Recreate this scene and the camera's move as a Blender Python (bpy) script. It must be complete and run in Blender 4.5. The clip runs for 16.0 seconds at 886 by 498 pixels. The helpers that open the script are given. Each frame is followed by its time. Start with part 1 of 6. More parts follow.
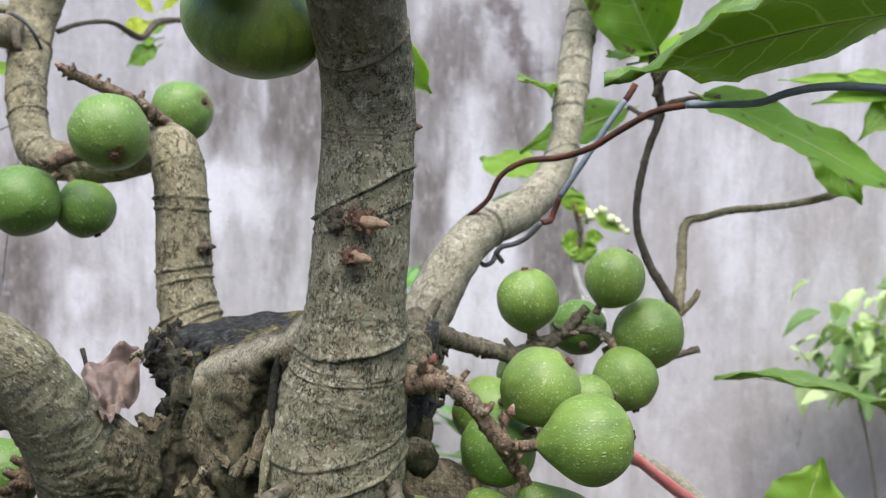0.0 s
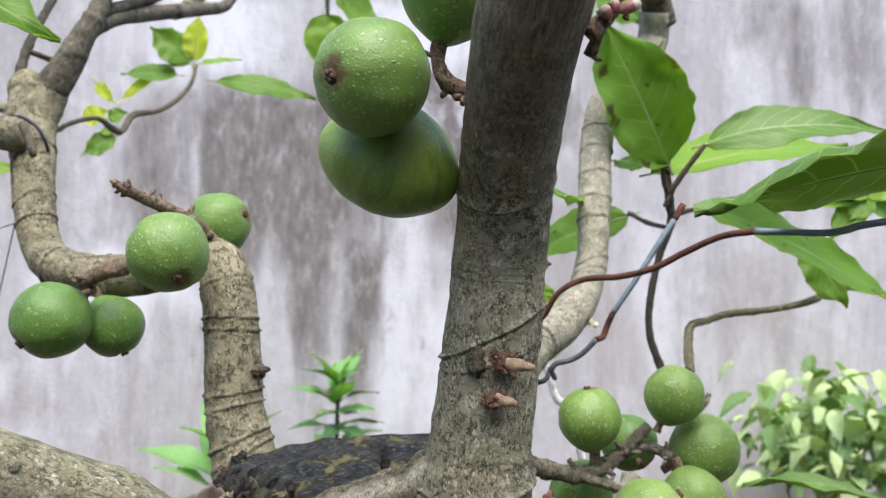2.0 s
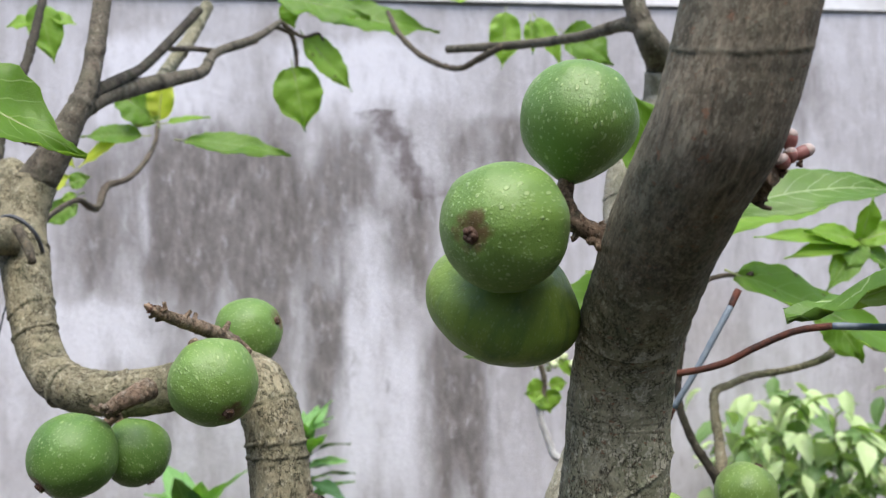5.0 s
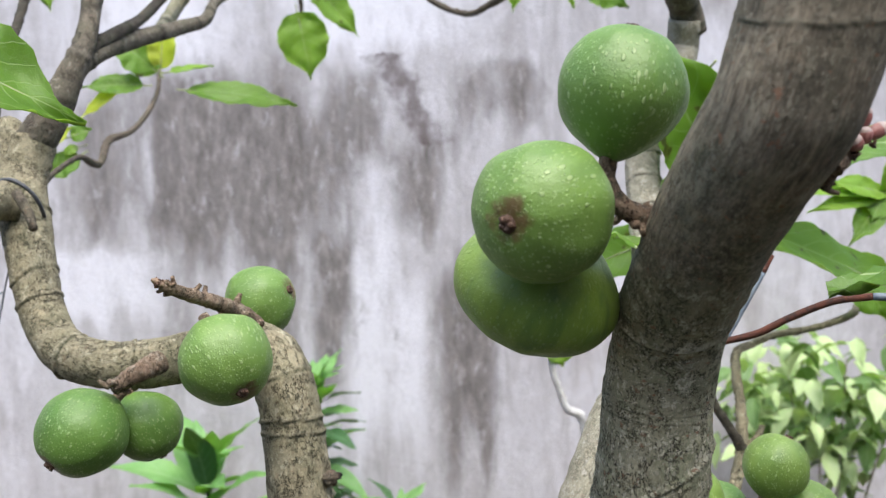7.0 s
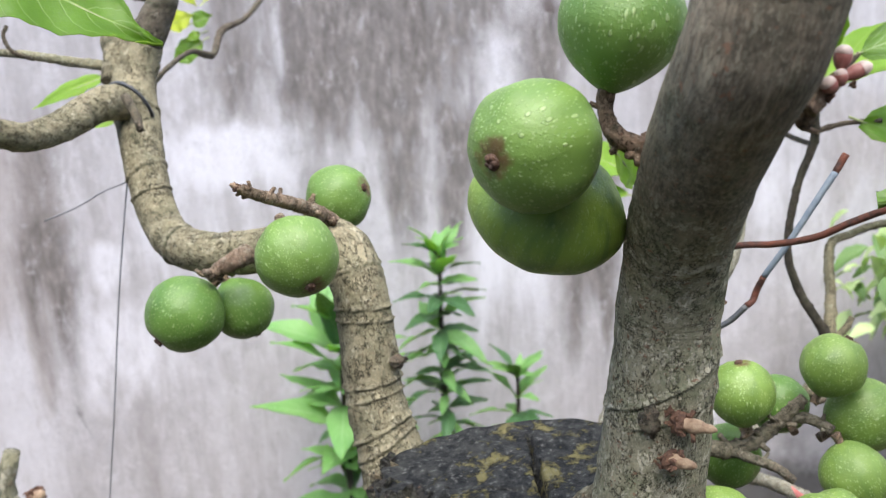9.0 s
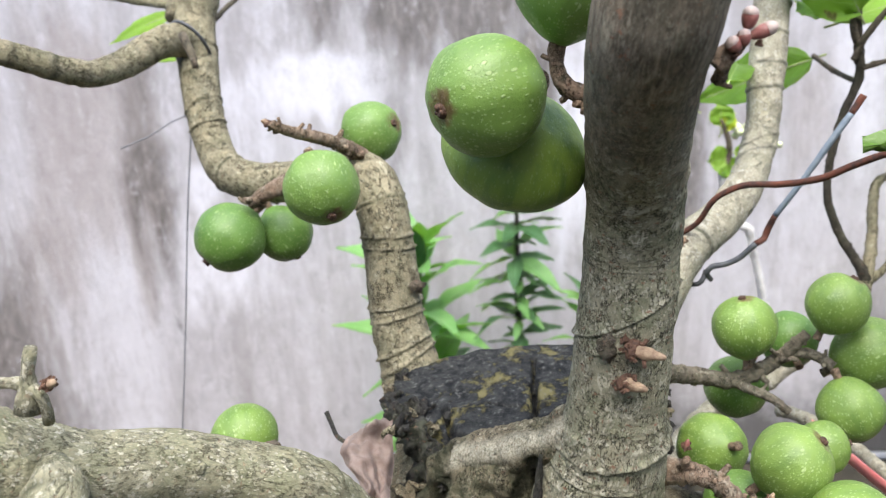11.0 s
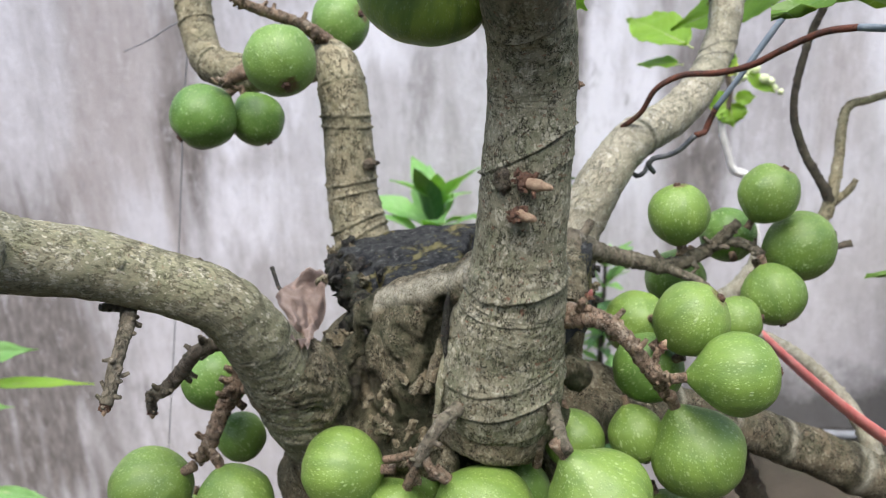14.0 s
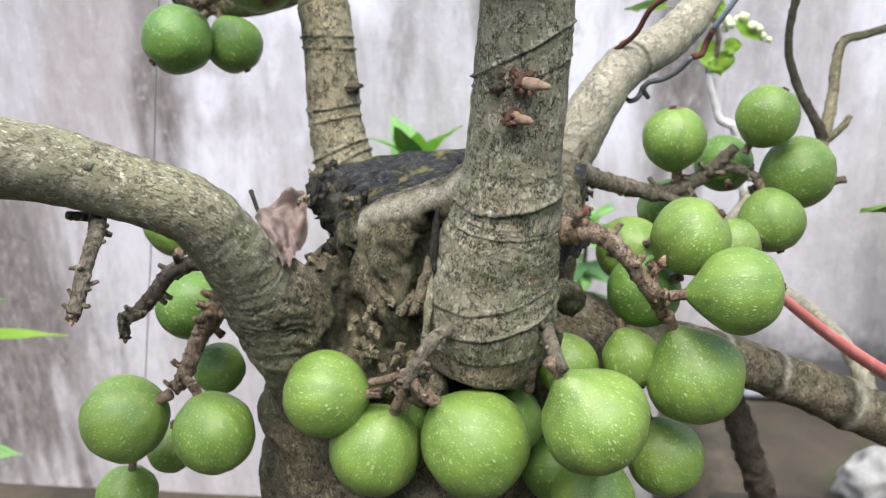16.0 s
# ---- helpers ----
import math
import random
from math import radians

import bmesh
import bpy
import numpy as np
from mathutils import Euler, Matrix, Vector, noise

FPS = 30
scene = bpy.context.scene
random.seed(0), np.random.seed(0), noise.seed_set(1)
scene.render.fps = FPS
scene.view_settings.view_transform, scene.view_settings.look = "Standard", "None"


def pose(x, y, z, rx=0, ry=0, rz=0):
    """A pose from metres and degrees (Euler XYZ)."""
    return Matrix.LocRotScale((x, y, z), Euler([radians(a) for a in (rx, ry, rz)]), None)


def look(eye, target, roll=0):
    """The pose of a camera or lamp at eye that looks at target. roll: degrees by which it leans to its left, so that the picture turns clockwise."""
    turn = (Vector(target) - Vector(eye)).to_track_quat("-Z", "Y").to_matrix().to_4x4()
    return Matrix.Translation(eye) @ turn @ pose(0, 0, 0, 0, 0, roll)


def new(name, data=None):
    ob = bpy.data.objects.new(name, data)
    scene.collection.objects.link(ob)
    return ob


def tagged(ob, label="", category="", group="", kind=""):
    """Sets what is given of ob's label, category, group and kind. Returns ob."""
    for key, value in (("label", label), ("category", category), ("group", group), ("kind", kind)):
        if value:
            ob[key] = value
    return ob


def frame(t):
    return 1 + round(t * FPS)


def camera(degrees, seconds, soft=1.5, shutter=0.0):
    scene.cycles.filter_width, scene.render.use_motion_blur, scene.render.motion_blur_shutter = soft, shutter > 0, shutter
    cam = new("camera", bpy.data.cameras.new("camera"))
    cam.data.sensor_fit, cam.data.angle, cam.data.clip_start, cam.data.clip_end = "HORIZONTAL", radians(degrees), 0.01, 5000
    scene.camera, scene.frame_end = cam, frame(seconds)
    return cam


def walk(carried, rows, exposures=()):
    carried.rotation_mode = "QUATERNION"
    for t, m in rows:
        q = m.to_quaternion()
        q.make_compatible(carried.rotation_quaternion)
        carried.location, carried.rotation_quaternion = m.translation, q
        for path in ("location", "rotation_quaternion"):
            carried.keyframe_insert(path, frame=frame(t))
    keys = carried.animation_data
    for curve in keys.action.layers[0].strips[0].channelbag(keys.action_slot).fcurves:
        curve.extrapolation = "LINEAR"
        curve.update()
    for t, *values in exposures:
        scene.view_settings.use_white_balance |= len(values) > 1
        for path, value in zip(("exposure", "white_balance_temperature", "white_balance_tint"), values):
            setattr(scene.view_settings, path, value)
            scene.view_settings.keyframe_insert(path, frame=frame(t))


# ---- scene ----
cam = camera(55.1, 16.0, 1.2)
cam.data.dof.use_dof = True
cam.data.dof.focus_distance = 0.37
cam.data.dof.aperture_fstop = 17.0
METRES, EYE, TILT, LEAN, TURN = 0.56, 1.1, -5.0, 0.0, 0.0
ROWS = [
    (0.0, 0.0, 0.0, 0.0, 0.0, 0.0, -0.0),
    (0.5, -0.0566, -0.005, 0.0157, -3.51, 0.52, 1.58),
    (1.0, -0.1167, -0.0211, 0.0284, -5.05, 1.5, 1.39),
    (1.5, -0.1634, -0.0056, 0.0396, -5.98, 2.91, 1.02),
    (2.0, -0.1913, 0.0181, 0.0534, -7.0, 4.95, 0.43),
    (2.5, -0.2303, 0.0261, 0.0649, -7.48, 7.2, -0.25),
    (3.0, -0.2676, 0.0357, 0.0758, -8.1, 8.36, -0.84),
    (5.5, -0.3187, 0.1108, 0.167, -11.72, 4.9, 3.83),
    (6.0, -0.3247, 0.1279, 0.1692, -11.64, 3.52, 3.86),
    (6.5, -0.3142, 0.1325, 0.1841, -11.24, 2.43, 3.99),
    (7.0, -0.3192, 0.1355, 0.1891, -10.94, 2.17, 3.56),
    (7.5, -0.3175, 0.1304, 0.1996, -9.47, 0.08, 3.67),
    (8.0, -0.29, 0.1253, 0.2102, -7.06, -2.73, 3.92),
    (8.5, -0.2613, 0.1163, 0.2142, -4.44, -4.78, 3.66),
    (9.0, -0.2377, 0.0809, 0.2247, -1.48, -6.44, 3.64),
    (11.5, -0.127, 0.0203, 0.2347, 5.86, -11.79, 3.12),
    (12.0, -0.114, 0.027, 0.2049, 5.73, -12.34, 2.2),
    (12.5, -0.0882, 0.0061, 0.1777, 6.34, -12.23, 1.75),
    (13.0, -0.0575, -0.0045, 0.1528, 6.89, -12.51, 2.08),
    (13.5, -0.0291, -0.0264, 0.1409, 7.92, -11.52, 2.16),
    (14.0, -0.0239, -0.0432, 0.1175, 8.75, -12.04, 1.21),
    (14.5, -0.0318, -0.0562, 0.098, 9.05, -12.29, 0.76),
    (15.0, -0.0428, -0.0438, 0.0728, 8.87, -12.85, 0.7),
    (15.5, -0.0524, -0.0337, 0.0636, 8.27, -12.8, 0.74),
    (16.0, -0.0388, -0.0185, 0.056, 7.35, -13.89, 0.78),
]
EXPOSURES = [(0.0, 1.06), (0.5, 0.98), (1.5, 1.05), (2.5, 1.12), (3.0, 0.82), (5.5, 0.94), (6.0, 1.02), (7.0, 1.04), (8.0, 1.05), (9.0, 1.22), (11.5, 1.34), (12.5, 1.34), (13.5, 1.09), (14.0, 1.11), (14.5, 1.25), (15.5, 1.37), (16.0, 1.34)]
walk(cam, [(t, pose(0, 0, EYE, TILT, LEAN, TURN) @ pose(METRES * x, METRES * y, METRES * z, 90 + pitch, roll, yaw)) for t, x, y, z, yaw, pitch, roll in ROWS], EXPOSURES)

# ---- light: bright overcast sky, high soft sun ----
world = bpy.data.worlds.new("overcast")
scene.world = world
world.use_nodes = True
wn = world.node_tree
sky = wn.nodes.new("ShaderNodeTexSky")
sky.sky_type = "NISHITA"
sky.sun_disc = False
sky.sun_elevation = radians(62)
sky.sun_rotation = radians(178)
sky.air_density, sky.dust_density, sky.ozone_density = 1.0, 2.8, 1.4
wn.links.new(sky.outputs[0], wn.nodes["Background"].inputs[0])
wn.nodes["Background"].inputs[1].default_value = 0.15
sun_data = bpy.data.lights.new("sun", "SUN")
sun_data.energy, sun_data.angle, sun_data.color = 2.0, radians(50), (1.0, 0.975, 0.94)
sun = new("sun", sun_data)
sun.matrix_basis = look((0.05, -0.70, 4.0), (0, 0.4, 1.0))


# ---- materials ----
def material(name):
    m = bpy.data.materials.new(name)
    m.use_nodes = True
    nt = m.node_tree
    return m, nt, nt.nodes["Principled BSDF"]


def node(nt, kind, values=None, data_type="", blend_type="", feature="", operation=""):
    n = nt.nodes.new(kind)
    if data_type:
        n.data_type = data_type
    if blend_type:
        n.blend_type = blend_type
    if feature:
        n.feature = feature
    if operation:
        n.operation = operation
    for key, value in (values or {}).items():
        if isinstance(value, bpy.types.NodeSocket):
            nt.links.new(value, n.inputs[key])
        else:
            n.inputs[key].default_value = value
    return n


def coords(nt, scale=(1, 1, 1), source="Object"):
    tc = node(nt, "ShaderNodeTexCoord")
    return node(nt, "ShaderNodeMapping", {"Vector": tc.outputs[source], "Scale": scale}).outputs[0]


def attribute(nt, name):
    n = node(nt, "ShaderNodeAttribute")
    n.attribute_name = name
    return n.outputs["Vector"]


def noise_of(nt, vec, scale, detail=4, rough=0.55, dist=0.0):
    return node(nt, "ShaderNodeTexNoise", {"Vector": vec, "Scale": scale, "Detail": detail, "Roughness": rough, "Distortion": dist}).outputs[0]


def ramp(nt, fac, stops):
    r = node(nt, "ShaderNodeValToRGB", {"Fac": fac})
    e = r.color_ramp.elements
    while len(e) < len(stops):
        e.new(0.5)
    for el, (p, c) in zip(e, stops):
        el.position = p
        el.color = (*c, 1) if len(c) == 3 else c
    return r.outputs[0]


def grey(nt, fac, a, b):
    return ramp(nt, fac, [(a, (0, 0, 0)), (b, (1, 1, 1))])


def mix(nt, fac, a, b, mode="MIX"):
    n = node(nt, "ShaderNodeMix", data_type="RGBA", blend_type=mode)
    for key, value in ((0, fac), (6, a), (7, b)):
        if isinstance(value, bpy.types.NodeSocket):
            nt.links.new(value, n.inputs[key])
        else:
            n.inputs[key].default_value = value if key == 0 else (*value, 1)
    return n.outputs[2]


def maths(nt, op, a, b=0.0, c=0.0):
    n = node(nt, "ShaderNodeMath", operation=op)
    for i, value in enumerate((a, b, c)):
        if isinstance(value, bpy.types.NodeSocket):
            nt.links.new(value, n.inputs[i])
        else:
            n.inputs[i].default_value = value
    return n.outputs[0]


def bump(nt, bsdf, height, strength, distance):
    b = node(nt, "ShaderNodeBump", {"Height": height, "Strength": strength, "Distance": distance})
    nt.links.new(b.outputs[0], bsdf.inputs["Normal"])


def link(nt, out, bsdf, key):
    nt.links.new(out, bsdf.inputs[key])


def bark_material(name, base, pale, dark, cover=0.5, moss=0.2, stretch=0.6, fine=1.0, young=None, mossy=0.50, rust=0.5, crack=0.7, bands=0.0, limb=True, film=0.4, film_colour=(0.125, 0.140, 0.082), chips=0.0, ridge=0.55):
    """Bark that follows its limb: crusts of pale flakes, ragged dark pits, an algae film, rusty spots, moss, and
    painted shade under the leaf scars.
    """
    m, nt, b = material(name)
    flat = coords(nt)
    source = attribute(nt, "limb") if limb else node(nt, "ShaderNodeTexCoord").outputs["Object"]

    def scaled(x, y, z):
        return node(nt, "ShaderNodeMapping", {"Vector": source, "Scale": (x, y, z)}).outputs[0]

    v = scaled(1, 1, stretch)
    big = noise_of(nt, flat, 26, 4)
    mid = noise_of(nt, flat, 95, 5, 0.6)
    grain = noise_of(nt, scaled(1, 1, 0.8 * stretch), 900 * fine, 5, 0.75)
    patch = noise_of(nt, v, 300 * fine, 6, 0.70, 0.3)
    small = noise_of(nt, v, 760 * fine, 4, 0.6, 0.2)
    line = noise_of(nt, scaled(1, 1, 0.75 * stretch), 330 * fine, 5, 0.66, 0.4)
    col = mix(nt, grey(nt, big, 0.35, 0.66), base, tuple(0.70 * c for c in base))
    if bands:
        ring = noise_of(nt, scaled(0.5, 0.5, bands), 60, 4, 0.6)
        col = mix(nt, maths(nt, "MULTIPLY", grey(nt, ring, 0.40, 0.62), 0.6), col, tuple(0.55 * c for c in base))
    col = mix(nt, maths(nt, "MULTIPLY", grey(nt, mid, 0.42, 0.62), 0.5), col, tuple(min(1, 0.5 * c + 0.5 * p) for c, p in zip(base, pale)))
    col = mix(nt, maths(nt, "MULTIPLY", grey(nt, noise_of(nt, flat, 55, 6, 0.72, 0.4), 0.44, 0.60), film), col, film_colour)
    col = mix(nt, maths(nt, "MULTIPLY", grey(nt, grain, 0.36, 0.64), 0.55), col, tuple(min(1, 1.7 * c) for c in base))
    edge = 0.64 - 0.17 * cover
    spread = maths(nt, "ADD", patch, maths(nt, "MULTIPLY", maths(nt, "SUBTRACT", mid, 0.5), 0.45))
    light = maths(nt, "MULTIPLY", grey(nt, spread, edge, edge + 0.012), 0.85)
    light = maths(nt, "MAXIMUM", light, maths(nt, "MULTIPLY", grey(nt, small, 0.65 - 0.05 * cover, 0.68 - 0.05 * cover), 0.6))
    near = grey(nt, noise_of(nt, flat, 120 * fine, 4, 0.65), 0.44, 0.54)
    cracks = ramp(nt, line, [(0.462, (0, 0, 0)), (0.478, (1, 1, 1)), (0.512, (1, 1, 1)), (0.524, (0, 0, 0))])
    cracks = maths(nt, "MULTIPLY", maths(nt, "MULTIPLY", cracks, near), crack)
    pits = maths(nt, "MULTIPLY", grey(nt, noise_of(nt, scaled(1.0, 1.0, 1.3 * stretch), 430 * fine, 5, 0.66, 0.3), 0.625, 0.655), crack)
    cracks = maths(nt, "MAXIMUM", cracks, pits)
    if young:
        z = node(nt, "ShaderNodeSeparateXYZ", {"Vector": flat}).outputs[2]
        z = maths(nt, "ADD", z, maths(nt, "MULTIPLY", noise_of(nt, flat, 60, 4), 0.05))
        up = grey(nt, maths(nt, "MULTIPLY", maths(nt, "SUBTRACT", z, 1.0), 2.5), 0.42, 0.52)
        fibre = noise_of(nt, scaled(1, 1, 0.22), 480, 5, 0.75)
        specks = noise_of(nt, scaled(1, 1, 0.6), 900, 4, 0.7)
        soft = mix(nt, grey(nt, fibre, 0.36, 0.66), tuple(0.60 * c for c in young), tuple(1.7 * c for c in young))
        soft = mix(nt, maths(nt, "MULTIPLY", grey(nt, noise_of(nt, scaled(0.8, 0.8, 0.5), 55, 5, 0.7), 0.42, 0.60), 0.7), soft, (0.118, 0.110, 0.080))
        soft = mix(nt, maths(nt, "MULTIPLY", grey(nt, noise_of(nt, scaled(0.8, 0.8, 0.4), 75, 4, 0.7), 0.52, 0.66), 0.8), soft, tuple(0.42 * c for c in young))
        soft = mix(nt, maths(nt, "MULTIPLY", grey(nt, specks, 0.57, 0.63), 0.8), soft, (0.36, 0.325, 0.245))
        soft = mix(nt, maths(nt, "MULTIPLY", ramp(nt, specks, [(0.34, (1, 1, 1)), (0.42, (0, 0, 0))]), 0.6), soft, tuple(0.35 * c for c in young))
        col = mix(nt, up, col, soft)
        keep = maths(nt, "SUBTRACT", 1.0, maths(nt, "MULTIPLY", up, 0.72))
        light, cracks = maths(nt, "MULTIPLY", light, keep), maths(nt, "MULTIPLY", cracks, keep)
    col = mix(nt, light, col, mix(nt, grey(nt, grain, 0.35, 0.65), tuple(0.80 * c for c in pale), tuple(min(1, 1.12 * c) for c in pale)))
    col = mix(nt, cracks, col, dark)
    if chips:
        # curled chips of bark: pale ragged scales with a dark rim
        warp = node(nt, "ShaderNodeTexNoise", {"Vector": source, "Scale": 700.0 * fine, "Detail": 3}).outputs["Color"]
        warp = node(nt, "ShaderNodeVectorMath", {0: warp, 1: (-0.5, -0.5, -0.5)}, operation="ADD").outputs[0]
        warp = node(nt, "ShaderNodeVectorMath", {0: warp, "Scale": 0.0016 / fine}, operation="SCALE").outputs[0]
        place_of = node(nt, "ShaderNodeVectorMath", {0: scaled(1, 1, stretch), 1: warp}, operation="ADD").outputs[0]
        cells = node(nt, "ShaderNodeTexVoronoi", {"Vector": place_of, "Scale": 430.0 * fine, "Randomness": 1.0}, feature="F1")
        pick = node(nt, "ShaderNodeSeparateColor", {"Color": cells.outputs["Color"]})
        size = maths(nt, "ADD", 0.16, maths(nt, "MULTIPLY", pick.outputs[1], 0.26))
        size = maths(nt, "ADD", size, maths(nt, "MULTIPLY", maths(nt, "SUBTRACT", mid, 0.5), 0.7))
        inside = maths(nt, "SUBTRACT", size, cells.outputs["Distance"])
        chosen = maths(nt, "MULTIPLY", maths(nt, "GREATER_THAN", pick.outputs[0], 0.42), chips)
        if young:
            chosen = maths(nt, "MULTIPLY", chosen, keep)
        rim = maths(nt, "MULTIPLY", maths(nt, "MULTIPLY", grey(nt, inside, -0.10, -0.02), chosen), 0.75)
        scale_of = maths(nt, "MULTIPLY", grey(nt, inside, 0.0, 0.04), chosen)
        col = mix(nt, rim, col, tuple(1.6 * c for c in dark))
        col = mix(nt, scale_of, col, mix(nt, pick.outputs[2], tuple(0.72 * c for c in pale), pale))
        light = maths(nt, "MAXIMUM", light, scale_of)
    col = mix(nt, maths(nt, "MULTIPLY", grey(nt, noise_of(nt, scaled(1, 1, 1.6), 210, 5, 0.7), 0.61, 0.66), rust), col, (0.29, 0.165, 0.105))
    col = mix(nt, maths(nt, "MULTIPLY", grey(nt, noise_of(nt, flat, 34, 6, 0.75), mossy, mossy + 0.15), moss), col, (0.050, 0.066, 0.032))
    # leaf scars and folds: pale ridge, painted shade and moss at its foot
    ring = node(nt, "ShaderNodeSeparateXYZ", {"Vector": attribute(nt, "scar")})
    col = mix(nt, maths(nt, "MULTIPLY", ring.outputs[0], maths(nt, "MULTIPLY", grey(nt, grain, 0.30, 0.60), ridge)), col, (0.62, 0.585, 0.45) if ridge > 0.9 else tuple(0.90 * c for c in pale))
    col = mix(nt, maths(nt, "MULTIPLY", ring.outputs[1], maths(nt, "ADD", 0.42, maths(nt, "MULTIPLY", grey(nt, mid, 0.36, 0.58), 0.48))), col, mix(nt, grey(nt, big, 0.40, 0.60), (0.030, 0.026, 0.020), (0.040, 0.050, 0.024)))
    link(nt, col, b, "Base Color")
    b.inputs["Roughness"].default_value = 0.8
    b.inputs["Specular IOR Level"].default_value = 0.18
    h = maths(nt, "ADD", maths(nt, "MULTIPLY", grain, 0.6), maths(nt, "MULTIPLY", mid, 0.6))
    h = maths(nt, "SUBTRACT", maths(nt, "ADD", h, maths(nt, "MULTIPLY", light, 0.45)), cracks)
    bump(nt, b, h, 1.0, 0.0016)
    return m


BARK_STEM = bark_material("bark_grey_brown", (0.268, 0.250, 0.168), (0.57, 0.540, 0.400), (0.034, 0.029, 0.020), 0.48, 0.42, 0.80, 1.10, mossy=0.52, young=(0.250, 0.210, 0.152), rust=0.9, crack=0.85, film=0.70, film_colour=(0.172, 0.200, 0.112), chips=0.75, ridge=0.35)
BARK_BRANCH = bark_material("bark_olive_tan", (0.275, 0.242, 0.155), (0.50, 0.460, 0.325), (0.060, 0.052, 0.034), 0.24, 0.3, 0.8, 0.8, rust=0.2, crack=0.8, bands=3.5)
BARK_LIMB = bark_material("bark_limb_brown", (0.150, 0.128, 0.096), (0.34, 0.31, 0.24), (0.035, 0.030, 0.024), 0.22, 0.3, 0.8, 0.8, rust=0.2, crack=0.6, bands=2.5)
BARK_PALE = bark_material("bark_pale_lichen", (0.272, 0.256, 0.166), (0.68, 0.645, 0.49), (0.046, 0.041, 0.029), 0.28, 0.28, 0.62, 1.25, mossy=0.55, rust=0.5, crack=0.60, film=0.75, film_colour=(0.205, 0.220, 0.128), chips=0.80)
BARK_SMOOTH = bark_material("bark_smooth_cream", (0.36, 0.335, 0.25), (0.54, 0.515, 0.42), (0.10, 0.085, 0.06), 0.35, 0.30, 1.0, 0.8, mossy=0.54, rust=0.2, crack=0.40, bands=2.5)
BARK_TRUNK = bark_material("bark_gnarled", (0.182, 0.152, 0.098), (0.43, 0.390, 0.270), (0.022, 0.018, 0.013), 0.42, 0.65, 0.8, 1.3, mossy=0.50, crack=0.95, limb=False, film=0.7, rust=0.5, film_colour=(0.100, 0.108, 0.062), chips=0.45, ridge=0.95)
BARK_TWIG = bark_material("bark_twig", (0.135, 0.108, 0.080), (0.32, 0.28, 0.22), (0.035, 0.030, 0.024), 0.18, 0.1, 1.0, limb=False)
BARK_TWIG_DARK = bark_material("bark_twig_dark", (0.068, 0.058, 0.046), (0.17, 0.15, 0.115), (0.02, 0.018, 0.014), 0.15, 0.1, 1.0, limb=False)
BARK_WHITE = bark_material("bark_bleached_twig", (0.80, 0.78, 0.73), (0.88, 0.86, 0.82), (0.45, 0.42, 0.36), 0.4, 0.0, 1.0, rust=0.0, crack=0.4, limb=False, film=0.0)
BARK_RED = bark_material("bark_fruit_stalk", (0.250, 0.175, 0.120), (0.46, 0.385, 0.290), (0.035, 0.024, 0.018), 0.34, 0.25, 1.0, limb=False, film=0.25)
BARK_DARK = bark_material("bark_blackened", (0.035, 0.033, 0.030), (0.10, 0.095, 0.08), (0.012, 0.012, 0.012), 0.3, 0.3, 1.0, limb=False)


def stump_material():
    m, nt, b = material("weathered_black_wood")
    v = coords(nt)
    rough = noise_of(nt, v, 150, 7, 0.72)
    yellow = grey(nt, noise_of(nt, v, 55, 7, 0.68), 0.54, 0.60)
    col = mix(nt, grey(nt, rough, 0.40, 0.68), (0.010, 0.011, 0.012), (0.060, 0.062, 0.058))
    col = mix(nt, maths(nt, "MULTIPLY", yellow, 0.7), col, (0.21, 0.185, 0.075))
    col = mix(nt, maths(nt, "MULTIPLY", grey(nt, noise_of(nt, v, 300, 4, 0.6), 0.60, 0.66), 0.5), col, (0.16, 0.16, 0.15))
    link(nt, col, b, "Base Color")
    b.inputs["Roughness"].default_value = 0.85
    b.inputs["Specular IOR Level"].default_value = 0.2
    bump(nt, b, maths(nt, "ADD", rough, maths(nt, "MULTIPLY", yellow, 0.5)), 1.0, 0.003)
    return m


STUMP = stump_material()


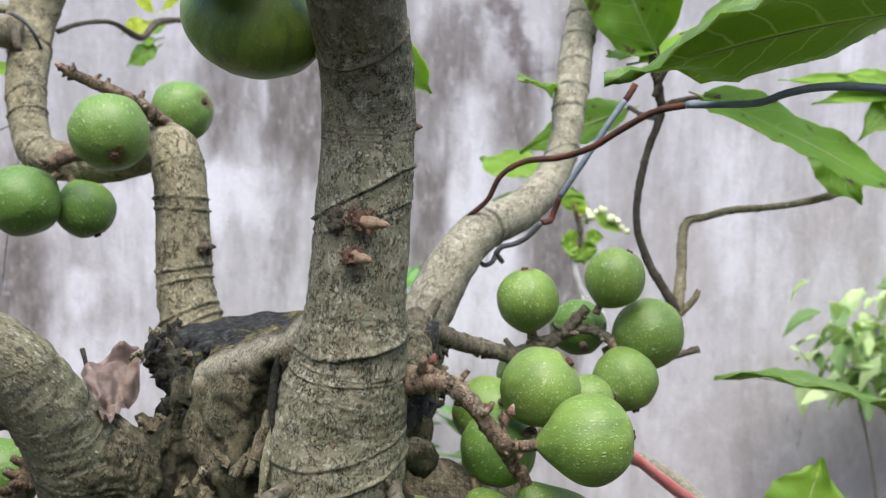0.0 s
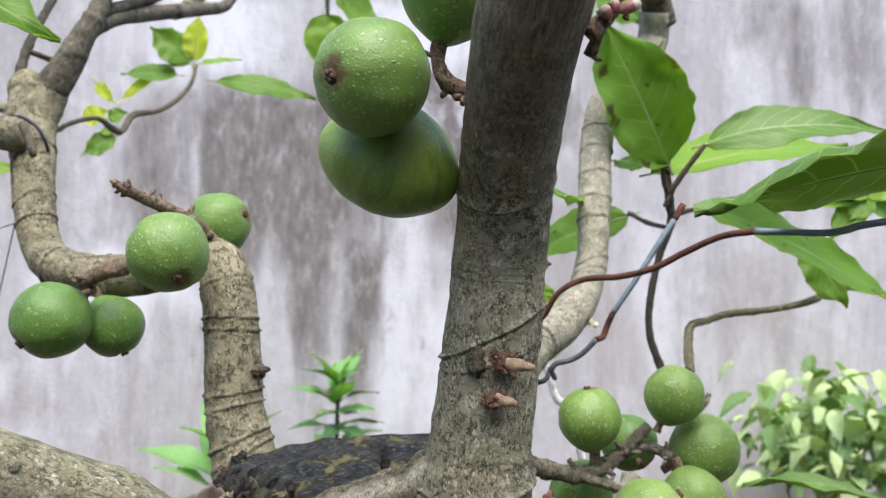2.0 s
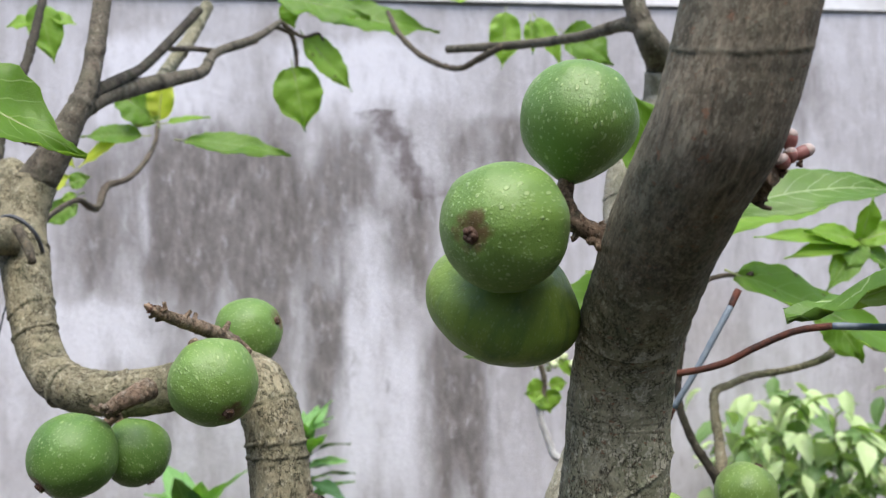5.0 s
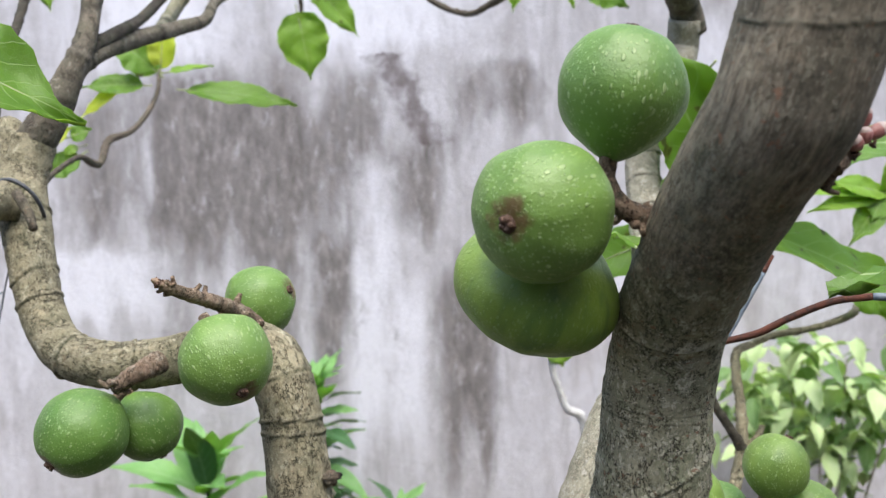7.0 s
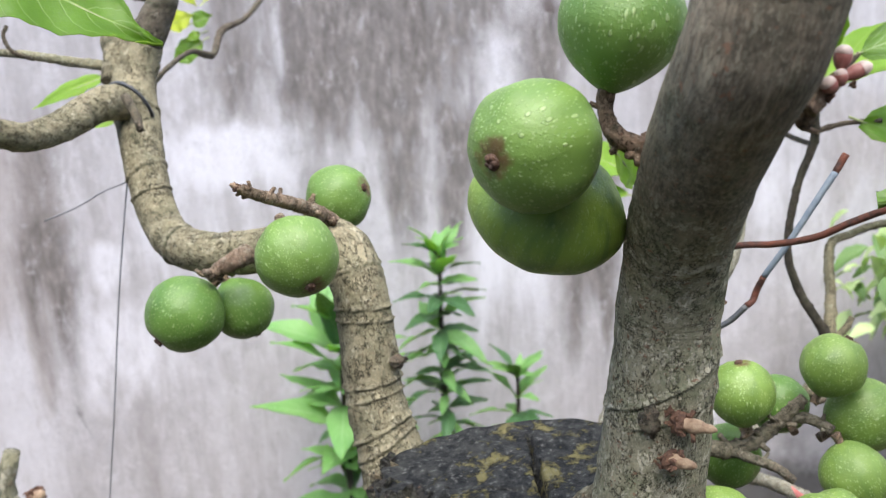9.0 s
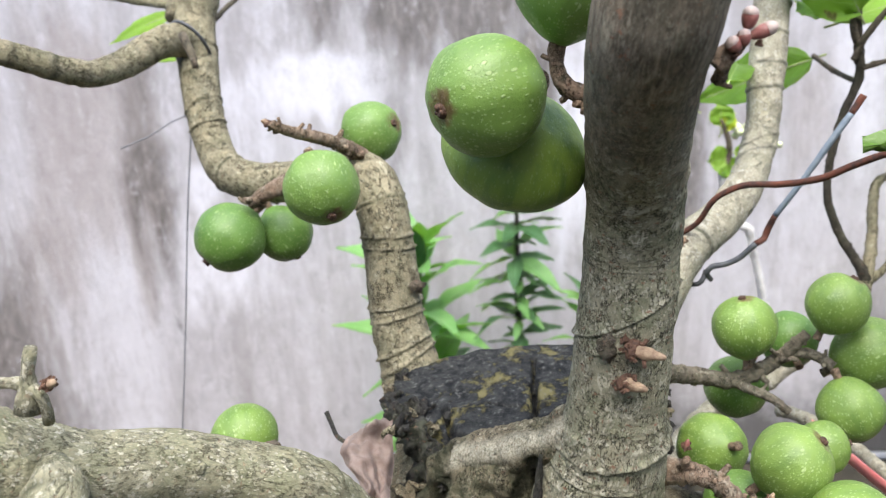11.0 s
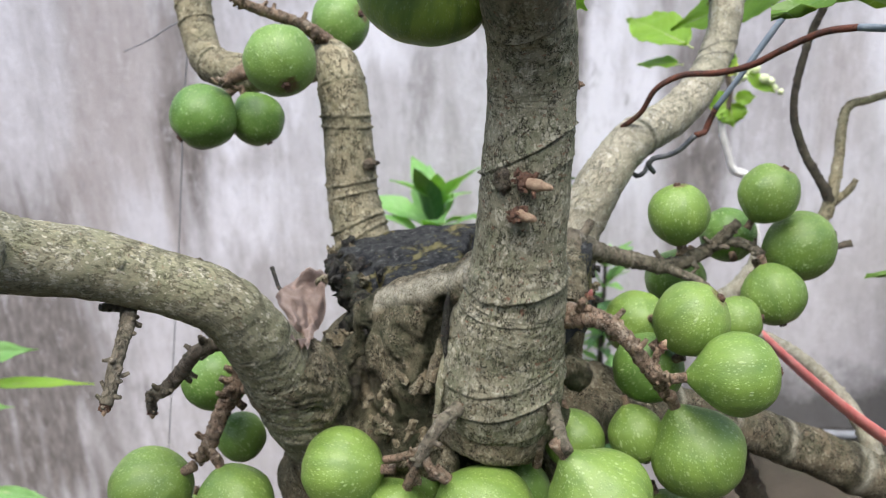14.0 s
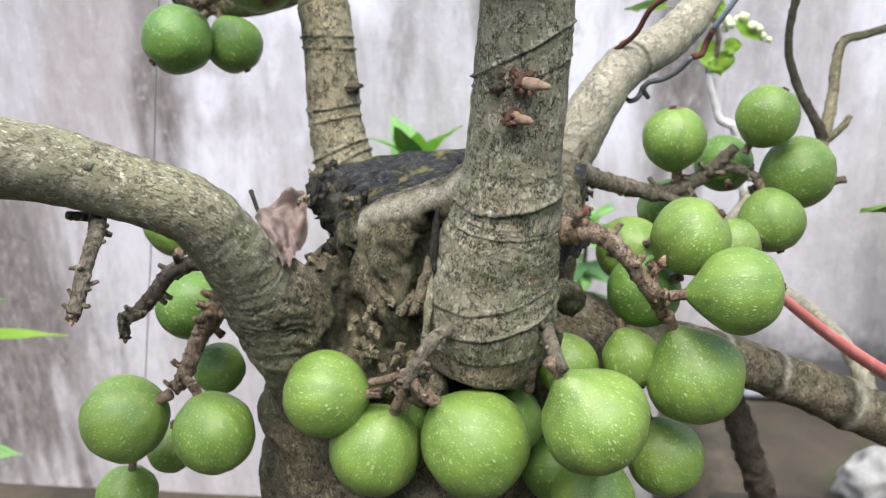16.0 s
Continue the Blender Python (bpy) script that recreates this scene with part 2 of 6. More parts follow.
def fig_material(name, base, light, ribs=0.35, fleck=0.5, big_fleck=0.11):
    """Fig skin: pale raised flecks drawn out towards the eye, faint ribs, a soft bloom."""
    m, nt, b = material(name)
    v = coords(nt)
    info = node(nt, "ShaderNodeObjectInfo")
    flecks = 0.0
    for scale, long, size, least in ((360.0, 0.42, big_fleck, 0.30), (850.0, 0.50, 0.15, 0.15)):
        cells = node(nt, "ShaderNodeTexVoronoi", {"Vector": coords(nt, (1, 1, long)), "Scale": scale, "Randomness": 1.0}, feature="F1")
        pick = node(nt, "ShaderNodeSeparateColor", {"Color": cells.outputs["Color"]}).outputs[0]
        grow = maths(nt, "MULTIPLY", maths(nt, "SUBTRACT", pick, least), 0.30)
        edge = maths(nt, "SUBTRACT", maths(nt, "ADD", grow, size), cells.outputs["Distance"])
        one = maths(nt, "MULTIPLY", grey(nt, edge, 0.0, 0.07), maths(nt, "GREATER_THAN", pick, least))
        flecks = one if flecks == 0.0 else maths(nt, "MAXIMUM", flecks, maths(nt, "MULTIPLY", one, 0.75))
    big = noise_of(nt, v, 40, 3)
    col = mix(nt, grey(nt, big, 0.32, 0.68), base, light)
    col = mix(nt, maths(nt, "MULTIPLY", info.outputs["Random"], 0.30), col, (0.23, 0.33, 0.072))
    col = mix(nt, maths(nt, "MULTIPLY", grey(nt, noise_of(nt, coords(nt, (1, 1, 0.10)), 130, 3), 0.48, 0.72), ribs), col, (0.085, 0.165, 0.035))
    col = mix(nt, maths(nt, "MULTIPLY", grey(nt, noise_of(nt, v, 95, 4, 0.7), 0.64, 0.72), 0.22), col, (0.16, 0.15, 0.05))
    # brownish blush round the eye
    z = node(nt, "ShaderNodeSeparateXYZ", {"Vector": node(nt, "ShaderNodeTexCoord").outputs["Generated"]}).outputs[2]
    blush = ramp(nt, maths(nt, "ADD", z, maths(nt, "MULTIPLY", noise_of(nt, v, 220, 3), 0.04)), [(0.022, (1, 1, 1)), (0.036, (0, 0, 0))])
    col = mix(nt, maths(nt, "MULTIPLY", flecks, fleck), col, (0.42, 0.53, 0.25))
    col = mix(nt, maths(nt, "MULTIPLY", blush, 0.85), col, (0.13, 0.065, 0.03))
    link(nt, col, b, "Base Color")
    b.inputs["Roughness"].default_value = 0.42
    b.inputs["Specular IOR Level"].default_value = 0.5
    b.inputs["Subsurface Weight"].default_value = 0.06
    b.inputs["Subsurface Radius"].default_value = (0.004, 0.006, 0.002)
    b.inputs["Subsurface Scale"].default_value = 1.0
    bump(nt, b, maths(nt, "ADD", noise_of(nt, v, 330, 5, 0.65), maths(nt, "MULTIPLY", flecks, 0.9)), 0.6, 0.0008)
    return m


FIG_DARK = fig_material("fig_skin_deep_green", (0.092, 0.195, 0.035), (0.130, 0.248, 0.046))
FIG_RIBBED = fig_material("fig_skin_ribbed_green", (0.148, 0.238, 0.032), (0.205, 0.308, 0.052), 0.85, 0.22, 0.06)
FIG_LIGHT = fig_material("fig_skin_light_green", (0.128, 0.218, 0.040), (0.190, 0.298, 0.056), 0.5, 0.62, 0.10)


def plain(name, base, other, scale, rough=0.7, strength=0.5, metal=0.0, distance=0.0008):
    m, nt, b = material(name)
    v = coords(nt)
    n = noise_of(nt, v, scale, 6, 0.65)
    fine = noise_of(nt, v, scale * 5, 5, 0.6)
    col = mix(nt, grey(nt, n, 0.38, 0.62), base, other)
    col = mix(nt, maths(nt, "MULTIPLY", fine, 0.35), col, tuple(0.55 * c for c in base))
    link(nt, col, b, "Base Color")
    b.inputs["Roughness"].default_value, b.inputs["Metallic"].default_value = rough, metal
    bump(nt, b, maths(nt, "ADD", n, fine), strength, distance)
    return m


OSTIOLE = plain("fig_eye_brown", (0.11, 0.055, 0.03), (0.05, 0.03, 0.02), 300)
BUD_BROWN = plain("bud_scale_russet", (0.205, 0.105, 0.062), (0.085, 0.045, 0.028), 420, 0.7, 0.9)
BUD_TAN = plain("bud_tip_tan", (0.46, 0.335, 0.215), (0.25, 0.155, 0.095), 300, 0.65, 0.9)
BUD_PINK = plain("bud_dusky_pink", (0.30, 0.105, 0.09), (0.42, 0.20, 0.165), 260, 0.45, 0.2)
BUD_WHITE = plain("bud_white_tip", (0.62, 0.52, 0.46), (0.46, 0.32, 0.28), 220, 0.45, 0.2)
BUD_CREAM = plain("bud_cream_green", (0.82, 0.85, 0.58), (0.62, 0.74, 0.34), 150, 0.5)
PETIOLE = plain("petiole_pale_green", (0.44, 0.50, 0.22), (0.34, 0.39, 0.16), 200, 0.5, 0.3)
DEAD_LEAF = plain("dead_leaf_brown", (0.47, 0.375, 0.325), (0.33, 0.240, 0.200), 120, 0.75, 0.6)
WIRE_BLUE = plain("wire_coating_slate", (0.15, 0.19, 0.23), (0.20, 0.24, 0.27), 200, 0.55, 0.3)
WIRE_RUST = plain("wire_rust", (0.042, 0.022, 0.016), (0.15, 0.045, 0.022), 150, 0.85, 1.0)
WIRE_GREY = plain("wire_thin_grey", (0.20, 0.21, 0.22), (0.28, 0.28, 0.29), 200, 0.5, 0.3)
WIRE_BLACK = plain("wire_dark_grey", (0.055, 0.06, 0.068), (0.10, 0.105, 0.11), 200, 0.5, 0.3)
RIBBON = plain("ribbon_coral_red", (0.82, 0.22, 0.20), (0.88, 0.34, 0.30), 90, 0.4, 0.2)
CURB = plain("curb_mossy_brown", (0.075, 0.060, 0.043), (0.030, 0.030, 0.021), 9, 0.9, 0.6, 0.0, 0.004)
STONE = plain("stone_grey", (0.34, 0.34, 0.33), (0.22, 0.22, 0.21), 40, 0.85, 0.6, 0.0, 0.003)
PIPE = plain("pipe_grey", (0.27, 0.29, 0.32), (0.2, 0.21, 0.23), 30, 0.5, 0.2)


def leaf_material(name, top, deep, vein, spots=0.0, thin=0.52):
    m, nt, b = material(name)
    uv = node(nt, "ShaderNodeSeparateXYZ", {"Vector": node(nt, "ShaderNodeTexCoord").outputs["UV"]})
    across = maths(nt, "ABSOLUTE", maths(nt, "SUBTRACT", uv.outputs[0], 0.5))
    v = coords(nt)
    info = node(nt, "ShaderNodeObjectInfo")
    sway = maths(nt, "MULTIPLY", maths(nt, "SUBTRACT", noise_of(nt, v, 60, 2), 0.5), 0.05)
    # side veins leave the midrib steeply and bow towards the tip
    side = maths(nt, "SUBTRACT", uv.outputs[1], maths(nt, "MULTIPLY", maths(nt, "POWER", across, 1.35), 0.62))
    side = maths(nt, "ADD", side, sway)
    rib = maths(nt, "ABSOLUTE", maths(nt, "SUBTRACT", maths(nt, "FRACT", maths(nt, "MULTIPLY", side, 8.5)), 0.5))
    rib = ramp(nt, maths(nt, "ADD", rib, maths(nt, "MULTIPLY", across, 0.05)), [(0.028, (1, 1, 1)), (0.060, (0, 0, 0))])
    mid = ramp(nt, across, [(0.010, (1, 1, 1)), (0.022, (0, 0, 0))])
    veins = maths(nt, "MAXIMUM", maths(nt, "MULTIPLY", rib, 0.75), mid)
    net = node(nt, "ShaderNodeTexVoronoi", {"Vector": v, "Scale": 420.0}, feature="DISTANCE_TO_EDGE").outputs[0]
    net = maths(nt, "SUBTRACT", 1.0, grey(nt, net, 0.0, 0.09))
    col = mix(nt, grey(nt, noise_of(nt, v, 35, 4), 0.3, 0.7), top, deep)
    col = mix(nt, maths(nt, "MULTIPLY", info.outputs["Random"], 0.35), col, deep)
    col = mix(nt, maths(nt, "MULTIPLY", net, 0.07), col, vein)
    col = mix(nt, maths(nt, "MULTIPLY", veins, 0.75), col, vein)
    if spots:
        s = noise_of(nt, v, 38, 3, 0.55)
        col = mix(nt, grey(nt, s, 0.60, 0.62), col, (0.13, 0.10, 0.03))
        col = mix(nt, grey(nt, s, 0.62, 0.63), col, (0.045, 0.025, 0.015))
    link(nt, col, b, "Base Color")
    b.inputs["Roughness"].default_value = 0.33
    b.inputs["Specular IOR Level"].default_value = 0.4
    bump(nt, b, maths(nt, "SUBTRACT", noise_of(nt, v, 130, 3), maths(nt, "ADD", veins, maths(nt, "MULTIPLY", net, 0.3))), 0.5, 0.0007)
    glow = node(nt, "ShaderNodeBsdfTranslucent", {"Color": mix(nt, 0.55, col, (0.62, 0.86, 0.12))})
    both = node(nt, "ShaderNodeMixShader", {"Fac": thin, 1: b.outputs[0], 2: glow.outputs[0]})
    nt.links.new(both.outputs[0], nt.nodes["Material Output"].inputs["Surface"])
    return m


LEAF = {
    "mid": leaf_material("leaf_green", (0.185, 0.345, 0.045), (0.130, 0.265, 0.032), (0.46, 0.58, 0.22)),
    # young leaves; also stands in for light shining through backlit blades
    "light": leaf_material("leaf_young_backlit_green", (0.34, 0.53, 0.08), (0.25, 0.45, 0.06), (0.48, 0.60, 0.20)),
    "dark": leaf_material("leaf_old_green", (0.135, 0.260, 0.038), (0.098, 0.200, 0.028), (0.50, 0.60, 0.32), 0.0, 0.30),
    # yellow raised in colour to hold the brightness of backlit leaves
    "yellow": leaf_material("leaf_yellow_backlit", (0.86, 0.86, 0.16), (0.78, 0.82, 0.12), (0.88, 0.88, 0.36), 0.0, 0.72),
    "spotted": leaf_material("leaf_green_spotted", (0.20, 0.37, 0.050), (0.145, 0.290, 0.036), (0.34, 0.48, 0.15), 1.0, 0.55),
    "light_spotted": leaf_material("leaf_young_green_spotted", (0.36, 0.55, 0.10), (0.27, 0.47, 0.07), (0.48, 0.60, 0.20), 1.0),
    # white sheen on the shrub's leaves is put into this pale green
    "shrub": leaf_material("leaf_shrub_sheen_green", (0.74, 0.82, 0.52), (0.50, 0.66, 0.30), (0.76, 0.84, 0.55), 0.0, 0.45),
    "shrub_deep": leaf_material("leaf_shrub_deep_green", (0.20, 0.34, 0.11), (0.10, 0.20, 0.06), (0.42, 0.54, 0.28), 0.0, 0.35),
    # sapling pair: a shaded copy for lower leaves, one brightened for white sheen
    "sapling_shaded": leaf_material("leaf_sapling_shaded_green", (0.085, 0.20, 0.075), (0.045, 0.125, 0.05), (0.30, 0.44, 0.24), 0.0, 0.30),
    "sapling": leaf_material("leaf_sapling_sheen_green", (0.36, 0.60, 0.25), (0.20, 0.45, 0.15), (0.56, 0.72, 0.42)),
}


def wall_material():
    """Grey stucco: mortar mottling, dark rain runs, beige dirt and pale efflorescence with frayed edges."""
    m, nt, b = material("weathered_stucco")
    v = coords(nt)
    soft = coords(nt, (1, 1, 0.30))
    xyz = node(nt, "ShaderNodeSeparateXYZ", {"Vector": v})
    x, z = xyz.outputs[0], xyz.outputs[2]
    marks = node(nt, "ShaderNodeSeparateXYZ", {"Vector": attribute(nt, "stain")})
    cloud = noise_of(nt, soft, 3.2, 6, 0.62, 0.4)
    mottle = noise_of(nt, v, 16.0, 7, 0.7, 0.3)
    fray = noise_of(nt, coords(nt, (1, 1, 0.22)), 15.0, 7, 0.70, 0.4)
    fine = noise_of(nt, coords(nt, (1, 1, 0.40)), 44.0, 6, 0.72)
    col = mix(nt, grey(nt, cloud, 0.34, 0.66), (0.585, 0.574, 0.600), (0.440, 0.424, 0.434))
    col = mix(nt, maths(nt, "MULTIPLY", grey(nt, mottle, 0.50, 0.66), 0.42), col, (0.68, 0.67, 0.70))
    runs = noise_of(nt, coords(nt, (1, 1, 0.10)), 9.0, 6, 0.62, 0.3)
    col = mix(nt, maths(nt, "MULTIPLY", grey(nt, runs, 0.46, 0.64), 0.46), col, (0.285, 0.262, 0.252))
    loose = maths(nt, "ADD", maths(nt, "MULTIPLY", maths(nt, "SUBTRACT", fray, 0.5), 1.5), maths(nt, "MULTIPLY", maths(nt, "SUBTRACT", fine, 0.5), 0.8))
    # beige dirt
    beige = grey(nt, maths(nt, "ADD", marks.outputs[1], maths(nt, "MULTIPLY", loose, 0.8)), 0.05, 0.60)
    col = mix(nt, maths(nt, "MULTIPLY", beige, 0.62), col, (0.34, 0.298, 0.278))
    # dark rain runs, frayed at the rim and blotched inside
    dark = grey(nt, maths(nt, "ADD", marks.outputs[0], maths(nt, "MULTIPLY", loose, 0.75)), 0.06, 0.62)
    col = mix(nt, maths(nt, "MULTIPLY", dark, 0.90), col, mix(nt, grey(nt, fine, 0.36, 0.66), (0.105, 0.093, 0.084), (0.275, 0.250, 0.236)))
    # pale washed runs
    pale = grey(nt, maths(nt, "ADD", marks.outputs[2], maths(nt, "MULTIPLY", loose, 0.7)), 0.10, 0.62)
    col = mix(nt, maths(nt, "MULTIPLY", pale, 0.80), col, (0.76, 0.755, 0.80))
    grit = noise_of(nt, coords(nt, (1, 1, 0.45)), 30.0, 7, 0.75, 0.5)
    col = mix(nt, maths(nt, "MULTIPLY", grey(nt, grit, 0.50, 0.66), maths(nt, "ADD", 0.20, maths(nt, "MULTIPLY", dark, 0.40))), col, (0.16, 0.145, 0.142))
    col = mix(nt, maths(nt, "MULTIPLY", ramp(nt, grit, [(0.34, (1, 1, 1)), (0.44, (0, 0, 0))]), 0.35), col, (0.66, 0.65, 0.685))
    specks = noise_of(nt, v, 60.0, 5, 0.7)
    col = mix(nt, maths(nt, "MULTIPLY", grey(nt, specks, 0.60, 0.70), 0.30), col, (0.20, 0.185, 0.18))
    # black mould in short slanting runs
    black = noise_of(nt, coords(nt, (1.0, 1.0, 0.38)), 6.0, 7, 0.72, 0.9)
    col = mix(nt, maths(nt, "MULTIPLY", grey(nt, black, 0.66, 0.72), 0.6), col, (0.085, 0.08, 0.075))
    # one long black run below the coping
    along = maths(nt, "SUBTRACT", x, maths(nt, "SUBTRACT", 0.870, maths(nt, "MULTIPLY", z, 0.46)))
    along = maths(nt, "ABSOLUTE", maths(nt, "ADD", along, maths(nt, "MULTIPLY", maths(nt, "SUBTRACT", mottle, 0.5), 0.20)))
    span = maths(nt, "MULTIPLY", maths(nt, "GREATER_THAN", maths(nt, "ADD", z, maths(nt, "MULTIPLY", mottle, 0.10)), 1.42), maths(nt, "LESS_THAN", maths(nt, "ADD", z, maths(nt, "MULTIPLY", mottle, 0.06)), 1.64))
    trail = maths(nt, "MULTIPLY", ramp(nt, along, [(0.014, (1, 1, 1)), (0.060, (0, 0, 0))]), span)
    col = mix(nt, maths(nt, "MULTIPLY", maths(nt, "MULTIPLY", trail, grey(nt, fine, 0.15, 0.50)), 0.75), col, (0.095, 0.07, 0.065))
    # mould over the planting bed
    damp = maths(nt, "ADD", z, maths(nt, "MULTIPLY", noise_of(nt, v, 7.0, 6, 0.7), 0.30))
    damp = maths(nt, "MULTIPLY", ramp(nt, damp, [(0.16, (1, 1, 1)), (0.30, (0, 0, 0))]), maths(nt, "GREATER_THAN", x, 0.3))
    col = mix(nt, maths(nt, "MULTIPLY", damp, 0.85), col, (0.065, 0.063, 0.058))
    link(nt, col, b, "Base Color")
    b.inputs["Roughness"].default_value = 0.9
    b.inputs["Specular IOR Level"].default_value = 0.2
    bump(nt, b, maths(nt, "ADD", noise_of(nt, v, 90, 6, 0.7), mottle), 0.4, 0.005)
    return m


WALL = wall_material()


def soil_material():
    m, nt, b = material("damp_soil")
    v = coords(nt)
    col = mix(nt, grey(nt, noise_of(nt, v, 2.2, 5, 0.6), 0.35, 0.65), (0.032, 0.028, 0.020), (0.085, 0.068, 0.048))
    col = mix(nt, maths(nt, "MULTIPLY", grey(nt, noise_of(nt, v, 9.0, 5, 0.6), 0.5, 0.7), 0.6), col, (0.045, 0.06, 0.025))
    link(nt, col, b, "Base Color")
    b.inputs["Roughness"].default_value = 0.9
    bump(nt, b, noise_of(nt, v, 60, 7, 0.7), 0.8, 0.012)
    return m


SOIL = soil_material()
SKY_BLOCKER = plain("sky_blocker_grey", (0.30, 0.29, 0.27), (0.22, 0.215, 0.20), 2.0, 0.9, 0.3, 0.0, 0.004)
HOUSE = plain("neighbour_plaster", (0.74, 0.74, 0.75), (0.52, 0.51, 0.51), 1.6, 0.85, 0.2, 0.0, 0.004)

# ---- building helpers ----
WORLD = {}


def place(ob, m, parent=None):
    WORLD[ob.name] = m
    ob.matrix_basis = m
    if parent:
        ob.parent = parent
        ob.matrix_parent_inverse = WORLD[parent.name].inverted()
    return ob


def root(name, loc, label, category, group=""):
    return place(tagged(new(name), label, category, group), Matrix.Translation(loc))


def to_mesh(name, bm, mat, smooth=True):
    me = bpy.data.meshes.new(name)
    bm.to_mesh(me)
    bm.free()
    me.materials.append(mat)
    if smooth:
        me.polygons.foreach_set("use_smooth", [True] * len(me.polygons))
    return me


def part(name, bm, mat, parent=None, label="", m=None, smooth=True):
    me = to_mesh(name, bm, mat, smooth) if isinstance(bm, bmesh.types.BMesh) else bm
    ob = place(new(name, me), m or Matrix(), parent)
    return tagged(ob, label) if label else ob


def spline(path, step):
    """Catmull-Rom through x, y, z, radius rows; also gives the row number reached."""
    p = [Vector(q) for q in path]
    p = [2 * p[0] - p[1]] + p + [2 * p[-1] - p[-2]]
    out = []
    for i in range(1, len(p) - 2):
        a, b, c, d = p[i - 1], p[i], p[i + 1], p[i + 2]
        n = max(2, round((c.to_3d() - b.to_3d()).length / step))
        for k in range(n):
            t = k / n
            q = 0.5 * ((2 * b) + (c - a) * t + (2 * a - 5 * b + 4 * c - d) * t * t + (3 * b - a - 3 * c + d) * t ** 3)
            out.append((q, i - 1 + t))
    out.append((p[-2], len(p) - 4 + 1.0))
    return out


def tube(path, around=14, step=0.004, rings=(), rough=0.04, knots=0.0, seed=0, bm=None, cap=True):
    """A limb: rings are (row number, height, width, slant, turn); rough is relief in parts of the radius.
    Each vertex keeps its place round and along the limb, and how much of a ring's ridge or shade-darkened foot it is."""
    bm = bm or bmesh.new()
    limb = bm.verts.layers.float_vector.get("limb") or bm.verts.layers.float_vector.new("limb")
    scar = bm.verts.layers.float_vector.get("scar") or bm.verts.layers.float_vector.new("scar")
    pts = spline(path, step)
    side = None
    loops = []
    run = 0.0
    for i, (q, row) in enumerate(pts):
        c, r = q.to_3d(), max(q[3], 0.0004)
        if i:
            run += (c - pts[i - 1][0].to_3d()).length
        ahead = pts[min(i + 1, len(pts) - 1)][0].to_3d() - pts[max(i - 1, 0)][0].to_3d()
        ahead.normalize()
        if side is None:
            side = ahead.orthogonal().normalized()
        side = (side - ahead * side.dot(ahead)).normalized()
        up = ahead.cross(side)
        near = [g for g in rings if abs(row - g[0]) < abs(g[3]) + 3.6 * g[2]]
        loop = []
        for k in range(around):
            a = math.tau * k / around
            ca, sa = math.cos(a), math.sin(a)
            d = side * ca + up * sa
            f = 1.0
            w = c + d * r
            if rough:
                f += rough * noise.noise(w * (0.55 / max(r, 0.004)) + Vector((seed, 0, 0))) + 0.6 * rough * noise.noise(w * (2.2 / max(r, 0.004)) + Vector((0, seed, 0)))
            if knots:
                f += knots * max(0.0, noise.noise(w * (1.1 / max(r, 0.003)) + Vector((seed * 3.1, 7, 0)))) ** 1.3
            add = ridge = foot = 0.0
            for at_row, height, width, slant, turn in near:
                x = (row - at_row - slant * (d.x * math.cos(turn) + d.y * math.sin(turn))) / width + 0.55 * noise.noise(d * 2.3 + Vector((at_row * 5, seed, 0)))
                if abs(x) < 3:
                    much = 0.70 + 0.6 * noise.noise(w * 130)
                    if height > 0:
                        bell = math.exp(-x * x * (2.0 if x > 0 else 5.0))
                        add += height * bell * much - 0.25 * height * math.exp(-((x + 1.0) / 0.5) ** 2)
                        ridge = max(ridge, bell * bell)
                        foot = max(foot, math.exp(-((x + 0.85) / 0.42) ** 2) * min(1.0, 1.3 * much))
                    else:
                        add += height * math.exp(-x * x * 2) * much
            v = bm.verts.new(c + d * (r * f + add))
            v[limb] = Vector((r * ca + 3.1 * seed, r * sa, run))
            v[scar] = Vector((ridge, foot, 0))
            loop.append(v)
        loops.append(loop)
    for a, b in zip(loops, loops[1:]):
        for k in range(around):
            bm.faces.new((a[k], a[(k + 1) % around], b[(k + 1) % around], b[k]))
    if cap:
        bm.faces.new(loops[0][::-1])
        bm.faces.new(loops[-1])
    return bm


def blob(center, r, scale=(1, 1, 1), rough=0.15, seed=0, bm=None, sub=2, freq=1.0):
    bm = bm or bmesh.new()
    made = bmesh.ops.create_icosphere(bm, subdivisions=sub, radius=1.0)["verts"]
    for v in made:
        n = 1 + rough * noise.noise(v.co * 1.7 * freq + Vector((seed, seed * 2, 0))) + 0.5 * rough * noise.noise(v.co * 4.1 * freq + Vector((0, seed, 5)))
        v.co = Vector(center) + Vector((v.co.x * scale[0], v.co.y * scale[1], v.co.z * scale[2])) * (r * n)
    return bm


def towards(direction, loc=(0, 0, 0), turn=0.0):
    """A pose whose z axis points along direction."""
    q = Vector(direction).to_track_quat("Z", "Y")
    return Matrix.Translation(loc) @ q.to_matrix().to_4x4() @ Matrix.Rotation(turn, 4, "Z")


def box(size, center=(0, 0, 0), bevel=0.0):
    bm = bmesh.new()
    bmesh.ops.create_cube(bm, size=1.0)
    for v in bm.verts:
        v.co = Vector((v.co.x * size[0], v.co.y * size[1], v.co.z * size[2])) + Vector(center)
    if bevel:
        bmesh.ops.bevel(bm, geom=bm.edges[:], offset=bevel, segments=2, affect="EDGES")
    return bm


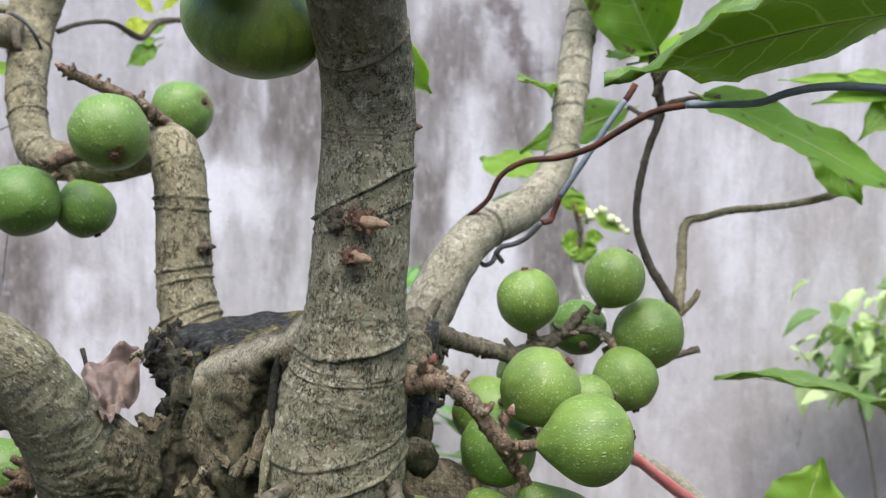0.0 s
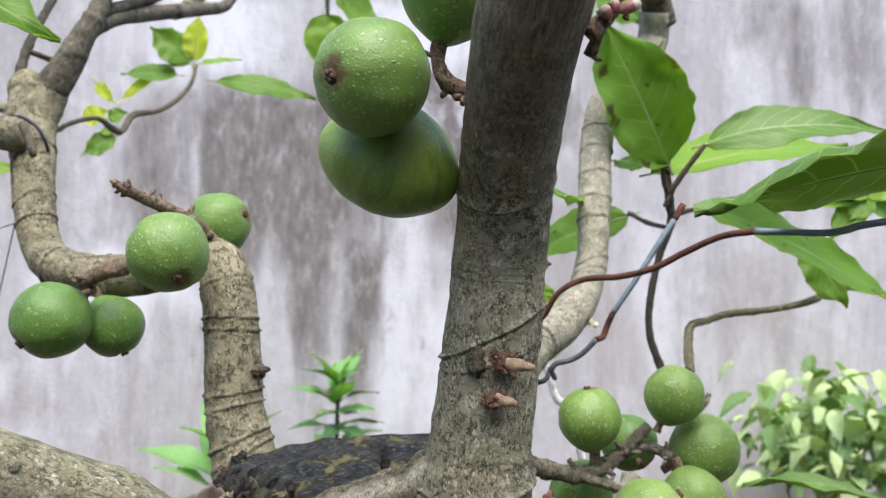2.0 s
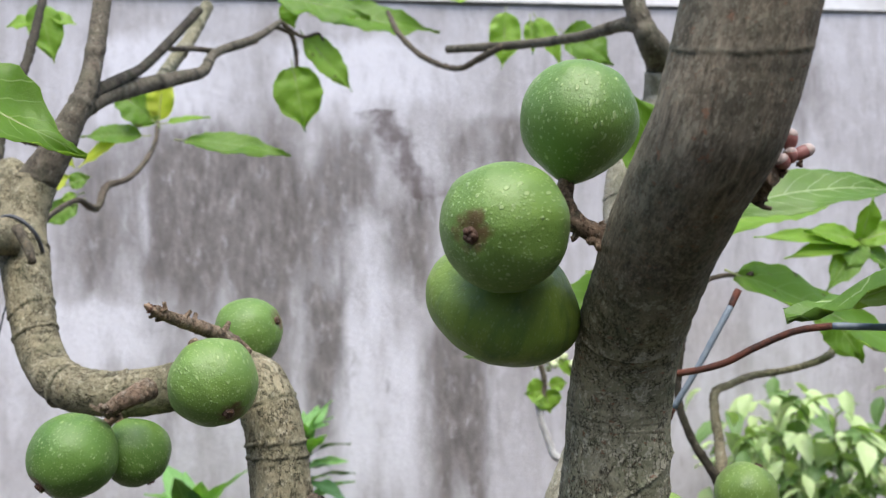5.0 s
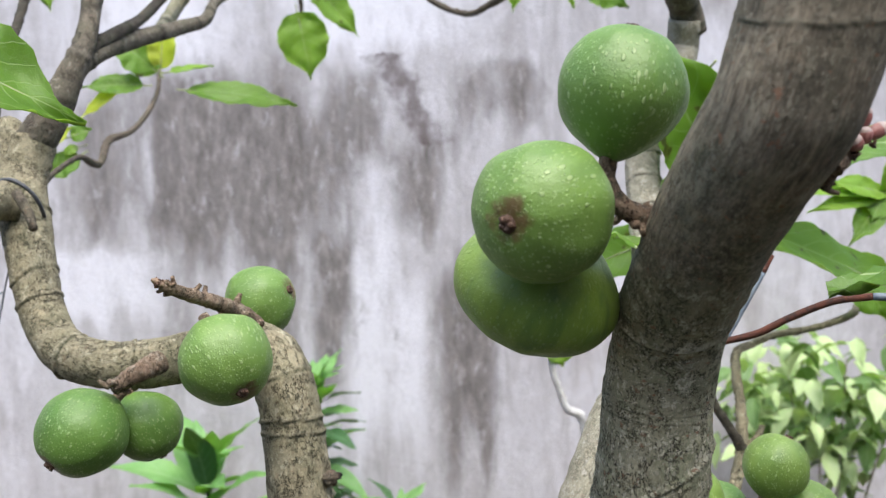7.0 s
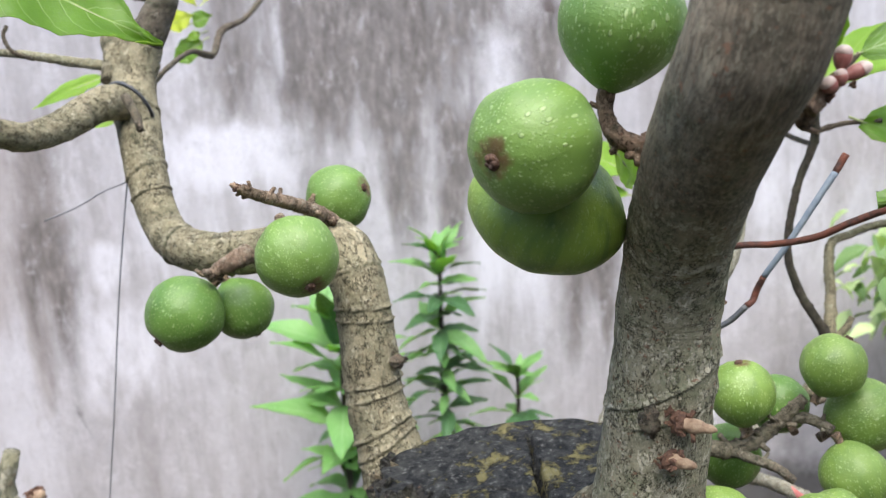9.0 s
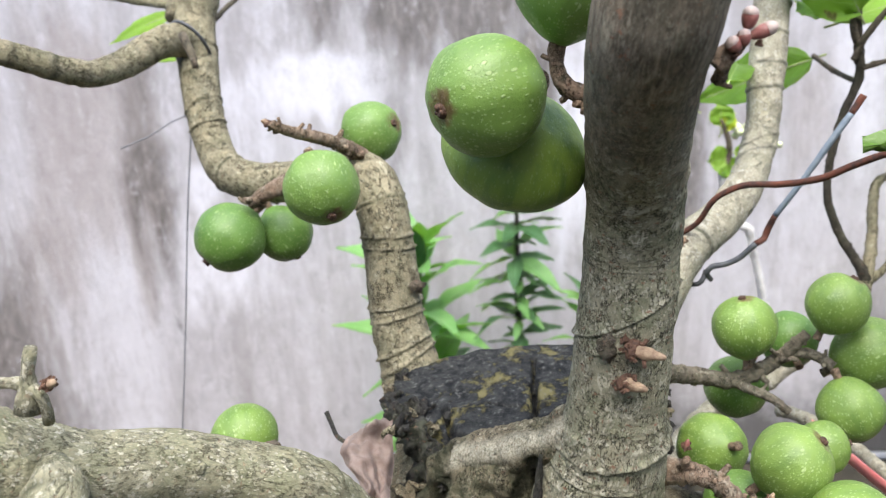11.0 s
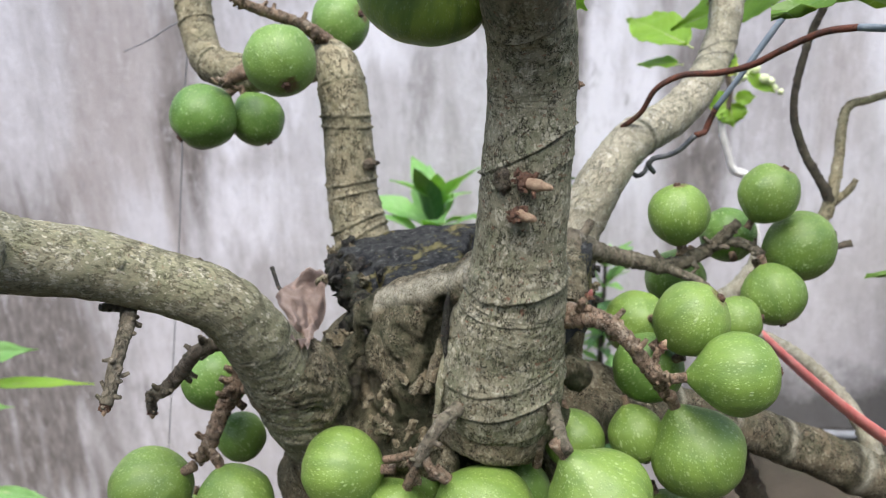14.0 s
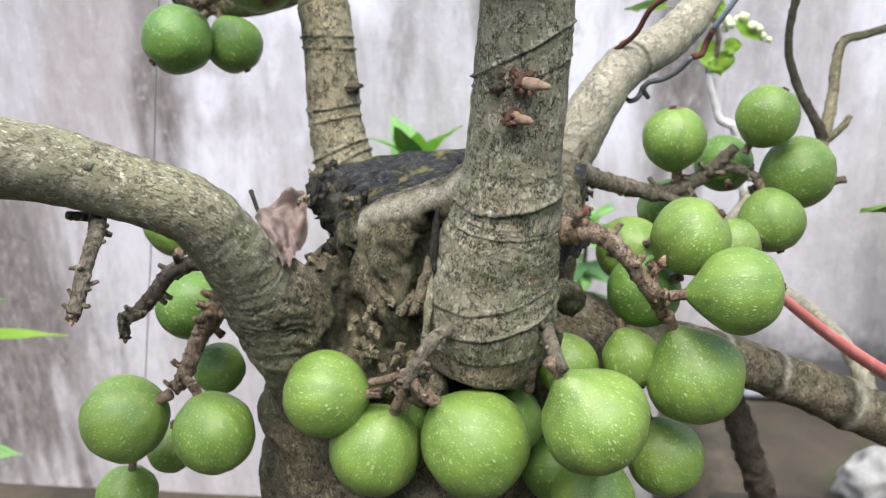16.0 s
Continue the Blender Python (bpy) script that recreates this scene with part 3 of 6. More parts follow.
def leaf_mesh(length, half, curl=0.12, fold=0.25, wave=0.06, seed=0, rows=18, cols=8, fat=0.42, ragged=0.06):
    """A leaf along +y with its blade facing +z, thin but solid, with uv across and along."""
    bm = bmesh.new()
    uvs = bm.loops.layers.uv.new("UVMap")
    grids = []
    for lift in (0.00025, -0.00025):
        grid = []
        for i in range(rows + 1):
            t = i / rows
            if fat < 0.5:
                rise = math.sqrt(1 - (1 - min(t / 0.40, 1)) ** 2)
                w = half * rise * math.cos(0.5 * math.pi * max(0, (t - 0.40) / 0.60)) ** 0.9
                if t > 0.72:
                    w = min(w, half * 0.66 * ((1 - t) / 0.28) ** 1.7 + 0.0004)
            else:
                w = half * math.sin(math.pi * t) ** 0.8 * (1 - 0.35 * t ** 3)
                if t > 0.86:
                    w = min(w, half * 0.62 * ((1 - t) / 0.14) ** 1.1 + 0.0002)
            w *= 1 + ragged * noise.noise(Vector((seed, t * 7, 3)))
            w = max(w, 0.0005)
            row = []
            for k in range(cols + 1):
                s = 2 * k / cols - 1
                x = s * w
                y = length * t
                z = -curl * length * t * t + fold * abs(x) * (1 - 0.4 * t)
                z += wave * half * noise.noise(Vector((s * 1.4 + seed, t * 5.0, seed * 1.7))) * (0.3 + abs(s))
                z += 0.045 * half * math.sin(t * 53 - abs(s) * 22) * abs(s)
                row.append(bm.verts.new((x, y, z + lift)))
            grid.append(row)
        grids.append(grid)
    for side, grid in enumerate(grids):
        for i in range(rows):
            for k in range(cols):
                vs = [(grid[i][k], k, i), (grid[i][k + 1], k + 1, i), (grid[i + 1][k + 1], k + 1, i + 1), (grid[i + 1][k], k, i + 1)]
                if side:
                    vs.reverse()
                f = bm.faces.new([q[0] for q in vs])
                for lp, (_, kk, ii) in zip(f.loops, vs):
                    lp[uvs].uv = (kk / cols, ii / rows)
    return bm


LEAF_NUMBER = [0]


def add_leaf(tree, base, tip, half, facing, tint, curl=0.12, spotted=False, name="leaf"):
    base, tip = Vector(base), Vector(tip)
    LEAF_NUMBER[0] += 1
    seed = LEAF_NUMBER[0] * 1.37
    y = (tip - base)
    length = y.length
    y.normalize()
    z = Vector((0.15 * math.sin(seed * 3), -facing, 1.02 - facing))
    z = (z - y * z.dot(y)).normalized()
    x = y.cross(z)
    m = Matrix.Translation(base) @ Matrix((x, y, z)).transposed().to_4x4()
    # lift the base line so that a drooping blade still ends at its tip
    m = m @ Matrix.Rotation(math.atan(curl), 4, "X")
    mat = LEAF[("light_spotted" if tint == "light" else "spotted") if spotted else tint]
    near = half > 0.012
    bm = leaf_mesh(length, half, curl, 0.22, 0.26 if near else 0.30, seed, 26 if near else 14, 12 if near else 6, ragged=0.14 if spotted else 0.08)
    ob = part(name, bm, mat, tree, "", m)
    petiole = tube([(0, -0.012, 0.001, 0.0011), (0, 0, 0, 0.001), (0, length * 0.4, -0.0004 - curl * length * 0.16, 0.0007), (0, length * 0.85, -0.0004 - curl * length * 0.72, 0.0003)], 6, 0.006, rough=0)
    part("petiole", petiole, PETIOLE, ob, "", m)
    return ob

# ---- setting ----
GROUND_Z = -0.55
bm = bmesh.new()
bmesh.ops.create_grid(bm, x_segments=60, y_segments=60, size=1.0)
for v in bm.verts:
    v.co.x, v.co.y = 400 * v.co.x * abs(v.co.x) ** 2, 400 * v.co.y * abs(v.co.y) ** 2
    d = Vector((v.co.x, v.co.y - 1)).length
    v.co.z = GROUND_Z + 0.015 * noise.noise(v.co * 1.7) * min(1, d)
tagged(part("ground", bm, SOIL), "dark damp bare soil below the garden wall", "ground", kind="structure")

# rain runs, beige dirt and pale washed runs on the wall: from x, z down to x, z, half width, strength
DARK_RUNS = [(-0.29, 1.58, -0.32, 1.10, 0.183, 0.8), (-0.59, 1.52, -0.61, 1.18, 0.092, 0.5), (-0.18, 1.50, -0.20, 1.13, 0.085, 0.55), (-0.08, 1.49, -0.09, 1.15, 0.080, 0.45), (-0.03, 1.15, -0.05, 0.79, 0.051, 0.6),
             (0.05, 1.56, 0.03, 1.19, 0.074, 0.45), (0.23, 1.40, 0.22, 1.15, 0.049, 0.6), (0.16, 1.36, 0.15, 1.14, 0.060, 0.4), (0.34, 1.06, 0.31, 0.49, 0.073, 0.75), (0.44, 1.60, 0.43, 1.44, 0.072, 0.5), (0.51, 1.58, 0.50, 1.40, 0.049, 0.5), (0.34, 1.58, 0.33, 1.35, 0.044, 0.45)]
DARK_RUNS_LOW = [(-0.18, 1.04, -0.19, 0.75, 0.035, 0.35), (1.21, 1.86, 1.21, 1.50, 0.053, 0.5), (1.07, 1.87, 1.07, 1.62, 0.070, 0.35), (1.37, 1.89, 1.37, 1.52, 0.081, 0.4), (-0.01, 1.47, -0.01, 0.73, 0.058, 0.3), (0.26, 1.00, 0.28, 0.68, 0.044, 0.35), (-1.86, 0.62, -1.74, -0.54, 0.300, 0.95),
                 (-1.11, 0.94, -1.13, 0.54, 0.042, 0.5), (-1.13, 1.20, -1.20, 0.66, 0.066, 0.45), (-1.08, 0.81, -1.13, 0.39, 0.042, 0.45), (-0.16, 1.14, -0.18, 0.84, 0.089, 0.45), (-1.14, 0.92, -1.15, 0.71, 0.070, 0.4), (-0.45, 1.26, -0.45, 0.84, 0.061, 0.3)]
BEIGE_RUNS = [(-1.34, 1.28, -1.53, 0.26, 0.110, 0.6), (-1.20, 1.18, -1.17, 0.50, 0.092, 0.75), (-1.26, 1.22, -1.31, 0.69, 0.043, 0.6), (-1.41, 1.10, -1.31, 0.62, 0.071, 0.5), (0.64, 1.05, 0.67, 0.70, 0.084, 0.4), (1.06, 1.11, 1.07, 0.84, 0.092, 0.4)]
PALE_RUNS = [(-0.48, 1.41, -0.48, 1.25, 0.012, 0.4), (-0.58, 1.13, -0.59, 0.95, 0.133, 0.6), (0.06, 1.11, 0.03, 0.52, 0.048, 0.7), (0.16, 1.02, 0.13, 0.51, 0.057, 0.6), (0.06, 1.80, 0.05, 1.61, 0.212, 0.75), (-0.45, 1.80, -0.46, 1.56, 0.192, 0.65),
             (1.05, 1.74, 1.06, 1.34, 0.078, 0.45), (0.07, 1.34, 0.07, 1.04, 0.061, 0.45), (0.78, 1.22, 0.83, 0.71, 0.092, 0.45), (-0.83, 1.10, -0.85, 0.79, 0.104, 0.5), (-0.96, 0.69, -0.97, 0.39, 0.130, 0.45), (-0.68, 1.12, -0.68, 0.96, 0.088, 0.5), (-0.99, 0.85, -1.00, 0.70, 0.054, 0.5)]


def garden_wall():
    """A wall slab whose face carries the strength of each kind of stain."""
    xs = np.concatenate([np.linspace(-4.5, -2.05, 30), np.linspace(-2.03, 2.03, 320), np.linspace(2.05, 4.5, 30)])
    zs = np.linspace(-0.70, 1.895, 200)
    gx, gz = np.meshgrid(xs, zs)
    wob = np.array([[noise.noise(Vector((q * 4.0, p * 1.6, 3.0))) for q in xs] for p in zs])
    frill = np.array([[noise.noise(Vector((q * 22.0, p * 3.0, 9.0))) for q in xs] for p in zs])
    kinds = []
    for runs in (DARK_RUNS + DARK_RUNS_LOW, BEIGE_RUNS, PALE_RUNS):
        sum_of = np.zeros_like(gx)
        for x1, z1, x2, z2, half, strength in runs:
            f = (z1 - gz) / (z1 - z2)
            mid = x1 + (x2 - x1) * np.clip(f, -0.2, 1.4) + 0.45 * half * wob
            across = np.exp(-np.abs((gx - mid) / half) ** 3)
            top = np.clip((f + 0.10 + 0.14 * frill) / 0.24, 0, 1)
            foot = np.clip((1.15 - f + 0.45 * frill) / 0.45, 0, 1)
            sum_of = np.maximum(sum_of, 0) + (1 - sum_of) * strength * across * top * foot
        kinds.append(sum_of)
    nx, nz = len(xs), len(zs)
    front = np.stack([gx.ravel(), np.full(gx.size, 2.30) + 0.004 * wob.ravel(), gz.ravel()], 1)
    verts = [tuple(p) for p in front] + [(-4.5, 2.48, -0.70), (4.5, 2.48, -0.70), (-4.5, 2.48, 1.895), (4.5, 2.48, 1.895)]
    faces = [(k * nx + i, k * nx + i + 1, (k + 1) * nx + i + 1, (k + 1) * nx + i) for k in range(nz - 1) for i in range(nx - 1)]
    n = nx * nz
    low, high = list(range(nx)), list(range((nz - 1) * nx, n))
    faces += [(n + 1, n, n + 2, n + 3), tuple(low[::-1] + [n, n + 1]), tuple(high + [n + 3, n + 2]), tuple([k * nx for k in range(nz)] + [n + 2, n]), tuple([k * nx + nx - 1 for k in range(nz)][::-1] + [n + 1, n + 3])]
    me = bpy.data.meshes.new("wall_garden")
    me.from_pydata(verts, [], faces)
    me.materials.append(WALL)
    data = np.zeros((len(verts), 3), dtype=np.float32)
    for axis, field in enumerate(kinds):
        data[:n, axis] = field.ravel()
    me.attributes.new("stain", "FLOAT_VECTOR", "POINT").data.foreach_set("vector", data.ravel())
    me.update()
    return me


tagged(part("wall_garden", garden_wall(), None), "stuccoed garden wall, grey with dark rain streaks", "wall", kind="structure")
bm = box((14.0, 0.3, 5.0), (3.0, 6.2, 2.44))
tagged(part("wall_neighbour", bm, HOUSE), "pale plastered wall of a house behind the garden wall", "wall", kind="structure")
# unseen walls, added only to block low sky light and deepen undersides
tagged(part("blocker_wall_back", box((9.0, 0.2, 3.3), (0, -2.6, 1.05)), SKY_BLOCKER), "unseen plain wall added behind the camera to block low sky light", "wall", kind="structure")
tagged(part("blocker_wall_side", box((0.2, 4.8, 2.9), (-4.6, -0.1, 0.85)), SKY_BLOCKER), "unseen plain side wall added to block low sky light", "wall", kind="structure")
tagged(part("blocker_wall_side", box((0.2, 4.8, 2.9), (4.6, -0.1, 0.85)), SKY_BLOCKER), "unseen plain side wall added to block low sky light", "wall", kind="structure")
tagged(part("coping", box((9.0, 0.196, 0.007), (0, 2.388, 1.901), 0.002), STONE), "thin grey mortar coping along the wall top", "trim", kind="structure")
bed = root("planting_bed", (1.9, 2.0, GROUND_Z), "raised brick planting bed with damp soil against the wall", "planter")
part("curb", box((3.2, 0.12, 0.50), (1.95, 1.70, GROUND_Z + 0.24), 0.012), CURB, bed, "mossy brown curb")
part("curb", box((0.12, 0.50, 0.50), (0.41, 2.02, GROUND_Z + 0.24), 0.012), CURB, bed)
bm = bmesh.new()
bmesh.ops.create_grid(bm, x_segments=60, y_segments=12, size=1.0)
for v in bm.verts:
    v.co = Vector((2.0 + 1.53 * v.co.x, 2.03 + 0.275 * v.co.y, -0.075 + 0.02 * noise.noise(v.co * 9)))
bmesh.ops.solidify(bm, geom=bm.faces[:], thickness=0.35)
part("soil", bm, SOIL, bed)
ledge = tagged(part("ledge", box((3.2, 0.12, 0.089), (5.351, 6.0, 3.464), 0.015), PIPE), "grey concrete window ledge on the pale house wall", "trim", kind="structure")

pipe = tube([(0.50, 2.24, -0.062, 0.012), (1.2, 2.245, -0.06, 0.012), (2.2, 2.24, -0.06, 0.012), (3.4, 2.24, -0.06, 0.012)], 12, 0.2, rough=0)
tagged(part("water_pipe", pipe, PIPE), "thin grey plastic pipe lying on the planting bed", "pipe")
rock = blob((0.71, 1.70, 0.02), 0.085, (1.1, 0.9, 0.85), 0.35, 3, None, 4)
tagged(part("stone", rock, STONE), "rounded grey garden stone on the bed curb", "stone")

# ---- the fig tree ----
fig_tree = root("fig_tree", (-0.09, 0.48, GROUND_Z), "old fig tree with gnarled grey trunk, green figs and large leaves", "tree")
STEM = [(-0.060, 0.428, 0.918, 0.020), (-0.058, 0.420, 0.935, 0.031), (-0.054, 0.413, 0.955, 0.0345), (-0.050, 0.409, 0.985, 0.0325), (-0.045, 0.406, 1.008, 0.0285),
        (-0.043, 0.404, 1.020, 0.0265), (-0.041, 0.402, 1.045, 0.0235), (-0.038, 0.399, 1.072, 0.0228), (-0.036, 0.397, 1.098, 0.0220), (-0.034, 0.394, 1.125, 0.0213),
        (-0.034, 0.383, 1.150, 0.0209), (-0.036, 0.362, 1.171, 0.0205), (-0.038, 0.338, 1.192, 0.0202), (-0.039, 0.317, 1.208, 0.0202), (-0.038, 0.300, 1.222, 0.0203), (-0.0345, 0.292, 1.242, 0.0203), (-0.031, 0.287, 1.262, 0.0203), (-0.026, 0.279, 1.295, 0.0203)]
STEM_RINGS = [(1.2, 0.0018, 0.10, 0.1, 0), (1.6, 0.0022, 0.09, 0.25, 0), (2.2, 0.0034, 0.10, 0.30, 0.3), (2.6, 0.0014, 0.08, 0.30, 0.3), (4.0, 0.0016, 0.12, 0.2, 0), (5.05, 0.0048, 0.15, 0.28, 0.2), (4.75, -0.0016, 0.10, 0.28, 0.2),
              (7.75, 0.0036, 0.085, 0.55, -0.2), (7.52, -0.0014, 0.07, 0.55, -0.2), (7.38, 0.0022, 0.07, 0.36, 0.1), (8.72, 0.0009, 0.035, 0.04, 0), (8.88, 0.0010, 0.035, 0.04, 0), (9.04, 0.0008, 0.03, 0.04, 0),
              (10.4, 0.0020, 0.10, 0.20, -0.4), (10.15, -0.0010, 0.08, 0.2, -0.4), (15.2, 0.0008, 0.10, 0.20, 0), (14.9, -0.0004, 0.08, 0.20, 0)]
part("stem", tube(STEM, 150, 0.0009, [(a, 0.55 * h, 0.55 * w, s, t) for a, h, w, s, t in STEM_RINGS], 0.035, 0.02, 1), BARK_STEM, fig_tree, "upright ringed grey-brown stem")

BRANCH_K = [(-0.150, 0.545, 0.955, 0.026), (-0.160, 0.551, 0.980, 0.0225), (-0.166, 0.556, 1.000, 0.0200), (-0.172, 0.563, 1.028, 0.0185), (-0.174, 0.568, 1.064, 0.0176), (-0.177, 0.574, 1.094, 0.0172),
            (-0.184, 0.586, 1.116, 0.0162), (-0.201, 0.608, 1.122, 0.0155), (-0.226, 0.636, 1.115, 0.0154), (-0.259, 0.646, 1.109, 0.0156), (-0.286, 0.648, 1.110, 0.0150),
            (-0.313, 0.662, 1.117, 0.0146), (-0.332, 0.688, 1.137, 0.0143), (-0.341, 0.703, 1.167, 0.0152), (-0.351, 0.731, 1.198, 0.0165), (-0.361, 0.765, 1.233, 0.0172), (-0.354, 0.776, 1.262, 0.0165)]
K_RINGS = [(1.3, 0.0034, 0.10, 0.3, 0.4), (1.55, 0.0031, 0.08, 0.2, 2.0), (1.95, 0.0034, 0.08, 0.25, 0), (2.3, 0.0031, 0.07, 0.15, 0), (3.02, 0.0030, 0.05, 0.06, 0), (3.28, 0.0030, 0.05, 0.05, 0.5), (4.38, 0.0029, 0.05, 0.06, 3.1),
           (4.62, 0.0027, 0.05, 0.05, 3.1), (5.45, 0.0022, 0.06, 0.05, 1), (9.4, 0.0023, 0.07, 0.05, 0), (10.9, 0.0023, 0.07, 0.05, 0), (12.4, 0.0026, 0.06, 0.05, 0), (12.9, 0.0021, 0.06, 0.1, 0), (14.2, 0.0023, 0.06, 0.05, 0)]
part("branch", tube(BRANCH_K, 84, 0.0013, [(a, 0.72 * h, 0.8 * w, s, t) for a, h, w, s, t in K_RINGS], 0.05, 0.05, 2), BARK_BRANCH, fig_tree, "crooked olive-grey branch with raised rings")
part("knot", blob((-0.1560, 0.555, 1.052), 0.0046, (1, 1, 0.8), 0.9, 2, None, 3, 1.6), BARK_TWIG, fig_tree)

BRANCH_N = [(-0.040, 0.520, 0.935, 0.028), (-0.024, 0.545, 0.975, 0.021), (-0.012, 0.558, 1.005, 0.0172), (0.006, 0.567, 1.040, 0.0158), (0.026, 0.589, 1.061, 0.0150), (0.053, 0.618, 1.072, 0.0145), (0.074, 0.640, 1.088, 0.0135),
            (0.089, 0.664, 1.108, 0.0126), (0.098, 0.682, 1.132, 0.0124), (0.102, 0.694, 1.155, 0.0132), (0.107, 0.708, 1.178, 0.0138), (0.112, 0.722, 1.205, 0.0136), (0.119, 0.738, 1.230, 0.0140), (0.128, 0.748, 1.256, 0.0142),
            (0.160, 0.785, 1.293, 0.0142), (0.200, 0.825, 1.332, 0.0150), (0.200, 0.815, 1.362, 0.0145)]
N_RINGS = [(4.2, 0.0008, 0.08, 0.05, 0), (7.0, 0.001, 0.06, 0.3, 0), (7.35, 0.001, 0.06, 0.3, 0), (8.9, 0.0012, 0.08, 0.05, 0), (9.6, 0.0012, 0.07, 0.05, 0), (10.5, 0.0012, 0.06, 0.05, 0), (11.3, 0.0014, 0.06, 0.05, 0), (12.2, 0.0014, 0.08, 0.1, 0)]
part("branch", tube(BRANCH_N, 60, 0.0018, N_RINGS, 0.05, 0.05, 3), BARK_SMOOTH, fig_tree, "pale grey bent branch wrapped by rusty wire")

BRANCH_P = [(-0.385, 0.225, 1.108, 0.026), (-0.335, 0.256, 1.094, 0.0290), (-0.302, 0.278, 1.083, 0.0280), (-0.276, 0.294, 1.071, 0.0208), (-0.258, 0.306, 1.062, 0.0172), (-0.236, 0.330, 1.050, 0.0164), (-0.216, 0.345, 1.038, 0.0160), (-0.198, 0.353, 1.029, 0.0160),
            (-0.187, 0.362, 1.018, 0.0166), (-0.181, 0.375, 1.000, 0.0178), (-0.177, 0.388, 0.979, 0.0192), (-0.173, 0.402, 0.956, 0.0220), (-0.168, 0.420, 0.929, 0.026), (-0.155, 0.445, 0.90, 0.034)]
P_RINGS = [(9.20, 0.0010, 0.10, 0.2, 0), (9.70, 0.0013, 0.10, 0.2, 0), (10.20, 0.0014, 0.09, 0.25, 0), (10.60, 0.0018, 0.09, 0.3, 0), (10.95, 0.0018, 0.09, 0.3, 0), (11.30, 0.002, 0.09, 0.3, 0), (11.70, 0.002, 0.1, 0.3, 0)]
part("branch", tube(BRANCH_P, 96, 0.0013, [(a, 0.7 * h, 0.6 * w, s, t) for a, h, w, s, t in P_RINGS], 0.05, 0.04, 4), BARK_PALE, fig_tree, "thick pale branch flecked with lichen")
part("knot", tube([(-0.2195, 0.3275, 1.0525, 0.0022), (-0.2195, 0.3235, 1.0525, 0.0021), (-0.2195, 0.3228, 1.0525, 0.0012)], 10, 0.001, rough=0.1), BARK_PALE, fig_tree)

# trunk: limbs and swellings grown together
bm = bmesh.new()
tube([(-0.095, 0.50, GROUND_Z - 0.05, 0.15), (-0.10, 0.50, 0.10, 0.115), (-0.12, 0.50, 0.40, 0.112), (-0.122, 0.50, 0.65, 0.110), (-0.120, 0.497, 0.80, 0.102), (-0.112, 0.493, 0.90, 0.086), (-0.098, 0.49, 0.948, 0.062), (-0.093, 0.49, 0.985, 0.050)], 64, 0.008, (), 0.10, 0.12, 6, bm)
tube([(-0.098, 0.450, 0.86, 0.044), (-0.100, 0.443, 0.92, 0.037), (-0.102, 0.441, 0.955, 0.032), (-0.104, 0.440, 0.978, 0.028), (-0.100, 0.440, 0.992, 0.016)], 32, 0.005, (), 0.12, 0.1, 7, bm)
tube([(-0.128, 0.446, 0.960, 0.014), (-0.124, 0.438, 0.984, 0.0120), (-0.115, 0.430, 0.998, 0.0115), (-0.092, 0.420, 1.008, 0.0120), (-0.070, 0.412, 1.016, 0.0125), (-0.050, 0.406, 1.028, 0.014)], 24, 0.004, (), 0.15, 0.1, 8, bm)
tube([(-0.062, 0.415, 0.918, 0.030), (-0.055, 0.418, 0.95, 0.034), (-0.046, 0.414, 0.99, 0.029), (-0.040, 0.43, 1.02, 0.018)], 32, 0.004, (), 0.05, 0, 10, bm)
tube([(-0.150, 0.455, 0.88, 0.042), (-0.164, 0.428, 0.932, 0.0315), (-0.171, 0.408, 0.955, 0.0262), (-0.176, 0.394, 0.973, 0.0215), (-0.178, 0.388, 0.982, 0.017)], 32, 0.005, (), 0.08, 0.1, 11, bm)
tube([(-0.13, 0.52, 0.90, 0.04), (-0.150, 0.545, 0.955, 0.027), (-0.163, 0.554, 0.99, 0.0205)], 32, 0.005, (), 0.08, 0.1, 12, bm)
tube([(-0.05, 0.50, 0.90, 0.045), (-0.035, 0.525, 0.945, 0.028), (-0.016, 0.553, 0.995, 0.0178)], 32, 0.005, (), 0.08, 0.1, 13, bm)
tube([(-0.05, 0.47, 0.885, 0.04), (-0.02, 0.49, 0.895, 0.028), (0.01, 0.51, 0.89, 0.021)], 32, 0.005, (), 0.08, 0.1, 14, bm)
tube([(-0.02, 0.46, 0.985, 0.014), (-0.018, 0.475, 1.000, 0.012), (-0.020, 0.50, 1.005, 0.012)], 20, 0.005, (), 0.2, 0.1, 15, bm)
for i, (x, y, z, r) in enumerate([(-0.112, 0.432, 0.974, 0.025), (-0.100, 0.428, 0.986, 0.0215), (-0.091, 0.426, 0.968, 0.0205), (-0.102, 0.427, 0.958, 0.024), (-0.109, 0.437, 0.950, 0.024), (-0.150, 0.440, 0.938, 0.023), (-0.135, 0.435, 0.963, 0.014), (-0.131, 0.432, 0.984, 0.011), (-0.113, 0.408, 0.915, 0.012), (-0.085, 0.402, 0.912, 0.009), (-0.172, 0.43, 0.905, 0.012), (-0.168, 0.425, 0.94, 0.008), (-0.022, 0.425, 0.925, 0.012), (-0.012, 0.44, 0.95, 0.010), (-0.14, 0.44, 0.86, 0.014), (-0.15, 0.45, 0.82, 0.012)]):
    blob((x, y, z), r, (1, 0.9, 1.1), 0.22, i + 20, bm, 3)


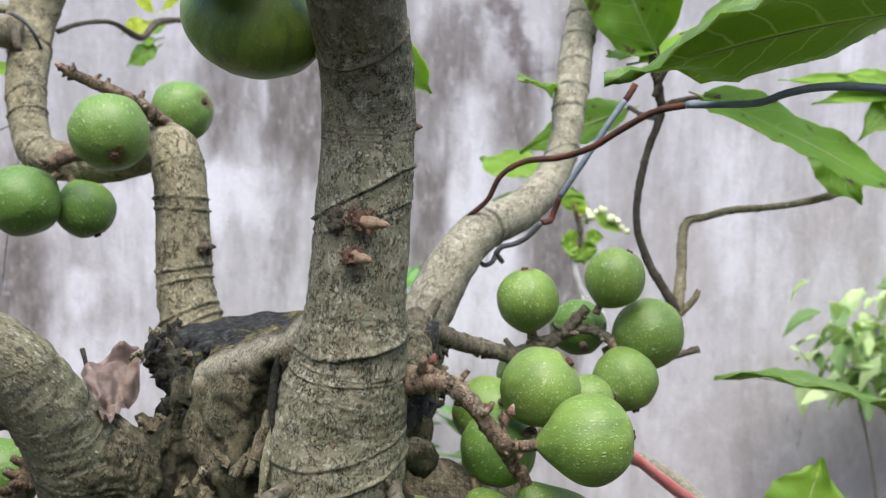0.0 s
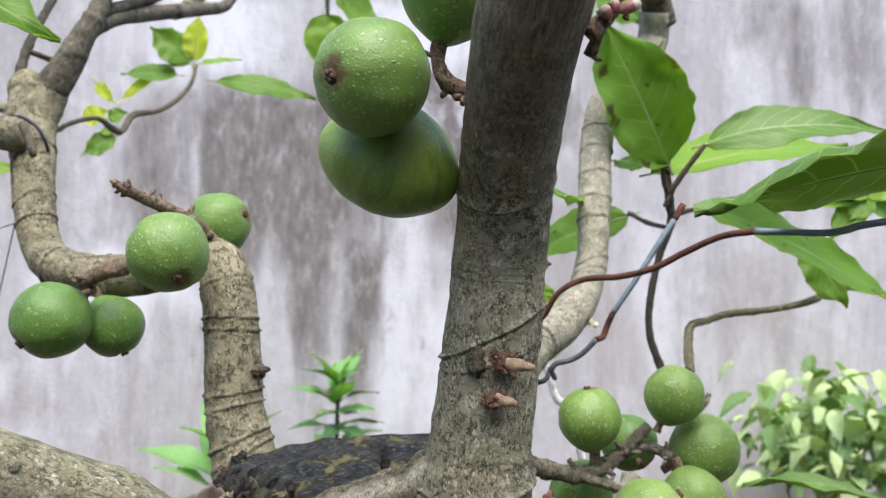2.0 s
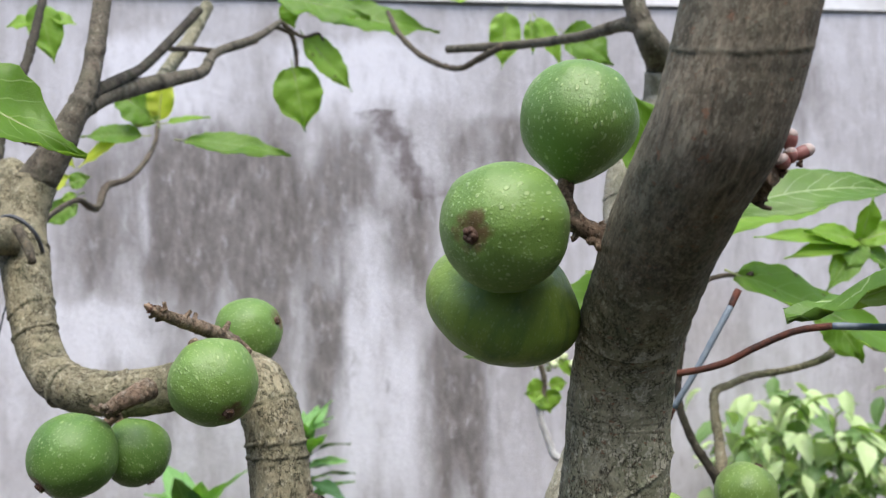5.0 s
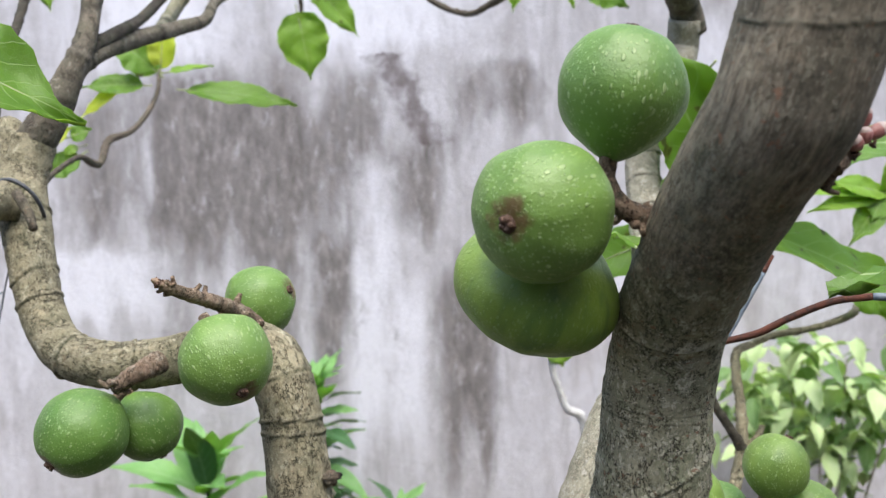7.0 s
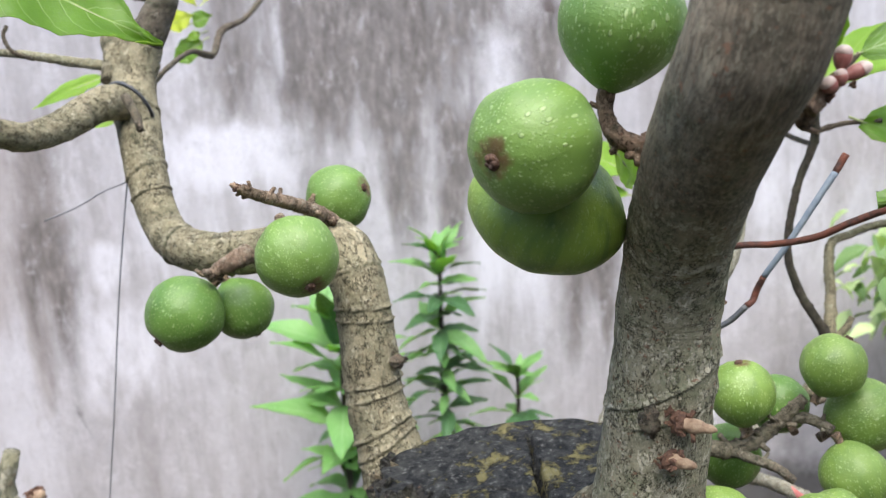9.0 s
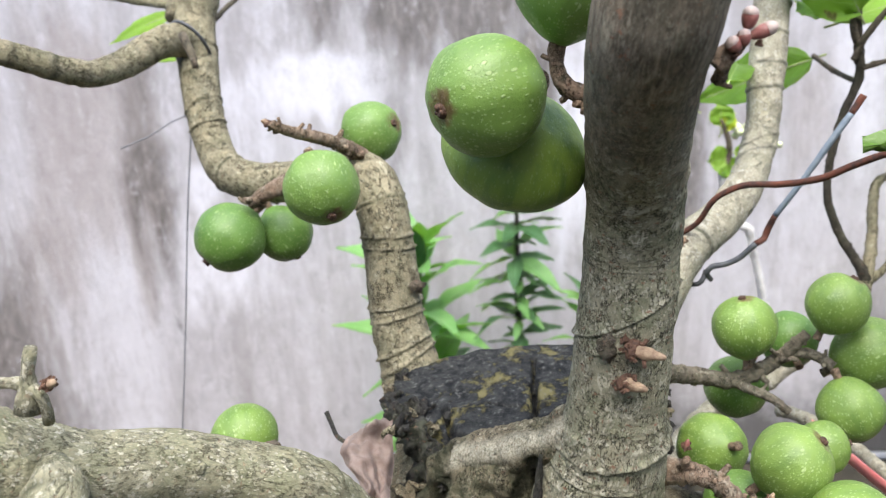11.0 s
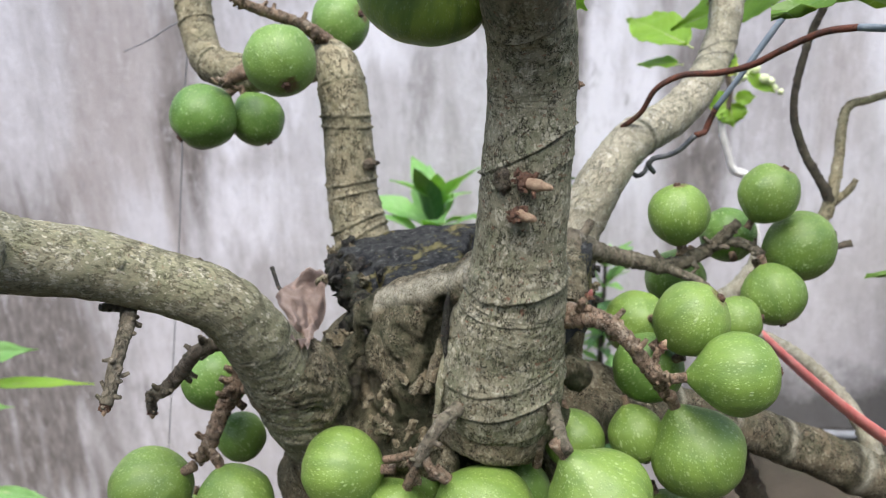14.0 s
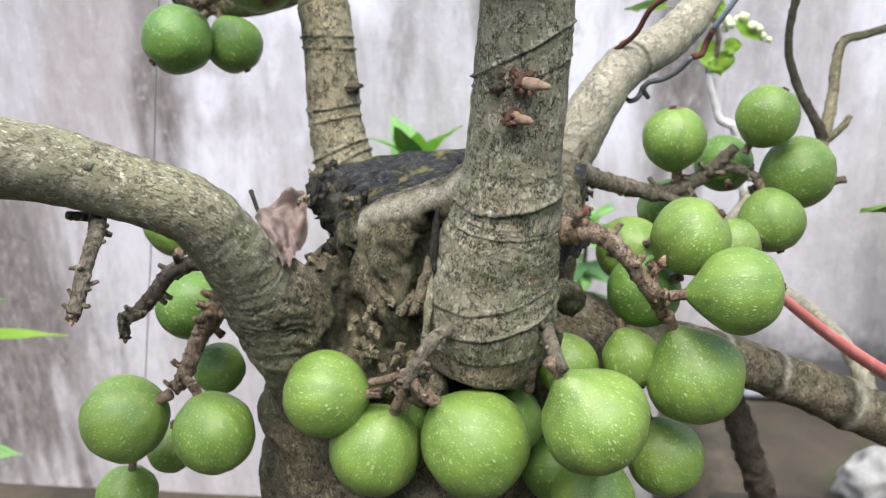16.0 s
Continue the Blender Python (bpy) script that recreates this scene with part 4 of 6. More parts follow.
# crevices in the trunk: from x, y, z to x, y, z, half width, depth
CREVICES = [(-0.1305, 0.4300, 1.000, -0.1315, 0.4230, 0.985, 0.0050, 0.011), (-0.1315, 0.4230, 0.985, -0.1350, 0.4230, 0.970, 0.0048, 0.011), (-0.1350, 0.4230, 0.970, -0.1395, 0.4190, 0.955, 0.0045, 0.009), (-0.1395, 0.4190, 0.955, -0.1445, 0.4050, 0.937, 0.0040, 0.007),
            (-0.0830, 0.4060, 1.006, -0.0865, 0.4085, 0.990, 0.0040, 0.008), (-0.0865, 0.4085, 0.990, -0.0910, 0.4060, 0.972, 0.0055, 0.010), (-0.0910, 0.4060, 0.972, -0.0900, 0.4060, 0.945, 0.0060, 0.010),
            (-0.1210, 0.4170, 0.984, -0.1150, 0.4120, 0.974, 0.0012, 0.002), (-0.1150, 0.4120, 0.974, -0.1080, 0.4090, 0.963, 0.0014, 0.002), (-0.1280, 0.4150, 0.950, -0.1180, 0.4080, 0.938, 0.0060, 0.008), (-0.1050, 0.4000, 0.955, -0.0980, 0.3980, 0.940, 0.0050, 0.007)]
# black bark by the stump, plus painted shade in hollows and below the stem
CHARRED_AND_SHADED = [(-0.160, 0.460, 0.991, 0.026), (-0.146, 0.446, 0.990, 0.022), (-0.144, 0.430, 0.975, 0.015), (-0.146, 0.424, 0.960, 0.014), (-0.146, 0.412, 0.948, 0.009), (-0.010, 0.450, 0.970, 0.013), (-0.110, 0.402, 0.928, 0.022), (-0.012, 0.440, 0.930, 0.026), (-0.128, 0.410, 0.935, 0.012), (-0.092, 0.404, 0.950, 0.012), (-0.060, 0.415, 0.905, 0.022), (-0.02, 0.43, 0.925, 0.016)]


# pale lip below the sawn face
LIP = [(-0.129, 0.426, 0.998), (-0.121, 0.420, 1.004), (-0.108, 0.4130, 1.008), (-0.092, 0.4070, 1.015), (-0.076, 0.400, 1.024), (-0.064, 0.396, 1.032)]


def grown_together(bm):
    """Melt the limbs into one skin, then work folds, fibre, wrinkles and crevices into it."""
    draft = part("draft", bm, BARK_TRUNK)
    mod = draft.modifiers.new("grown", "REMESH")
    mod.mode, mod.voxel_size = "VOXEL", 0.0016
    mod = draft.modifiers.new("soft", "SMOOTH")
    mod.factor, mod.iterations = 0.5, 4
    bpy.context.view_layer.update()
    me = bpy.data.meshes.new_from_object(draft.evaluated_get(bpy.context.evaluated_depsgraph_get()))
    bpy.data.objects.remove(draft)
    count = len(me.vertices)
    co, no = np.empty(count * 3), np.empty(count * 3)
    me.vertices.foreach_get("co", co)
    me.vertices.foreach_get("normal", no)
    co, no = co.reshape(-1, 3), no.reshape(-1, 3)
    # shade is painted as dark colour into grooves, wrinkles, crevices and hollows
    push, shade = np.zeros(count), np.zeros(count)
    for i in np.nonzero(co[:, 2] > 0.76)[0]:
        p = Vector(co[i])
        n1 = noise.noise(p * 36)
        n2 = noise.noise(Vector((p.x * 170, p.y * 170, p.z * 42)) + Vector((3 * n1, 0, 0)))
        n3 = noise.noise(p * 330)
        n4 = noise.noise(p * 95)
        push[i] = 0.0020 * n1 + 0.0013 * (0.42 - abs(n2)) + 0.0005 * n3 + 0.0007 * n4
        shade[i] = 0.55 * max(0.0, abs(n2) * 1.6 - 0.45)
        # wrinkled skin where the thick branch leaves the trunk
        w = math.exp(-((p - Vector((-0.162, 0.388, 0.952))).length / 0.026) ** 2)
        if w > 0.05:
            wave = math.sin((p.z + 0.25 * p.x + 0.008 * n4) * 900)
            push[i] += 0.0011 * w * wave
            shade[i] = max(shade[i], 0.8 * w * max(0.0, -wave - 0.2))
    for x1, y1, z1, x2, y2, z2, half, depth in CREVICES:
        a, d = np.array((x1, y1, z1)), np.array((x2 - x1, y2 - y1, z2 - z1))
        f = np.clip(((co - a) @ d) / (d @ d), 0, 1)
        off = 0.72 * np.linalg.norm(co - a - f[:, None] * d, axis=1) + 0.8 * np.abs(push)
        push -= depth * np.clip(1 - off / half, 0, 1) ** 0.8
        shade = np.maximum(shade, np.clip(1.9 - off / half, 0, 1))
    for x, y, z, r in CHARRED_AND_SHADED:
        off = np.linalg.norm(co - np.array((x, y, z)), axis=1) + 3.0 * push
        shade = np.maximum(shade, np.clip(2.2 * (1.25 - off / r), 0, 1))
    ridge = np.zeros(count)
    for a, b in zip(LIP, LIP[1:]):
        a, d = np.array(a), np.array(b) - np.array(a)
        f = np.clip(((co - a) @ d) / (d @ d), 0, 1)
        off = np.linalg.norm(co - a - f[:, None] * d, axis=1)
        ridge = np.maximum(ridge, np.clip(1.5 * (1 - off / 0.0085), 0, 1))
    push += 0.0012 * ridge
    shade *= 1 - ridge
    co += no * push[:, None]
    me.vertices.foreach_set("co", co.ravel())
    data = np.zeros((count, 3), dtype=np.float32)
    data[:, 0], data[:, 1] = ridge, shade
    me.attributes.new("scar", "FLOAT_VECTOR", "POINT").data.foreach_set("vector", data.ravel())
    me.polygons.foreach_set("use_smooth", [True] * len(me.polygons))
    me.update()
    return me


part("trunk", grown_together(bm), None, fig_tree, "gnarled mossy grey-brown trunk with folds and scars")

part("trunk_strip", tube([(-0.0815, 0.400, 0.978, 0.0022), (-0.084, 0.394, 0.965, 0.0026), (-0.086, 0.391, 0.950, 0.0018), (-0.088, 0.390, 0.936, 0.0014)], 8, 0.002, (), 0.35, 0.4, 77), BARK_PALE, fig_tree)
part("trunk_strip", tube([(-0.0835, 0.405, 0.985, 0.0030), (-0.088, 0.398, 0.970, 0.0034), (-0.093, 0.394, 0.958, 0.0022)], 8, 0.002, (), 0.35, 0.4, 78), BARK_TRUNK, fig_tree)

# dark tube standing in for the shadowed fissure beside the stem
part("trunk_strip", tube([(-0.0785, 0.398, 1.015, 0.0010), (-0.0800, 0.3965, 1.005, 0.0018), (-0.0812, 0.396, 0.990, 0.0020), (-0.0790, 0.396, 0.972, 0.0016)], 8, 0.002, (), 0.5, 0.5, 42), BARK_DARK, fig_tree)

# sawn, blackened stump face with radial cracks
bm = bmesh.new()
RINGS_N, SEG = 60, 240
center = Vector((-0.090, 0.492, 1.008))
CRACKS = [(-0.0805, 0.524, -0.0810, 0.497, 0.0017, 0.010), (-0.0810, 0.497, -0.0808, 0.4665, 0.0028, 0.020), (-0.0808, 0.4665, -0.0820, 0.4440, 0.0024, 0.014), (-0.0808, 0.4665, -0.0740, 0.4690, 0.0026, 0.012), (-0.1060, 0.4740, -0.0808, 0.4670, 0.0016, 0.008), (-0.133, 0.472, -0.127, 0.445, 0.003, 0.012)]
loops = []
for j in range(RINGS_N + 1):
    f = j / RINGS_N
    loop = []
    for k in range(SEG):
        a = math.tau * k / SEG
        rr = 1 + 0.10 * noise.noise(Vector((math.cos(a) * 1.5, math.sin(a) * 1.5, 4)))
        x, y = 0.082 * f * rr * math.cos(a), 0.050 * f * rr * math.sin(a)
        z = 0.0025 * noise.noise(Vector((x * 60, y * 60, 1))) + 0.10 * y + 0.05 * x
        for ax, ay, bx, by, half, depth in CRACKS:
            p = Vector((center.x + x, center.y + y))
            s, e = Vector((ax, ay)), Vector((bx, by))
            k2 = min(1, max(0, (p - s).dot(e - s) / (e - s).length_squared))
            off = (p - s.lerp(e, k2)).length + 0.0012 * noise.noise(Vector((x * 300, y * 300, 7)))
            z -= depth * max(0.0, 1 - max(0, off) / half)
        loop.append(bm.verts.new(center + Vector((x, y, z))))
    loops.append(loop)
foot = []
for d in (0.012, 0.05):
    loop = [bm.verts.new((v.co.x, v.co.y, v.co.z - d * (0.30 if v.co.x < -0.135 else 1.0) + 0.006 * noise.noise(v.co * 90))) for v in loops[RINGS_N]]
    foot.append(loop)
allloops = loops + foot
for a, b in zip(allloops, allloops[1:]):
    for k in range(SEG):
        bm.faces.new((a[k], b[k], b[(k + 1) % SEG], a[(k + 1) % SEG]))
bmesh.ops.remove_doubles(bm, verts=bm.verts[:], dist=0.0002)
part("cut_stump", bm, STUMP, fig_tree, "blackened sawn stump face with cracks and yellow lichen")

# charred, ragged bark pieces at the stump's rim
def flake(size, seed):
    """A torn piece of bark: a bent plate with a ragged outline."""
    rng = random.Random(seed)
    bm = bmesh.new()
    n = 12
    outline = [size * rng.uniform(0.45, 1.0) for _ in range(n)]
    top = [bm.verts.new((outline[k] * math.cos(math.tau * k / n), 0.6 * outline[k] * math.sin(math.tau * k / n), 0.25 * size + rng.uniform(-0.3, 0.3) * size)) for k in range(n)]
    low = [bm.verts.new((0.9 * v.co.x, 0.9 * v.co.y, v.co.z - rng.uniform(0.2, 0.45) * size)) for v in top]
    c1, c2 = bm.verts.new((0, 0, 0.45 * size)), bm.verts.new((0, 0, -0.1 * size))
    for k in range(n):
        q = (k + 1) % n
        bm.faces.new((c1, top[k], top[q]))
        bm.faces.new((top[k], low[k], low[q], top[q]))
        bm.faces.new((c2, low[q], low[k]))
    return bm


rng = random.Random(5)
for i in range(200):
    if 100 <= i < 140:
        continue
    if i < 78:
        c = Vector((rng.uniform(-0.164, -0.127), rng.uniform(0.428, 0.535), 0))
        c.z = rng.uniform(0.945, 1.006)
    elif i >= 170:
        a = math.pi + rng.uniform(-0.9, 0.9)
        c = Vector((-0.090 + 0.080 * math.cos(a), 0.492 + 0.048 * math.sin(a), rng.uniform(0.990, 1.010)))
    elif i < 100:
        c = Vector((rng.uniform(-0.028, 0.002), rng.uniform(0.475, 0.53), rng.uniform(0.965, 1.004)))
    else:
        c = Vector((rng.uniform(-0.128, -0.084), rng.uniform(0.392, 0.408), rng.uniform(0.905, 0.962)))
    gap = (c - Vector((-0.162, 0.464, 0.975))).cross(Vector((-0.29, 1.0, -0.34)).normalized()).length
    if gap < 0.010:
        continue
    part("bark_flake", flake(rng.uniform(0.003, 0.0095), i), (BARK_DARK if i % 5 else BARK_TRUNK) if i < 100 or i >= 170 else BARK_TRUNK, fig_tree, "", Matrix.Translation(c) @ Euler((rng.uniform(-1.2, 1.2), rng.uniform(-1.2, 1.2), rng.uniform(0, 6))).to_matrix().to_4x4(), smooth=False)

for i, (x, y, z, r) in enumerate([(-0.146, 0.458, 0.993, 0.0095), (-0.142, 0.452, 0.978, 0.0100), (-0.150, 0.470, 1.001, 0.0085), (-0.146, 0.453, 0.962, 0.0090), (-0.161, 0.470, 0.999, 0.0070), (-0.138, 0.443, 0.990, 0.0065)]):
    part("bark_lump", blob((x, y, z), r, (1, 1, 1.1), 0.9, i + 60, None, 3, 1.8), BARK_DARK, fig_tree)
part("knot", flake(0.0050, 4), BARK_TWIG, fig_tree, "", Matrix.Translation((-0.2005, 0.366, 1.040)), smooth=False)

# limbs and twigs: x, y, z, radius
KNOB_LIMB = [(-0.351, 0.720, 1.216, 0.0147), (-0.361, 0.715, 1.218, 0.0137), (-0.370, 0.700, 1.216, 0.0125), (-0.385, 0.670, 1.204, 0.0112), (-0.396, 0.640, 1.199, 0.0099), (-0.405, 0.620, 1.203, 0.0095), (-0.422, 0.600, 1.213, 0.0092), (-0.442, 0.585, 1.223, 0.0085), (-0.474, 0.570, 1.232, 0.0079)]
LIMB_UP = [(-0.356, 0.775, 1.258, 0.0153), (-0.340, 0.772, 1.281, 0.0130), (-0.325, 0.775, 1.312, 0.0100), (-0.314, 0.790, 1.346, 0.0079), (-0.309, 0.820, 1.409, 0.0074), (-0.306, 0.850, 1.477, 0.0065)]
LIMB_FORK = [(-0.322, 0.780, 1.317, 0.0080), (-0.308, 0.810, 1.337, 0.0079), (-0.288, 0.880, 1.361, 0.0077), (-0.256, 0.970, 1.391, 0.0069), (-0.239, 1.020, 1.409, 0.0061), (-0.227, 1.080, 1.445, 0.0052), (-0.182, 1.200, 1.496, 0.0051), (-0.149, 1.300, 1.546, 0.0040)]
LIMB_DARK = [(-0.316, 0.785, 1.332, 0.0062), (-0.299, 0.830, 1.355, 0.0053), (-0.285, 0.900, 1.385, 0.0047), (-0.262, 1.000, 1.446, 0.0048), (-0.244, 1.050, 1.485, 0.0050)]
LIMB_PALE = [(-0.278, 0.930, 1.374, 0.0066), (-0.274, 1.050, 1.425, 0.0075), (-0.260, 1.120, 1.472, 0.0081), (-0.242, 1.180, 1.531, 0.0079)]
LIMB_THIN = [(-0.270, 0.990, 1.425, 0.0029), (-0.253, 1.100, 1.454, 0.0033), (-0.223, 1.150, 1.465, 0.0035), (-0.182, 1.220, 1.496, 0.0030)]
HANG_STALK = [(-0.158, 1.300, 1.540, 0.0032), (-0.133, 1.330, 1.538, 0.0033), (-0.126, 1.340, 1.516, 0.0033), (-0.125, 1.345, 1.491, 0.0025)]
HANG_STALK_B = [(-0.149, 1.300, 1.548, 0.0032), (-0.117, 1.330, 1.534, 0.0025), (-0.091, 1.350, 1.544, 0.0025), (-0.083, 1.355, 1.531, 0.0025)]
LEFT_TWIG = [(-0.356, 0.800, 1.232, 0.0025), (-0.352, 0.840, 1.246, 0.0022), (-0.352, 0.920, 1.261, 0.0024), (-0.356, 1.000, 1.260, 0.0038), (-0.352, 1.020, 1.263, 0.0033), (-0.354, 1.080, 1.290, 0.0041), (-0.342, 1.160, 1.308, 0.0031), (-0.336, 1.270, 1.344, 0.0034), (-0.333, 1.360, 1.384, 0.0030), (-0.336, 1.420, 1.424, 0.0031)]
LEFT_DARK_TWIG = [(-0.390, 0.800, 1.255, 0.0039), (-0.397, 0.840, 1.303, 0.0042), (-0.400, 0.880, 1.339, 0.0038), (-0.400, 0.950, 1.405, 0.0042), (-0.401, 1.020, 1.485, 0.0039)]
LEFT_SHORT_TWIG = [(-0.397, 0.850, 1.313, 0.0026), (-0.383, 0.870, 1.310, 0.0027), (-0.375, 0.900, 1.309, 0.0023)]
LEFT_BARE_TWIG = [(-0.386, 0.780, 1.247, 0.0042), (-0.413, 0.780, 1.252, 0.0039), (-0.440, 0.780, 1.258, 0.0036), (-0.471, 0.780, 1.263, 0.0032), (-0.507, 0.780, 1.267, 0.0029)]
LEFT_HOOK = [(-0.445, 0.780, 1.256, 0.0017), (-0.457, 0.770, 1.263, 0.0016), (-0.462, 0.770, 1.275, 0.0016), (-0.458, 0.770, 1.283, 0.0014)]
STUB_FRONT = [(-0.332, 0.675, 1.197, 0.0024), (-0.336, 0.680, 1.208, 0.0032), (-0.345, 0.690, 1.222, 0.0033)]
STUB_BACK = [(-0.376, 0.765, 1.232, 0.0119), (-0.372, 0.775, 1.252, 0.0139), (-0.376, 0.790, 1.272, 0.0141), (-0.380, 0.795, 1.278, 0.0075)]
N_TOP_TWIG = [(0.210, 0.825, 1.352, 0.0158), (0.201, 0.815, 1.371, 0.0145), (0.179, 0.790, 1.386, 0.0124), (0.165, 0.800, 1.404, 0.0073), (0.151, 0.900, 1.419, 0.0053), (0.138, 1.050, 1.451, 0.0055), (0.077, 1.200, 1.483, 0.0054)]
N_TOP_CURL = [(0.115, 1.070, 1.453, 0.0041), (0.099, 1.120, 1.450, 0.0043), (0.078, 1.160, 1.447, 0.0037), (0.042, 1.200, 1.472, 0.0038), (0.017, 1.250, 1.518, 0.0040), (0.010, 1.300, 1.564, 0.0033)]
N_TOP_UP = [(0.179, 0.790, 1.386, 0.0114), (0.169, 0.790, 1.407, 0.0103), (0.164, 0.800, 1.446, 0.0094)]
RIGHT_TWIG_A = [(0.176, 0.730, 1.274, 0.0025), (0.179, 0.733, 1.228, 0.0030), (0.183, 0.737, 1.186, 0.0034), (0.189, 0.745, 1.154, 0.0034), (0.180, 0.750, 1.122, 0.0031), (0.173, 0.750, 1.090, 0.0031), (0.172, 0.752, 1.055, 0.0031), (0.184, 0.752, 1.020, 0.0035), (0.200, 0.752, 0.994, 0.0040), (0.209, 0.752, 0.978, 0.0054)]
RIGHT_TWIG_B = [(0.181, 0.730, 0.938, 0.0053), (0.199, 0.745, 0.957, 0.0054), (0.209, 0.752, 0.978, 0.0054), (0.216, 0.765, 1.013, 0.0046), (0.224, 0.785, 1.053, 0.0039), (0.247, 0.795, 1.061, 0.0035), (0.275, 0.800, 1.067, 0.0035), (0.312, 0.800, 1.070, 0.0030), (0.358, 0.810, 1.077, 0.0036), (0.384, 0.830, 1.083, 0.0036), (0.397, 0.840, 1.100, 0.0032), (0.402, 0.860, 1.122, 0.0019)]
RIGHT_TWIG_STUB = [(0.212, 0.752, 0.976, 0.0030), (0.222, 0.750, 0.987, 0.0030), (0.228, 0.750, 0.998, 0.0025)]
RIGHT_TWIG_END = [(0.173, 0.700, 0.944, 0.0033), (0.197, 0.700, 0.950, 0.0028), (0.214, 0.700, 0.955, 0.0028)]
RIGHT_STEM_LOW = [(0.150, 0.735, 0.931, 0.0080), (0.135, 0.725, 0.910, 0.0075), (0.112, 0.715, 0.897, 0.0075), (0.072, 0.700, 0.886, 0.0075), (0.038, 0.680, 0.861, 0.0074), (0.017, 0.620, 0.847, 0.0069)]
WHITE_TWIG = [(0.262, 1.200, 0.700, 0.0060), (0.247, 1.200, 0.800, 0.0056), (0.232, 1.200, 0.868, 0.0052), (0.224, 1.200, 0.902, 0.0060), (0.205, 1.200, 0.913, 0.0052), (0.196, 1.200, 0.938, 0.0048), (0.188, 1.200, 0.962, 0.0044), (0.184, 1.200, 0.988, 0.0044)]
WHITE_TWIG_TOP = [(0.184, 1.200, 0.987, 0.0032), (0.192, 1.200, 0.996, 0.0032), (0.195, 1.200, 1.020, 0.0040), (0.190, 1.200, 1.040, 0.0032), (0.183, 1.200, 1.058, 0.0024)]
PETIOLE_W2 = [(0.182, 0.740, 1.167, 0.0025), (0.189, 0.730, 1.189, 0.0025), (0.208, 0.715, 1.220, 0.0020)]
PETIOLE_W1 = [(0.183, 0.737, 1.180, 0.0030), (0.177, 0.732, 1.194, 0.0025), (0.176, 0.727, 1.206, 0.0020)]
PETIOLE_W4 = [(0.189, 0.745, 1.148, 0.0020), (0.185, 0.790, 1.154, 0.0021), (0.179, 0.827, 1.165, 0.0022)]
PETIOLE_W5 = [(0.187, 0.745, 1.159, 0.0026), (0.210, 0.738, 1.165, 0.0020), (0.236, 0.730, 1.166, 0.0020)]
LOW_ROD = [(0.142, 0.760, 0.851, 0.0053), (0.158, 0.740, 0.853, 0.0056), (0.175, 0.700, 0.855, 0.0058), (0.182, 0.650, 0.861, 0.0054), (0.193, 0.600, 0.856, 0.0055), (0.201, 0.575, 0.841, 0.0061), (0.207, 0.575, 0.825, 0.0066)]
LOW_SHOOT = [(0.097, 0.560, 0.855, 0.0081), (0.117, 0.580, 0.804, 0.0094), (0.135, 0.600, 0.758, 0.0103), (0.158, 0.620, 0.698, 0.0113), (0.192, 0.640, 0.616, 0.0119)]
Q_BRANCH = [(-0.027, 0.500, 0.913, 0.0226), (0.003, 0.515, 0.899, 0.0210), (0.037, 0.530, 0.885, 0.0192), (0.073, 0.540, 0.874, 0.0175), (0.114, 0.550, 0.859, 0.0162), (0.157, 0.560, 0.839, 0.0169), (0.222, 0.575, 0.806, 0.0186), (0.285, 0.590, 0.773, 0.0195)]
# fruit stalks
STALK_S = [(-0.020, 0.408, 0.999, 0.0086), (-0.013, 0.405, 1.001, 0.0074), (-0.003, 0.400, 1.002, 0.0062), (0.005, 0.398, 0.999, 0.0050), (0.014, 0.398, 0.991, 0.0048), (0.022, 0.400, 0.979, 0.0048), (0.029, 0.402, 0.970, 0.0052), (0.034, 0.408, 0.959, 0.0041), (0.038, 0.415, 0.949, 0.0030)]
STALK_S_SIDE = [(0.028, 0.402, 0.970, 0.0034), (0.037, 0.400, 0.969, 0.0028), (0.045, 0.398, 0.970, 0.0025)]
STALK_S_BUD = [(0.028, 0.402, 0.974, 0.0023), (0.030, 0.402, 0.981, 0.0023), (0.032, 0.402, 0.985, 0.0020)]
STALK_R = [(-0.018, 0.500, 1.013, 0.0103), (-0.008, 0.515, 1.006, 0.0084), (0.007, 0.530, 0.996, 0.0069), (0.026, 0.540, 0.989, 0.0063), (0.047, 0.545, 0.983, 0.0059), (0.063, 0.545, 0.989, 0.0059), (0.076, 0.550, 0.994, 0.0052), (0.085, 0.548, 1.004, 0.0047), (0.093, 0.545, 1.014, 0.0040)]
STALK_R_SIDE = [(0.079, 0.550, 0.996, 0.0044), (0.091, 0.548, 1.000, 0.0040), (0.101, 0.545, 0.998, 0.0040), (0.109, 0.540, 0.993, 0.0040)]
STALK_R_LOW = [(0.047, 0.545, 0.984, 0.0044), (0.055, 0.535, 0.982, 0.0037), (0.068, 0.525, 0.979, 0.0033), (0.077, 0.520, 0.972, 0.0027)]
STALK_R_UP = [(0.056, 0.547, 0.984, 0.0037), (0.058, 0.546, 0.993, 0.0037), (0.058, 0.545, 0.999, 0.0033)]
STALK_B = [(-0.065, 0.395, 0.960, 0.0054), (-0.073, 0.385, 0.955, 0.0046), (-0.080, 0.375, 0.952, 0.0040), (-0.085, 0.370, 0.946, 0.0040), (-0.090, 0.368, 0.938, 0.0040), (-0.094, 0.368, 0.929, 0.0034)]
STALK_B_LEFT = [(-0.090, 0.368, 0.939, 0.0028), (-0.100, 0.370, 0.933, 0.0024), (-0.113, 0.375, 0.927, 0.0024)]
